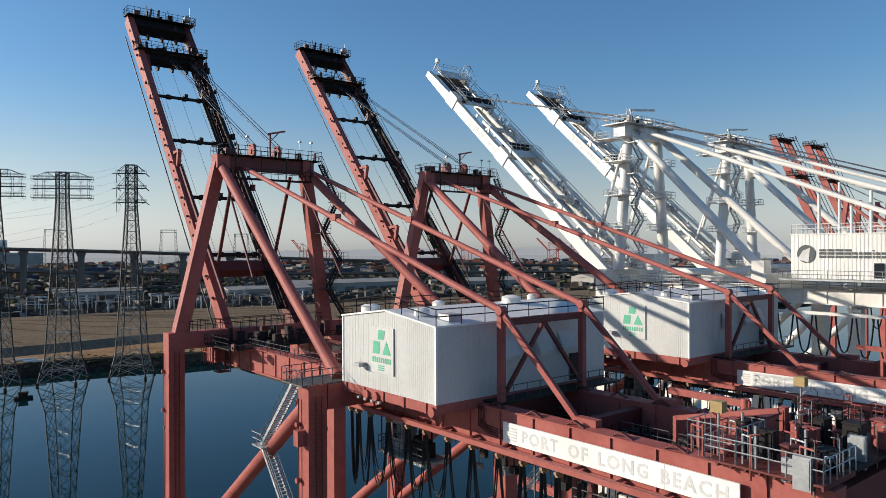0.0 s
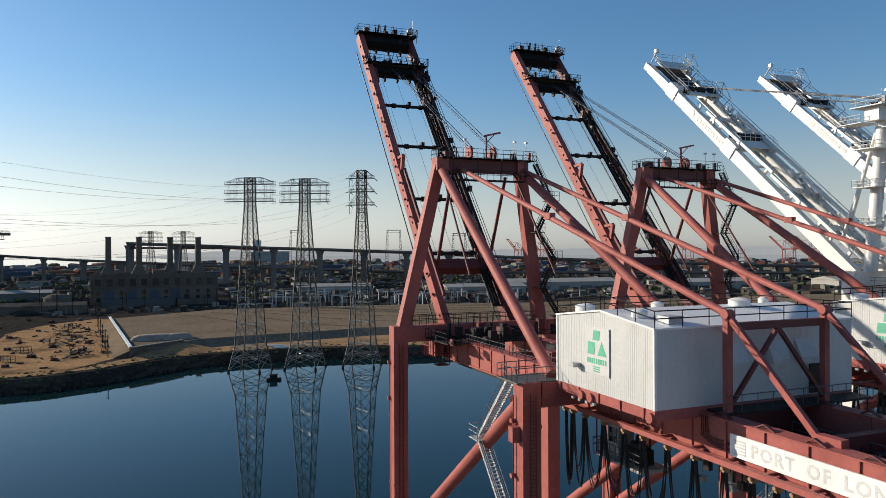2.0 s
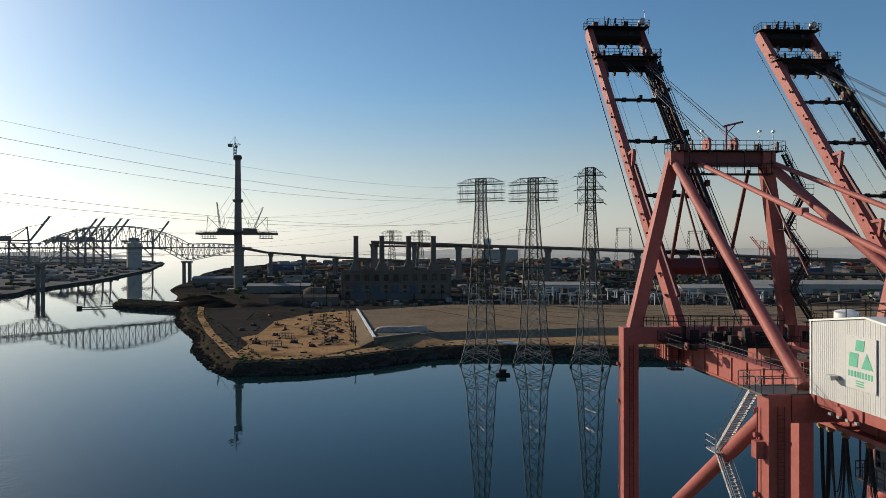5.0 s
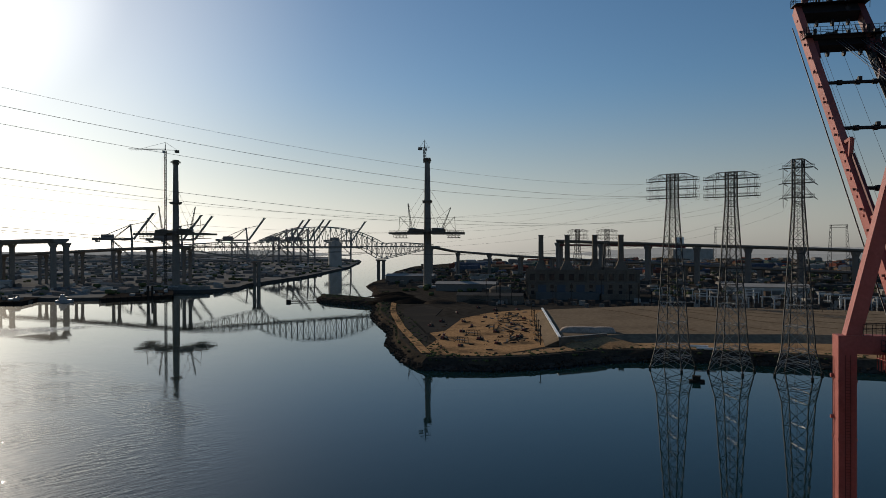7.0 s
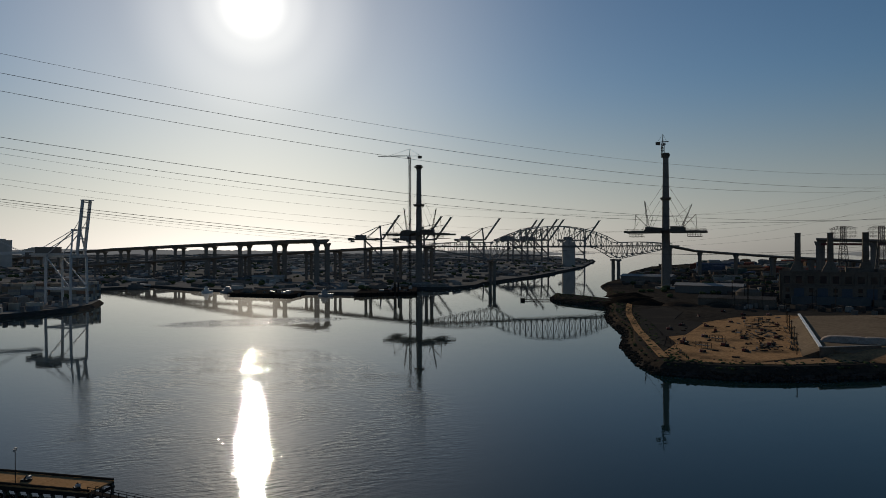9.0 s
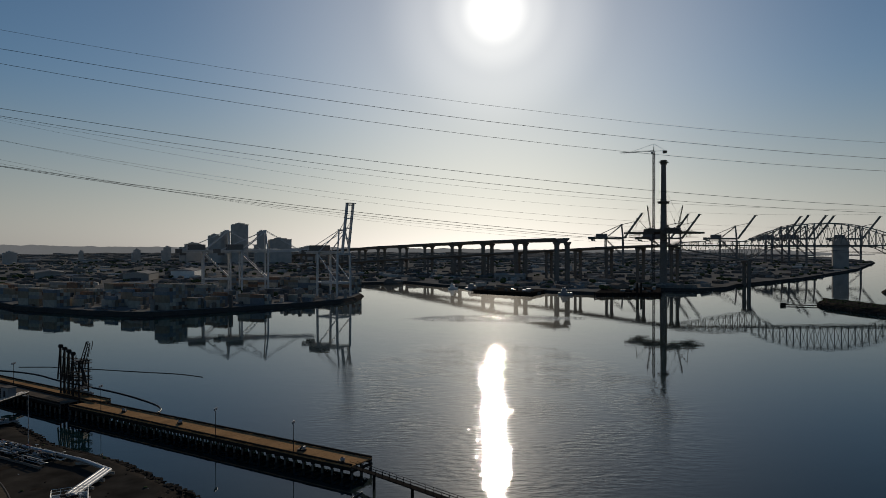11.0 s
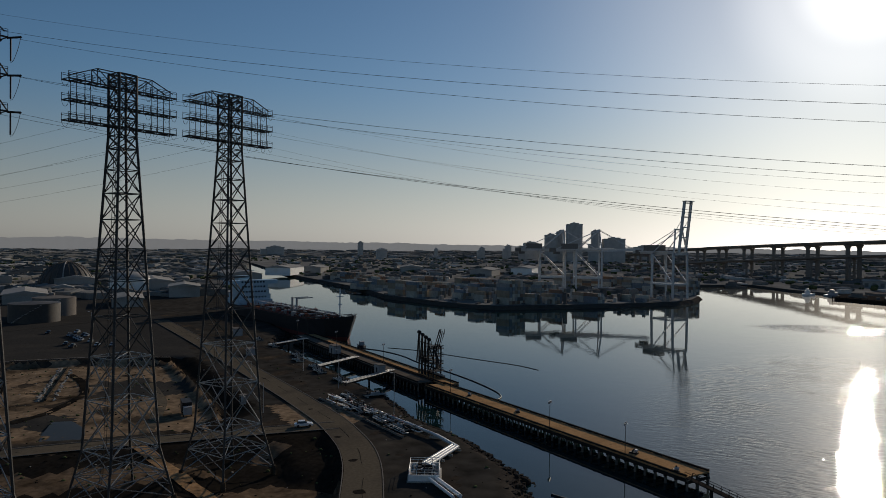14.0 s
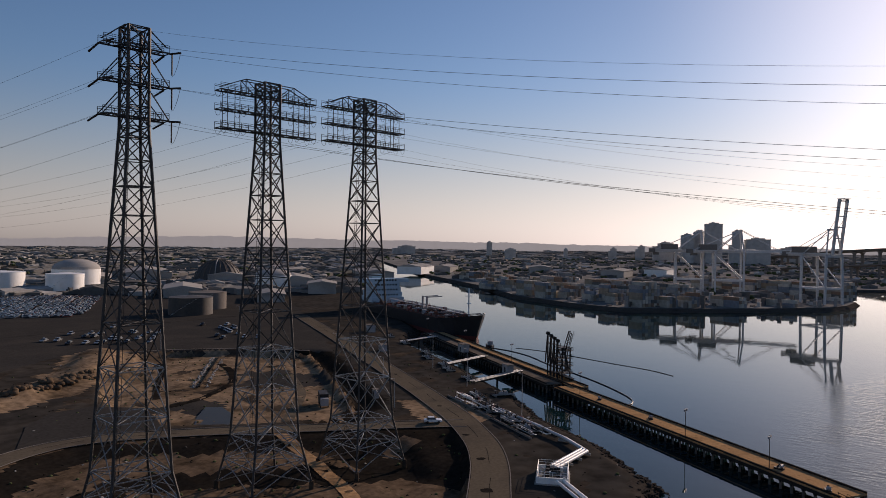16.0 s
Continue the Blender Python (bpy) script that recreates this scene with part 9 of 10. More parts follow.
for x, y, rz in ((-158, -90, 58), (-163, -100, 50), (-176, -112, 50), (-181, -106, 145), (-206, -143, 52), (-213, -150, 50), (-222, -164, 55), (-232, -172, 50), (-248, -196, 55), (-262, -216, 50), (-196, -128, 52)):
    copy_thing(vs, Matrix.Translation((x, y, 3.05)) @ pose(0, 0, 0, 0, 0, rz))
for a, b in (((-192, -124), (-213, -118)), ((-212, -150), (-232, -144)), ((-250, -200), (-266, -192))):
    c = thing("trestle", Matrix.Identity(4), "pipe trestle between shore and dock", "trestle", "trestles")
    b = (b[0] * DK, b[1] * DK)
    part("trestle_deck", Geo().beam((*a, 3.0), (*b, 2.9), 2.2, 0.3), PILE, c)
    for o in (-1.0, 0, 1.0):
        part("pipe", Geo().tube((a[0], a[1] + o, 3.5), (b[0], b[1] + o, 3.4), 0.2, 8), BRACE, c)
    m = ((a[0] + b[0]) / 2, (a[1] + b[1]) / 2)
    part("pile", Geo().tube((*m, -3), (*m, 2.85), 0.35, 8), PILE, c)
for x, y, sx, sy, h in ((-208, -120, 4, 2.4, 3), (-238, -158, 5, 3, 3.2), (-226, -190, 4, 3, 2.6), (-270, -236, 6, 4, 3.5), (-156, -134, 1.8, 1.4, 2.4)):
    c = thing("site_hut", Matrix.Translation((x * DK, y * DK, DZ + 0.1) if (x, y) in ((-208, -120), (-238, -158)) else (x, y, 3.0)) @ pose(0, 0, 0, 0, 0, 57), "small grey site hut near the dock", "hut", "site huts")
    part("hut_body", Geo().box(-sx / 2, sx / 2, -sy / 2, sy / 2, 0, h), GREY_BOX, c)
    part("hut_roof", Geo().box(-sx / 2 - 0.2, sx / 2 + 0.2, -sy / 2 - 0.2, sy / 2 + 0.2, h, h + 0.2), CONCRETE_DK, c)
    part("hut_door", Geo().box(-0.5, 0.5, -sy / 2 - 0.05, -sy / 2, 0.1, 2.1), BLACK, c)
g = scatter_rocks(SHORE[1:], 4.5, 6.5, 2.6, 17, (0.2, 0.6))
solo("riprap", Geo().poly(g.v, g.f), ROCK, "dark broken stones along the near shore", "stones", kind="stuff")
# floating boom lines
for pts, name_l in (([(-279, -170), (-277, -159), (-269, -144), (-256, -130), (-245, -114), (-233, -98), (-221, -85), (-213, -78), (-206, -76), (-203, -80), (-208, -84)], "black floating oil boom curving from the dock"),
                    ([(-286, -161), (-286, -146), (-280, -128), (-273, -107), (-269, -92), (-262, -81)], "slack black floating line trailing across the channel"),
                    ([(-132, -38), (-128, -24), (-130, -16), (-138, -12)], "black floating oil boom by the dock's end")):
    g = Geo()
    q = [Vector((*p, 0.1)) for p in pts]
    for _ in range(3):
        q = [q[0]] + [w for a, b in zip(q, q[1:]) for w in (a.lerp(b, 0.25), a.lerp(b, 0.75))] + [q[-1]]
    solo("floating_boom", g.line(q, 0.1 if "slack" in name_l else 0.22, 6), CABLE, name_l, "floating boom", "floating booms")
raft = thing("floating_raft", Matrix.Translation((-136, 229, 0.0)) @ pose(0, 0, 0, 0, 0, 35), "small dark floating raft moored near the pylon feet", "raft")
part("pontoon", Geo().box(-2.6, 2.6, -1.4, 1.4, -0.4, 0.7), PILE, raft)
part("raft_hut", Geo().box(-1.4, 1.2, -0.9, 0.9, 0.7, 2.0).box(-1.6, 1.4, -1.1, 1.1, 2.0, 2.12), PILE, raft)
wb = thing("work_boat", Matrix.Translation((-283, -173, 0)) @ pose(0, 0, 0, 0, 0, 40), "small dark work boat beside the dock", "boat")
part("hull", Geo().poly([(-4, -1.4, -0.3), (3, -1.4, -0.3), (5, 0, -0.2), (3, 1.4, -0.3), (-4, 1.4, -0.3), (-4, -1.6, 0.9), (3, -1.6, 1.0), (5.4, 0, 1.2), (3, 1.6, 1.0), (-4, 1.6, 0.9)],
                        [(0, 1, 6, 5), (1, 2, 7, 6), (2, 3, 8, 7), (3, 4, 9, 8), (4, 0, 5, 9), (5, 6, 7, 8, 9)]), HULL, wb)
part("cabin", Geo().box(-1.5, 1.5, -1, 1, 0.95, 2.6), GREY_BOX, wb)


# cars
def car(m, paint, label, group="parked cars"):
    c = thing("car", m, label, "car", group)
    body = [(-2.2, 0.35), (-2.25, 0.8), (-1.5, 0.95), (0.9, 0.95), (2.0, 0.85), (2.25, 0.6), (2.2, 0.35)]
    g = Geo()
    nb = len(body)
    g.poly([(x, -0.9, z) for x, z in body] + [(x, 0.9, z) for x, z in body], [list(range(nb))[::-1], list(range(nb, 2 * nb))] + [(i, (i + 1) % nb, nb + (i + 1) % nb, nb + i) for i in range(nb)])
    part("body", g, paint, c)
    g = Geo().poly([(-1.6, -0.8, 0.95), (0.8, -0.8, 0.95), (0.3, -0.68, 1.45), (-1.3, -0.68, 1.45), (-1.6, 0.8, 0.95), (0.8, 0.8, 0.95), (0.3, 0.68, 1.45), (-1.3, 0.68, 1.45)],
                   [(0, 1, 2, 3), (5, 4, 7, 6), (1, 5, 6, 2), (4, 0, 3, 7)])
    part("glazing", g, GLASS, c)
    part("roof", Geo().box(-1.3, 0.3, -0.68, 0.68, 1.44, 1.5), paint, c)
    for x in (-1.4, 1.4):
        for y in (-0.92, 0.92):
            part("wheel", Geo().tube((x, y - 0.1, 0.33), (x, y + 0.1, 0.33), 0.33, 12), BLACK, c)
    return c


PAINTS = [mat("white_car_paint", (0.7, 0.7, 0.7), 0.25), mat("black_car_paint", (0.02, 0.02, 0.022), 0.2), mat("silver_car_paint", (0.35, 0.36, 0.37), 0.25, metal=0.5)]
protos = [car(Matrix.Translation((-142.5, -103.5, 3.25)) @ pose(0, 0, 0, 0, 0, 130), PAINTS[0], "white car driving on the side road", "cars on the roads"),
          car(Matrix.Translation((-206, -269, 3.1)) @ pose(0, 0, 0, 0, 0, 30), PAINTS[1], "black car parked on the asphalt lot"),
          car(Matrix.Translation((-240, -310, 3.1)) @ pose(0, 0, 0, 0, 0, 30), PAINTS[2], "silver car parked on the asphalt lot")]
rng = random.Random(51)
SPOTS = [(-232, -320), (-230, -302), (-228, -297.5), (-226, -293), (-224, -288.5), (-222, -284), (-235, -298.8), (-233, -294.3), (-209.6, -277.4), (-214.2, -264.1), (-217.5, -258.6), (-196, -343), (-192, -320), (-221, -277)]
for k in range(40):
    row = k % 4
    a = Vector((-172, -288, 3.1)) + Vector((-0.64, -0.77, 0)) * (row * 11) + Vector((0.77, -0.64, 0)) * ((k // 4) * rng.uniform(3.4, 9.0) - 8)
    if k >= 26:
        a = Vector((*SPOTS[k - 26], 3.1))
    ob = copy_thing(protos[1 + k % 2] if k % 3 else protos[2], Matrix.Translation(a + Vector((rng.uniform(-0.3, 0.3), rng.uniform(-0.3, 0.3), 0))) @ pose(0, 0, 0, 0, 0, 40 + rng.uniform(-3, 3)))
    ob["group"] = "parked cars"
truck = thing("lorry", Matrix.Translation((-147, -146, 0.75)) @ pose(0, 0, 0, 0, 0, 50), "dark box lorry standing at the dirt lot", "lorry")
part("cab", Geo().box(2.2, 4, -1.1, 1.1, 0.6, 2.7), GREY_BOX, truck)
part("cargo_box", Geo().box(-4, 2.1, -1.25, 1.25, 0.9, 3.6), BLACK, truck)
for x in (-3, -1.8, 3):
    for y in (-1.05, 1.05):
        part("wheel", Geo().tube((x, y - 0.15, 0.5), (x, y + 0.15, 0.5), 0.5, 12), BLACK, truck)

# ---- tanker at its berth ----
SB, SDIR = Vector((-293, -184, 0.5)), Vector((-0.49, -0.872, 0))
ship = thing("tanker", Matrix.Translation(SB) @ pose(0, 0, 0, 0, 0, math.degrees(math.atan2(-SDIR.y, -SDIR.x))), "black hulled tanker with pale blue deckhouse moored at the dock", "ship")
st, rows = [(0, 0.6, 12.6), (-5, 4.5, 11.8), (-14, 9, 10.4), (-28, 11.5, 9.0), (-120, 11.5, 8.8), (-150, 10, 9.0), (-162, 8, 9.2)], []
g = Geo()
for x, w, z in st:
    k_ = max(0.0, 1 + x / 20)
    rows.append([(x - 7 * k_, -w * (0.85 - 0.5 * k_), -1), (x, -w, z), (x, w, z), (x - 7 * k_, w * (0.85 - 0.5 * k_), -1)])
g.poly([q for r in rows for q in r], [(4 * i + a, 4 * i + 4 + a, 4 * i + 5 + a, 4 * i + 1 + a) for i in range(len(rows) - 1) for a in (0, 2)] + [(0, 1, 2, 3), (24, 27, 26, 25)], False)
part("hull", g, HULL, ship)
band = [[(x - 7 * max(0.0, 1 + x / 20) * (1 - k / 4.2), sd * (w * ((0.85 - 0.5 * max(0.0, 1 + x / 20)) * (1 - k / 4.2) + k / 4.2) + 0.12), -0.9 + k * 2.4) for k in (0, 1) for sd in (-1, 1)] for x, w, z in st]
part("boot_topping", Geo().poly([q for r in band for q in r], [(4 * i + a, 4 * i + 4 + a, 4 * i + 6 + a, 4 * i + 2 + a) for i in range(len(band) - 1) for a in (0, 1)]), HULL_RED, ship)
g = Geo()
g.poly([(x, s * (w - 0.2), z - 0.3) for x, w, z in st for s in (-1, 1)], [(2 * i, 2 * i + 1, 2 * i + 3, 2 * i + 2) for i in range(len(st) - 1)])
part("deck", g, SHIP_DECK, ship)
part("bulwark", Geo().line([(x, -w, z + 0.9) for x, w, z in st[:4]], 0.18, 5).line([(x, w, z + 0.9) for x, w, z in st[:4]], 0.18, 5).rail([(x, -w + 0.2, z) for x, w, z in st[2:]], 1.2, 3, 0.05).rail([(x, w - 0.2, z) for x, w, z in st[2:]], 1.2, 3, 0.05), HULL, ship)
for k in range(7):
    y = -6 + k * 2
    part("deck_pipe", Geo().tube((-22, y, 9.8), (-116, y, 9.8), 0.3, 8), BLACK if k % 2 else SHIP_DECK, ship)
for x in (-40, -64, -88, -108):
    part("cross_pipe", Geo().tube((x, -10, 10.4), (x, 10, 10.4), 0.35, 8), GREY_BOX, ship)
for x in (-66, -72):
    part("deck_crane", Geo().tube((x, 0, 9), (x, 0, 17), 0.6, 10).beam((x, 0, 16.5), (x + 14, 3, 18), 0.4, 0.5), GREY_BOX, ship)
part("foremast", Geo().tube((-14, 0, 9.5), (-14, 0, 25), 0.35, 8).beam((-14, -2, 21), (-14, 2, 21), 0.3, 0.3).box(-14.8, -13.2, -0.8, 0.8, 17, 17.3), TEAL, ship)
part("windlass", Geo().tube((-9, -2.5, 10.6), (-9, 2.5, 10.6), 0.8, 12).box(-11, -7, -3, 3, 9.8, 10.2), GREY_BOX, ship)
rng = random.Random(91)
for k in range(110):
    x, y = rng.uniform(-126, -8), rng.uniform(-9, 9)
    w, h = rng.uniform(0.3, 1.4), rng.uniform(0.5, 2.4)
    if abs(y) > 2 + 0.5 * -x:
        continue
    part("deck_fitting", Geo().box(x - w, x + w, y - w * 0.6, y + w * 0.6, 8.8, 8.8 + h).tube((x, y, 8.8 + h), (x, y, 9.6 + h), 0.12, 6), rng.choice((BLACK, SHIP_DECK, GREY_BOX, BRACE, HULL_RED)), ship)
part("catwalk", Geo().box(-124, -20, -0.7, 0.7, 11.4, 11.5).rail([(-124, -0.7, 11.5), (-20, -0.7, 11.5)], 1.0, 3, 0.05).rail([(-124, 0.7, 11.5), (-20, 0.7, 11.5)], 1.0, 3, 0.05), GREY_BOX, ship)
house = part("deckhouse", Geo().box(-150, -128, -11, 11, 8.8, 12).box(-148, -130, -10.5, 10.5, 12, 15.2).box(-147, -131, -10, 10, 15.2, 18.4).box(-146, -132, -9.5, 9.5, 18.4, 21.4), TEAL, ship)
part("bridge_wing", Geo().box(-141, -133, -16.5, 16.5, 21.4, 23.9), TEAL, house)
for z in (12.9, 16.2, 19.3, 22.2):
    for y in range(-7, 8, 2):
        part("window", Geo().box(-129.95 if z < 15 else (-130.95 if z < 18 else (-131.95 if z < 21 else -132.95)), -129.9 if z < 15 else (-130.9 if z < 18 else (-131.9 if z < 21 else -132.9)), y - 0.6, y + 0.6, z, z + 1.1), GLASS, house)
part("funnel", Geo().box(-156, -149, -3.5, 3.5, 9, 26), TEAL, ship)
part("radar_mast", Geo().tube((-138, 0, 23.9), (-138, 0, 33), 0.4, 8).beam((-138, -2.5, 30), (-138, 2.5, 30), 0.4, 0.4), TEAL, ship)

# ---- tanks, sheds and car storage inland ----
def tank(x, y, r, h, mt, label, dome=0.0):
    c = thing("storage_tank", Matrix.Translation((x, y, 3)), label, "tank", "storage tanks")
    part("tank_shell", Geo().tube((0, 0, 0), (0, 0, h), r, 48), mt, c)
    if dome:
        ring = [(r * math.cos(i * math.pi / 12), h + dome * math.sin(i * math.pi / 12)) for i in range(7)]
        g = Geo().poly([(q * math.cos(k * math.pi / 24), q * math.sin(k * math.pi / 24), z) for q, z in ring for k in range(48)],
                       [(48 * i + k, 48 * i + (k + 1) % 48, 48 * i + 48 + (k + 1) % 48, 48 * i + 48 + k) for i in range(6) for k in range(48)])
        part("tank_dome", g, CONCRETE, c)
    else:
        part("tank_roof", Geo().tube((0, 0, h), (0, 0, h + 1.0), r * 1.01, 48, r * 0.1), mt, c)
    g = Geo()
    for k in range(14):
        a = k * 0.09
        g.beam((math.cos(a) * r, math.sin(a) * r, h * k / 14), (math.cos(a) * (r + 1), math.sin(a) * (r + 1), h * k / 14), 0.8, 0.15)
    part("spiral_stair", g, GALV, c)


WT = "large white cylindrical storage tank beyond the car park"
tank(-300, -600, 14.5, 16, WHITE, WT)
tank(-268, -640, 17, 17, WHITE, WT)
tank(-330, -640, 20, 18, WHITE, "large white storage tank with a shallow dome", 9)
tank(-236, -655, 14, 15, WHITE, WT)
tank(-264, -376, 13, 10.5, DARK_TANK, "wide dark flat roofed storage tank")
tank(-293, -399, 12, 11, CONCRETE_DK, "grey flat roofed storage tank behind the dark one")
tank(-455, -520, 17, 13, WHITE, "white domed storage tank with a walkway", 6)
dome = thing("storage_dome", Matrix.Translation((-471, -624, 3)), "large dark ribbed storage dome with a pale rim", "dome")
part("dome_shell", Geo().ball((0, 0, 0), 25, 14, 1.02), DARK_TANK, dome)
for k in range(12):
    a = k * math.pi / 12
    part("dome_rib", Geo().line([(25.2 * math.cos(b) * math.cos(a), 25.2 * math.cos(b) * math.sin(a), 25.7 * math.sin(b)) for b in [math.pi * i / 16 for i in range(17)]], 0.3 if k != 3 else 0.6, 5), CONCRETE if k == 3 else BROWN_SHADED, dome)
part("dome_plinth", Geo().tube((0, 0, 0), (0, 0, 2.0), 26.5, 40, 25.6), CONCRETE_DK, dome)
part("conveyor", Geo().beam((4, -20, 21), (38, -62, 9), 2.6, 2.4), CONCRETE_DK, dome)
rng = random.Random(61)
STORE = [(-296, -534), (-228, -426), (-201, -406), (-150, -424), (-132, -600), (-245, -612)]
ROW, ACROSS = Vector((0.547, 0.837, 0)), Vector((0.837, -0.547, 0))
g, gw = Geo(), Geo()
for i in range(66):
    for j in range(26):
        p = Vector((-310, -560, 3)) + ROW * (i * 2.8) + ACROSS * (j * 5.1 + (j // 3) * 1.0 + rng.uniform(-0.8, 0.8))
        if rng.random() < 0.14 or not inside(p.x, p.y, ccw(STORE)):
            continue
        q = [(p + ROW * (sx * 0.92) + ACROSS * (sy * 2.25)).to_tuple()[:2] for sx, sy in ((-1, -1), (1, -1), (1, 1), (-1, 1))]
        r0 = [(p + ROW * (sx * 0.88) + ACROSS * (sy * 1.55 - 0.2)).to_tuple()[:2] for sx, sy in ((-1, -1), (1, -1), (1, 1), (-1, 1))]
        r1 = [(p + ROW * (sx * 0.7) + ACROSS * (sy * 0.85 - 0.2)).to_tuple()[:2] for sx, sy in ((-1, -1), (1, -1), (1, 1), (-1, 1))]
        g.poly([(*w, z) for z in (3.3, 3.9) for w in q], [(0, 1, 5, 4), (1, 2, 6, 5), (2, 3, 7, 6), (3, 0, 4, 7), (4, 5, 6, 7)])
        g.poly([(*w, 4.53) for w in r1] + [(*w, 4.5) for w in r1], [(0, 1, 2, 3), (7, 6, 5, 4), (0, 4, 5, 1), (1, 5, 6, 2), (2, 6, 7, 3), (3, 7, 4, 0)])
        gw.poly([(*w, 3.9) for w in r0] + [(*w, 4.5) for w in r1], [(0, 1, 5, 4), (1, 2, 6, 5), (2, 3, 7, 6), (3, 0, 4, 7)])
solo("stored_car_windows", gw, GLASS, "dark windows of the closely parked new cars", "car windows", kind="stuff")
solo("stored_cars", g, CARS, "hundreds of new cars parked in tight rows", "cars", kind="stuff")
solo("car_park", Geo().prism(ccw([(-60, -345), (-330, -345), (-385, -470), (-380, -575), (-245, -622), (-60, -610)]), 2.9, 3.06), ASPHALT, "wide dark asphalt parking ground", "car park", kind="structure")

# clods, stones and tussocks over the bare ground
rng = random.Random(65)
g, g2, g3 = Geo(), Geo(), Geo()
for _ in range(3800):
    x, y = rng.uniform(-215, -52), rng.uniform(-262, -48)
    if not inside(x, y, PATCH) or inside(x, y, CARPARK) or min(away(x, y, ROAD_A, False), away(x, y, ROAD_B, False)) < 5.5:
        continue
    if rng.random() < (0.55 if inside(x, y, LOT) else (0.2 if inside(x, y, ZONE) else 0.7)):
        continue
    z, r = height(x, y), rng.uniform(0.08, 0.3)
    if rng.random() < 0.35:
        g2.ball((x, y, z + r * 0.2), r * 1.5, 4, 0.7)
    else:
        k = [(x + rng.uniform(0.5, 1) * r * sx, y + rng.uniform(0.5, 1) * r * sy, z + rng.uniform(0.3, 0.7) * r * sz) for sx in (-1, 1) for sy in (-1, 1) for sz in (-1, 1)]
        (g if rng.random() < 0.9 else g3).poly(k, [(0, 1, 3, 2), (4, 6, 7, 5), (0, 4, 5, 1), (2, 3, 7, 6), (0, 2, 6, 4), (1, 5, 7, 3)])
solo("earth_clods", g, SOIL_AND_SHADE, "dark clods and stones over the bare ground", "clods", kind="stuff")
solo("rubble", g3, CONCRETE, "pale broken rubble scattered over the ground", "rubble", kind="stuff")
solo("tussocks", g2, SHRUB, "low dark weeds scattered over the ground", "weeds", kind="stuff")
# worn tracks and dark stains across the lot
for pts, w, mt, lb in (([(-118, -178), (-130, -180), (-152, -192), (-166, -212), (-172, -226)], 2.6, SOIL_AND_SHADE, "dark wet wheel track across the dirt lot"), ([(-122, -190), (-132, -206), (-146, -224), (-158, -244)], 2.0, SOIL_AND_SHADE, "dark wet wheel track across the dirt lot"),
                       ([(-128, -140), (-140, -150), (-156, -164), (-174, -190)], 3.0, ROAD, "pale dry wheel track across the dirt lot"),
                       ([(-114, -131), (-111.6, -121), (-105.5, -108), (-101, -94), (-92, -82)], 3.0, DIRT, "tan dirt path down through the terraces")):
    g, line = ribbon(pts, w, 0.0)
    solo("wheel_track", Geo().poly([(x, y, height(x, y) + 0.10) for x, y, _z in g.v], g.f), mt, lb, "track", "wheel tracks", "structure")

solo("lay_by", Geo().prism(ccw([(-70, -160), (-80, -178), (-90, -187), (-100, -186), (-108, -174), (-104, -162), (-98, -150), (-86, -157)]), 2.6, 3.12), ASPHALT, "worn asphalt lay-by beside the side road", "road", kind="structure")
rng = random.Random(67)
for x, y in ((-89, -209), (-94, -210), (-99, -211), (-103, -214), (-108, -216), (-112, -218), (-117, -220), (-120, -226), (-82, -206), (-76, -203), (-114, -224), (-104, -219)):
    g = Geo()
    for _k in range(9):
        r = rng.uniform(0.6, 1.3)
        g.ball((rng.gauss(0, 1.3), rng.gauss(0, 1.0), rng.uniform(-0.1, 0.3)), r, 6, 0.7)
    solo("earth_heap", g, TERRACE, "small brown heap of dumped earth on the berm", "earth heap", "earth heaps on the berm", m=Matrix.Translation((x, y, height(x, y))))

# crowded pipework between the road and the dock
rng = random.Random(58)
for n_ in range(5):
    yard = thing("pipe_rack", Matrix.Translation(Vector((-151, -80, 3.0)).lerp(Vector((-171, -112, 3.0)), n_ / 4)) @ pose(0, 0, 0, 0, 0, 58), "crowded rack of pale pipes and valves on the shore", "pipes", "pipe racks")
    for k in range(9):
        x0, x1, y, z = rng.uniform(-5, -1), rng.uniform(1, 5), rng.uniform(-3.2, 3.2), rng.uniform(0.4, 1.3)
        g = Geo().line([(x0, y, 0.1), (x0, y, z), (x1, y, z), (x1, y + rng.choice((-1.2, 1.2)), z)], rng.uniform(0.08, 0.2), 7)
        part("pipe", g, rng.choice((BRACE, GALV, WHITE, BLACK)), yard)
    for k in range(7):
        x, y, h = rng.uniform(-4, 4), rng.uniform(-3, 3), rng.uniform(0.8, 2.0)
        part("valve", Geo().tube((x, y, 0), (x, y, h), 0.09, 7).tube((x, y, h), (x, y, h + 0.08), 0.35, 10), rng.choice((BLACK, RED_DARK_AND_SHADED, BRACE)), yard)
    part("bund", Geo().box(-5.6, 5.6, -3.8, -3.55, 0, 0.5).box(-5.6, 5.6, 3.55, 3.8, 0, 0.5), CONCRETE_DK, yard)
for x, y, h in ((-160, -88, 12), (-186, -122, 12), (-206, -150, 12), (-150, -122, 8), (-176, -148, 8), (-198, -190, 10), (-170, -262, 11), (-240, -300, 11), (-120, -290, 11)):
    c = thing("light_pole", Matrix.Translation((x, y, 2.9)), "slim grey steel light pole near the road", "lamp post", "light poles")
    part("pole", Geo().tube((0, 0, 0), (0, 0, h), 0.12, 8, 0.07), GREY_BOX, c)
    part("lamp_head", Geo().beam((0, 0, h), (1.6, 0, h + 0.3), 0.12, 0.1).box(1.2, 2.0, -0.2, 0.2, h + 0.2, h + 0.36), GREY_BOX, c)
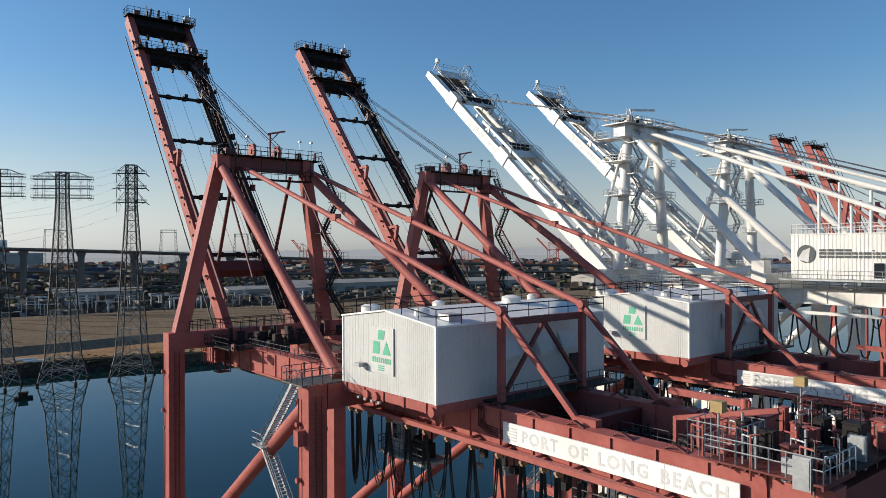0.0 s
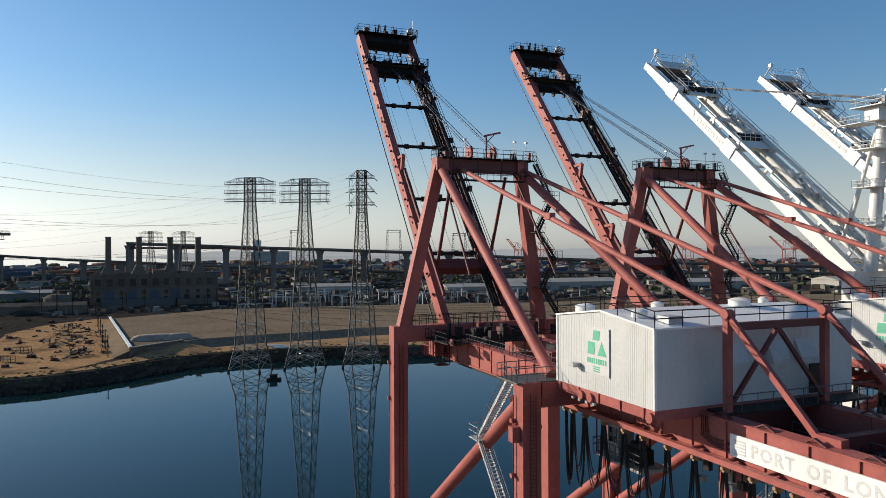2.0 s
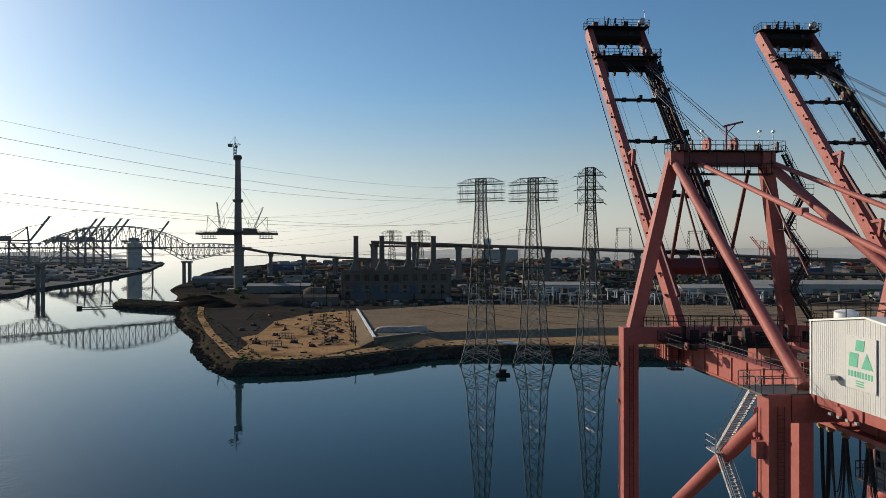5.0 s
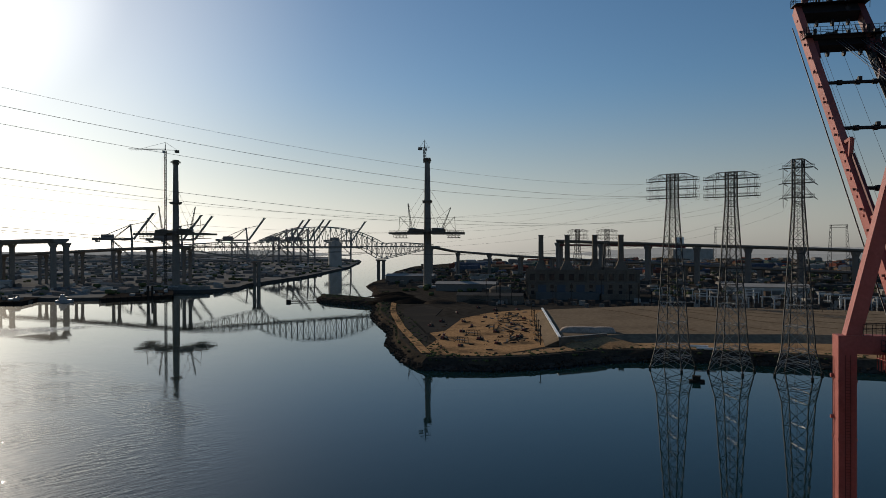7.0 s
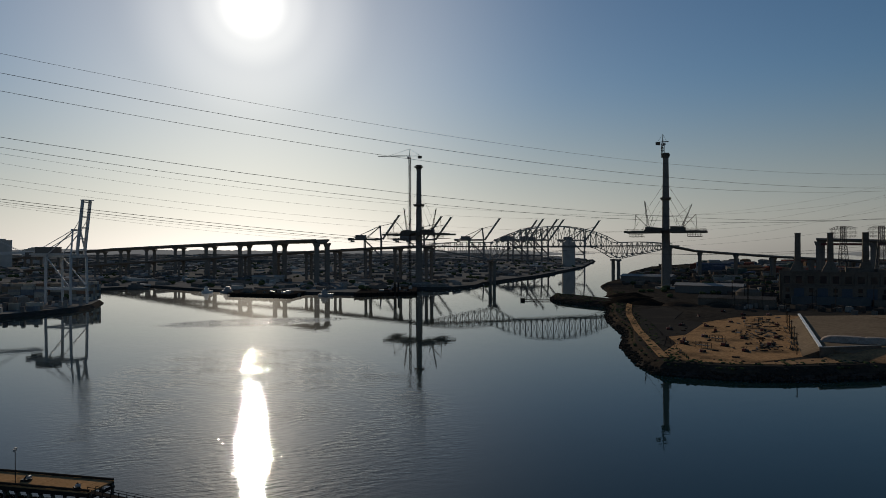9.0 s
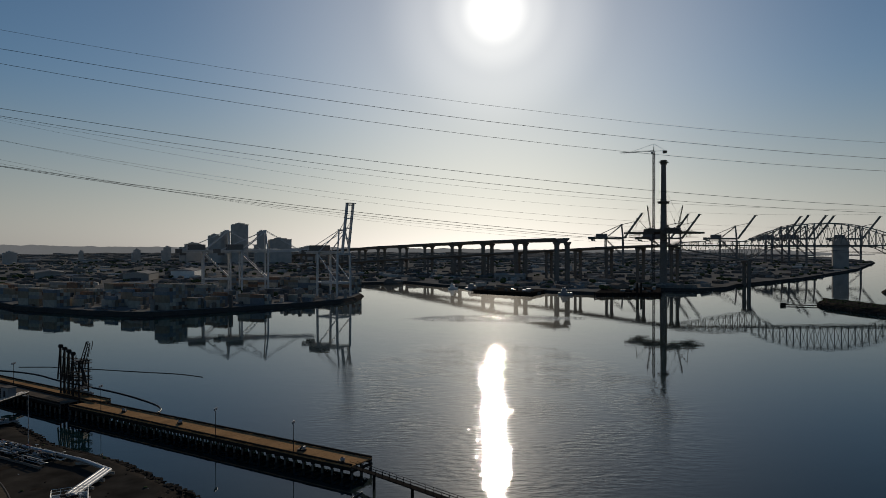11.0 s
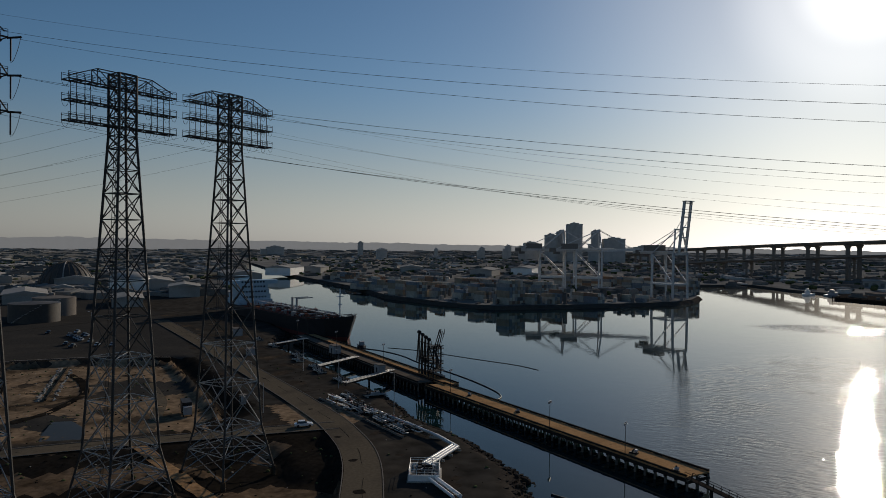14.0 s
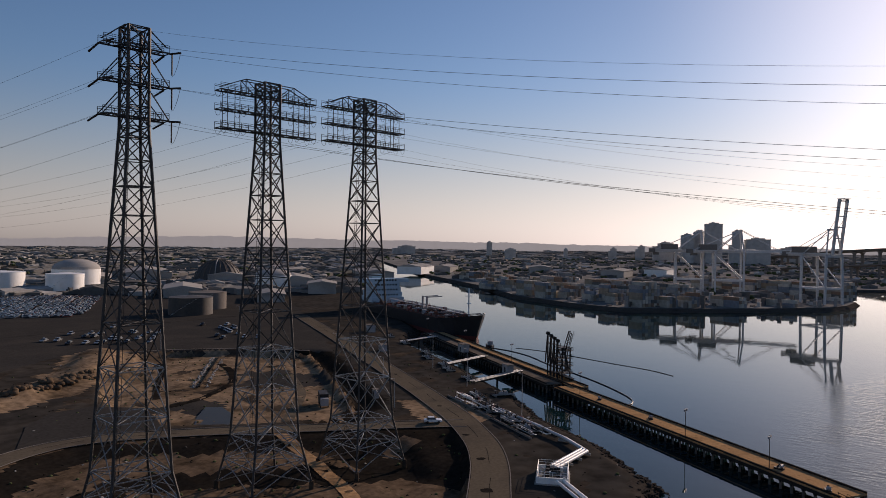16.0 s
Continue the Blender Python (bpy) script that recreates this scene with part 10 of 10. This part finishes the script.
# ---- across the channel and far away ----
def stack(x, y, rz, nx, ny, hs, seed, label):
    """A block of shipping containers, hs high at most."""
    rng = random.Random(seed)
    g = Geo()
    for i in range(nx):
        for j in range(ny):
            for k in range(hs - (rng.random() < 0.35) - (rng.random() < 0.2)):
                g.box(i * 12.7, i * 12.7 + 12.2, j * 2.75, j * 2.75 + 2.44, k * 2.62, k * 2.62 + 2.56)
    solo("container_stack", g, QUAY_BOXES, label, "containers", "container stacks", "stuff", Matrix.Translation((x, y, 3)) @ pose(0, 0, 0, 0, 0, rz))


CL = "tall block of stacked shipping containers on the quay"
for az, d, nx, ny, h, s in ((110.6, 512, 1, 7, 7, 1), (112.4, 570, 1, 4, 3, 2), (114.2, 590, 1, 5, 3, 3), (116.2, 610, 1, 4, 4, 4), (117.9, 600, 1, 5, 5, 5), (119.4, 615, 2, 4, 5, 6), (121.0, 660, 2, 5, 4, 7), (122.4, 720, 2, 5, 4, 28),
                           (113.9, 620, 2, 6, 3, 8), (116.5, 660, 2, 6, 4, 9), (119.2, 720, 2, 6, 3, 10), (108.6, 530, 1, 4, 3, 11), (104.6, 560, 2, 4, 3, 12), (97.4, 585, 2, 6, 6, 13), (107.0, 545, 1, 4, 4, 22), (112.9, 590, 2, 4, 5, 23), (101.0, 590, 2, 3, 2, 24), (101.5, 760, 4, 6, 5, 25), (99.0, 740, 3, 6, 5, 26), (104.5, 780, 4, 6, 5, 27), (121.6, 780, 4, 8, 4, 14),
                           (118.0, 800, 4, 8, 4, 15), (114.0, 740, 4, 9, 4, 16), (110.0, 700, 4, 9, 4, 17), (106.0, 820, 4, 9, 5, 18), (103.0, 840, 4, 8, 4, 19), (100.0, 820, 3, 8, 4, 20), (124.0, 900, 4, 8, 4, 21)):
    quay_land = inset(WEST, 6)
    while True:
        p = polar(az, d)
        c_, s_ = math.cos(radians(62)), math.sin(radians(62))
        if all(inside(p.x + a * c_ - b * s_, p.y + a * s_ + b * c_, quay_land) for a in (0, nx * 12.7) for b in (0, ny * 2.75)) or d > 700:
            break
        d += 4
    stack(p.x, p.y, 62, nx, ny, h, s, CL)
rng = random.Random(71)
g = Geo()
for k in range(330):
    p = polar(rng.uniform(96, 122), rng.uniform(500, 650))
    if inside(p.x, p.y, inset(WEST, 6)):
        w = rng.uniform(0.6, 3)
        g.box(p.x - w, p.x + w, p.y - 1.2, p.y + 1.2, 3, 3 + rng.choice((0.8, 1.2, 2.4, 4, 9)) * rng.uniform(0.6, 1.0))
solo("quay_clutter", g, HOUSES, "scattered plant and boxes along the far quay", "clutter", kind="stuff")


def shed(az, d, lx, ly, h, rz, mt=WHITE, label="long pale warehouse with a shallow pitched roof"):
    c = thing("warehouse", Matrix.Translation(polar(az, d, 3)) @ pose(0, 0, 0, 0, 0, rz), label, "warehouse", "warehouses")
    part("wall", Geo().box(-lx, lx, -ly, ly, 0, h), mt, c)
    part("roof", Geo().poly([(-lx - 1, -ly - 1, h), (lx + 1, -ly - 1, h), (lx + 1, 0, h + ly * 0.18), (-lx - 1, 0, h + ly * 0.18), (lx + 1, ly + 1, h), (-lx - 1, ly + 1, h)], [(0, 1, 2, 3), (3, 2, 4, 5), (1, 4, 2), (0, 3, 5)]), CONCRETE, c)
    for k in range(5):
        part("door", Geo().box(-lx + lx * 0.4 * k + lx * 0.1, -lx + lx * 0.4 * k + lx * 0.3, -ly - 0.1, -ly, 0, h * 0.6), CONCRETE_DK, c)


for az, d, lx, ly, h, rz in ((127.5, 1050, 34, 18, 11, 20), (125.2, 1120, 26, 16, 9, 20), (117.5, 1150, 30, 18, 9, 30), (111.5, 1050, 34, 16, 9, 10), (108.3, 1120, 42, 16, 10, 10), (131.0, 900, 40, 20, 9, 50), (137.2, 720, 36, 16, 10, 50),
                             (142.5, 800, 44, 18, 10, 55), (148.0, 850, 52, 22, 11, 60), (152.0, 760, 40, 20, 10, 60), (145.5, 620, 30, 14, 7, 55), (139.0, 560, 24, 10, 6, 50), (135.0, 640, 20, 12, 9, 45)):
    shed(az, d, lx, ly, h, rz, WHITE if az in (127.5, 108.3) else CONCRETE, "long pale warehouse with a shallow pitched roof" if az in (127.5, 108.3) else "long grey warehouse with a shallow pitched roof")
for az, d, lx, ly, h, rz in ((8, 760, 60, 18, 10, 30), (-4, 820, 50, 18, 9, 30), (14, 700, 40, 14, 8, 32), (26, 720, 36, 14, 8, 30), (48.5, 720, 30, 12, 8, 40), (53, 900, 30, 14, 9, 40), (-14, 900, 60, 20, 10, 30)):
    shed(az, d, lx, ly, h, rz, CONCRETE_DK if 40 < az < 60 else CONCRETE, "long grey industrial shed with a pitched roof")


def tower_block(az, d, w, dep, h, rz, wing, mt=PALE, label="hazy grey high rise block in the distance"):
    c = thing("tower_block", Matrix.Translation(polar(az, d, 3)) @ pose(0, 0, 0, 0, 0, rz), label, "high rise", "distant high rises")
    part("block", Geo().box(-w, w, -dep, dep, 0, h), mt, c)
    part("roof_house", Geo().box(-w * 0.5, w * 0.6, -dep * 0.5, dep * 0.5, h, h + 4), mt, c)
    part("roof_plant", Geo().box(-w * 0.2, w * 0.1, -dep * 0.3, dep * 0.3, h + 4, h + 6), mt, c)
    part("parapet", Geo().box(-w - 0.5, w + 0.5, -dep - 0.5, -dep, h - 2, h + 1), mt, c)
    if wing:
        part("side_wing", Geo().box(-w * 1.7, -w, -dep * 0.7, dep * 0.7, 0, h * wing), mt, c)


for az, d, w, h, wing in ((106.3, 2000, 16, 74, 0), (105.5, 2020, 12, 84, 0.72), (104.45, 2000, 21, 104, 0), (102.8, 1980, 11.5, 84, 0.6), (101.4, 2000, 29, 64, 0), (107.9, 2100, 20, 52, 0.85), (109.7, 2300, 10, 42, 0.8), (111.8, 2300, 9, 34, 0.8), (115.5, 2300, 6, 30, 0), (119.9, 2200, 16, 28, 0),
                          (99.2, 2300, 26, 42, 0), (121.6, 2500, 9, 50, 0), (128.3, 2600, 30, 32, 0.8)):
    tower_block(az, d, w, w * 0.6, h, az + 10, wing)
tower_block(59.1, 1640, 14, 12, 56, 65, 0, CONCRETE, "grey concrete silo block on the far channel bank")
sh = thing("distant_ship", Matrix.Translation(polar(30.8, 2600, 0)) @ pose(0, 0, 0, 0, 0, 60), "pale ship superstructure far out in the haze", "ship")
part("hull", Geo().box(-90, 60, -16, 16, 0, 40), CONCRETE, sh)
part("deckhouse", Geo().box(-80, -50, -14, 14, 40, 80), WHITE, sh)


def sprawl(lands, az0, az1, d0, d1, n, seed, size, high, mt, name_, label, cat):
    rng = random.Random(seed)
    g = Geo()
    for _ in range(n):
        az, d = rng.uniform(az0, az1), d0 + (d1 - d0) * rng.random() ** 1.3
        p = polar(az, d)
        hit = False
        for z, L in lands:
            if inside(p.x, p.y, L):
                hit, zz = True, z
        if not hit or inside(p.x, p.y, FIELD_PTS) or (p.x > -420 and p.y < 560 and p.y > 150) or (47 < az < 66 and d < 780):
            continue
        k = 1 + d / 3000
        w, e, h = rng.uniform(*size) * k, rng.uniform(*size) * k, rng.uniform(*high)
        a = rng.choice((0.3, 0.9, 1.1))
        if rng.random() < 0.18:
            w *= 2.6
        u, v = Vector((math.cos(a), math.sin(a), 0)) * w, Vector((-math.sin(a), math.cos(a), 0)) * e
        q = [p + u * s + v * r + Vector((0, 0, zz + o)) for o in (0, h) for s, r in ((-1, -1), (1, -1), (1, 1), (-1, 1))]
        ridge = [p + u * s + Vector((0, 0, zz + h + min(2.5, e * (0.3 if rng.random() < 0.4 else 0.03)))) for s in (-1, 1)]
        g.poly(q + ridge, [(0, 1, 5, 4), (1, 2, 6, 5), (2, 3, 7, 6), (3, 0, 4, 7), (4, 5, 9, 8), (6, 7, 8, 9), (5, 6, 9), (7, 4, 8)])
    solo(name_, g, mt, label, cat, kind="stuff")


PEN_I, WEST_I, NEAR_I = inset(PENINSULA, 22), inset(WEST, 12), ccw(NEAR)
sprawl([(4, PEN_I)], -30, 60, 620, 2200, 4200, 1, (0.8, 4), (1.5, 5), YARD_SHEDS, "distant_buildings", "scattered sheds and yards behind the peninsula", "buildings")
sprawl([(4, PEN_I)], -30, 50, 1200, 3000, 1600, 2, (4, 8), (3, 12), BOXES, "distant_containers", "distant rows of stacked shipping containers", "containers")
sprawl([(3, WEST_I)], 56, 128, 690, 3800, 3000, 3, (1.2, 6), (1.5, 4.0), HOUSES, "distant_buildings", "hazy spread of harbour buildings across the channel", "buildings")
sprawl([(3, NEAR_I)], 126, 175, 640, 4300, 4200, 4, (2, 9), (2, 5), ROOFS, "distant_buildings", "wide spread of low town buildings inland", "buildings")
sprawl([(3, WEST_I), (3, NEAR_I)], 58, 176, 2300, 4800, 1900, 5, (6, 18), (3, 7), ROOFS, "distant_buildings", "long low sheds and roofs far off towards the horizon", "buildings")
rng = random.Random(81)
g = Geo()
for _ in range(2400):
    az, d = rng.uniform(57, 172), rng.uniform(650, 3600)
    p = polar(az, d)
    if inside(p.x, p.y, WEST_I) or inside(p.x, p.y, NEAR_I):
        r = rng.uniform(1.8, 4.2)
        for _k in range(3):
            g.ball((p.x + rng.uniform(-r, r), p.y + rng.uniform(-r, r), 3 + r * rng.uniform(0.5, 0.9)), r * rng.uniform(0.5, 0.9), 4, 0.85)
solo("distant_trees", g, SHRUB, "dark scattered trees among the far town", "trees", kind="stuff")
g = Geo()
for _ in range(900):
    az, d = rng.uniform(-20, 56), rng.uniform(640, 1500)
    p = polar(az, d)
    if inside(p.x, p.y, PEN_I):
        r = rng.uniform(1.4, 3.6)
        for _k in range(3):
            g.ball((p.x + rng.uniform(-r, r), p.y + rng.uniform(-r, r), 4 + r * 0.6), r * rng.uniform(0.5, 0.9), 4, 0.85)
solo("distant_trees", g, SHRUB, "dark scattered trees behind the power station", "trees", kind="stuff")
# moored boats and barges under the viaduct
for az, d, L, mt in ((87.6, 800, 11, WHITE), (84.4, 745, 34, CONCRETE_DK), (81.5, 728, 30, CONCRETE_DK), (92.5, 905, 40, CONCRETE_DK), (86.0, 790, 20, GREY_BOX), (78.6, 715, 14, GREY_BOX)):
    c = thing("moored_boat", Matrix.Translation(polar(az, d - 8, 0)) @ pose(0, 0, 0, 0, 0, 40 if L > 17 else 80), "white moored motor yacht" if mt is WHITE else "grey flat moored work barge", "boat", "moored boats")
    part("hull", Geo().poly([(-L / 2, -L * 0.13, -0.4), (L * 0.3, -L * 0.13, -0.4), (L / 2, 0, -0.3), (L * 0.3, L * 0.13, -0.4), (-L / 2, L * 0.13, -0.4), (-L / 2, -L * 0.15, 2.2), (L * 0.3, -L * 0.15, 2.4), (L * 0.55, 0, 3), (L * 0.3, L * 0.15, 2.4), (-L / 2, L * 0.15, 2.2)],
                            [(0, 1, 6, 5), (1, 2, 7, 6), (2, 3, 8, 7), (3, 4, 9, 8), (4, 0, 5, 9), (5, 6, 7, 8, 9)]), mt, c)
    part("cabin", Geo().box(-L * 0.3, L * 0.15, -L * 0.09, L * 0.09, 2.3, 5).box(-L * 0.22, L * 0.02, -L * 0.07, L * 0.07, 5, 7.2), mt, c)
# timber wharves along the far bank
for pts, lab in (([(-674, 164), (-679, 230), (-780, 264), (-762, 196)], "low dark timber wharf jutting from the far bank"), ([(-728, 50), (-679, 104), (-730, 128), (-790, 66)], "low dark timber wharf under the viaduct")):
    w = thing("wharf", Matrix.Identity(4), lab, "wharf", "far wharves")
    part("wharf_deck", Geo().prism(ccw(pts), 2.2, 3.3), PILE, w)
    part("wharf_face", Geo().prism(inset(ccw(pts), 1.5), -1, 2.2), PILE, w)
    for k in range(12):
        a, b = Vector((*pts[0], 0)), Vector((*pts[1], 0))
        q = a.lerp(b, k / 11)
        part("fender_pile", Geo().tube((q.x + 0.4, q.y, -1), (q.x + 0.4, q.y, 4.0), 0.45, 7), PILE, w)
    rng = random.Random(int(-pts[0][0]))
    for k in range(9):
        q = Vector((*pts[0], 3.3)).lerp(Vector((*pts[1], 3.3)), rng.uniform(0.1, 0.9)).lerp(Vector((*pts[2], 3.3)), rng.uniform(0.1, 0.5))
        e = rng.uniform(1.0, 3.0)
        solo("wharf_crate", Geo().box(-e, e, -1.2, 1.2, 0, rng.uniform(1.2, 3.0)), rng.choice((GREY_BOX, PILE, CONCRETE_DK, WHITE)), "boxy plant standing on the far wharf", "crate", "wharf crates", m=Matrix.Translation(q) @ pose(0, 0, 0, 0, 0, rng.uniform(0, 180)))
for x, y in ((-676, 206), (-677, 210)):
    solo("mooring_pile", Geo().tube((x, y, -1), (x, y, 13), 1.1, 10, 0.9), PILE, "tall dark mooring pile standing by the wharf", "pile", "mooring piles")
shed(83.0, 960, 20, 8, 7, 75, CONCRETE, "pale flat shed on the far bank below the viaduct")
# small spit pier, channel marker
solo("spit_pier", Geo().box(-16, 16, -1.2, 1.2, 0.6, 1.2).box(-19, -15, -2, 2, 0, 2.2), PILE, "small dark jetty off the rocky spit", "jetty", m=Matrix.Translation(polar(61.2, 634)) @ pose(0, 0, 0, 0, 0, 61))
# far red cranes behind the red ones, across the harbour
for az, d in ((11.3, 2000), (9.5, 2050), (4.4, 2100), (2.8, 2150), (-1.6, 2150), (-8.5, 1900), (-10.2, 1950), (14.5, 2300)):
    sts_crane(polar(az, d, 4), 60, 45, 0.95, "distant red quay crane across the harbour", "distant red cranes", RED)
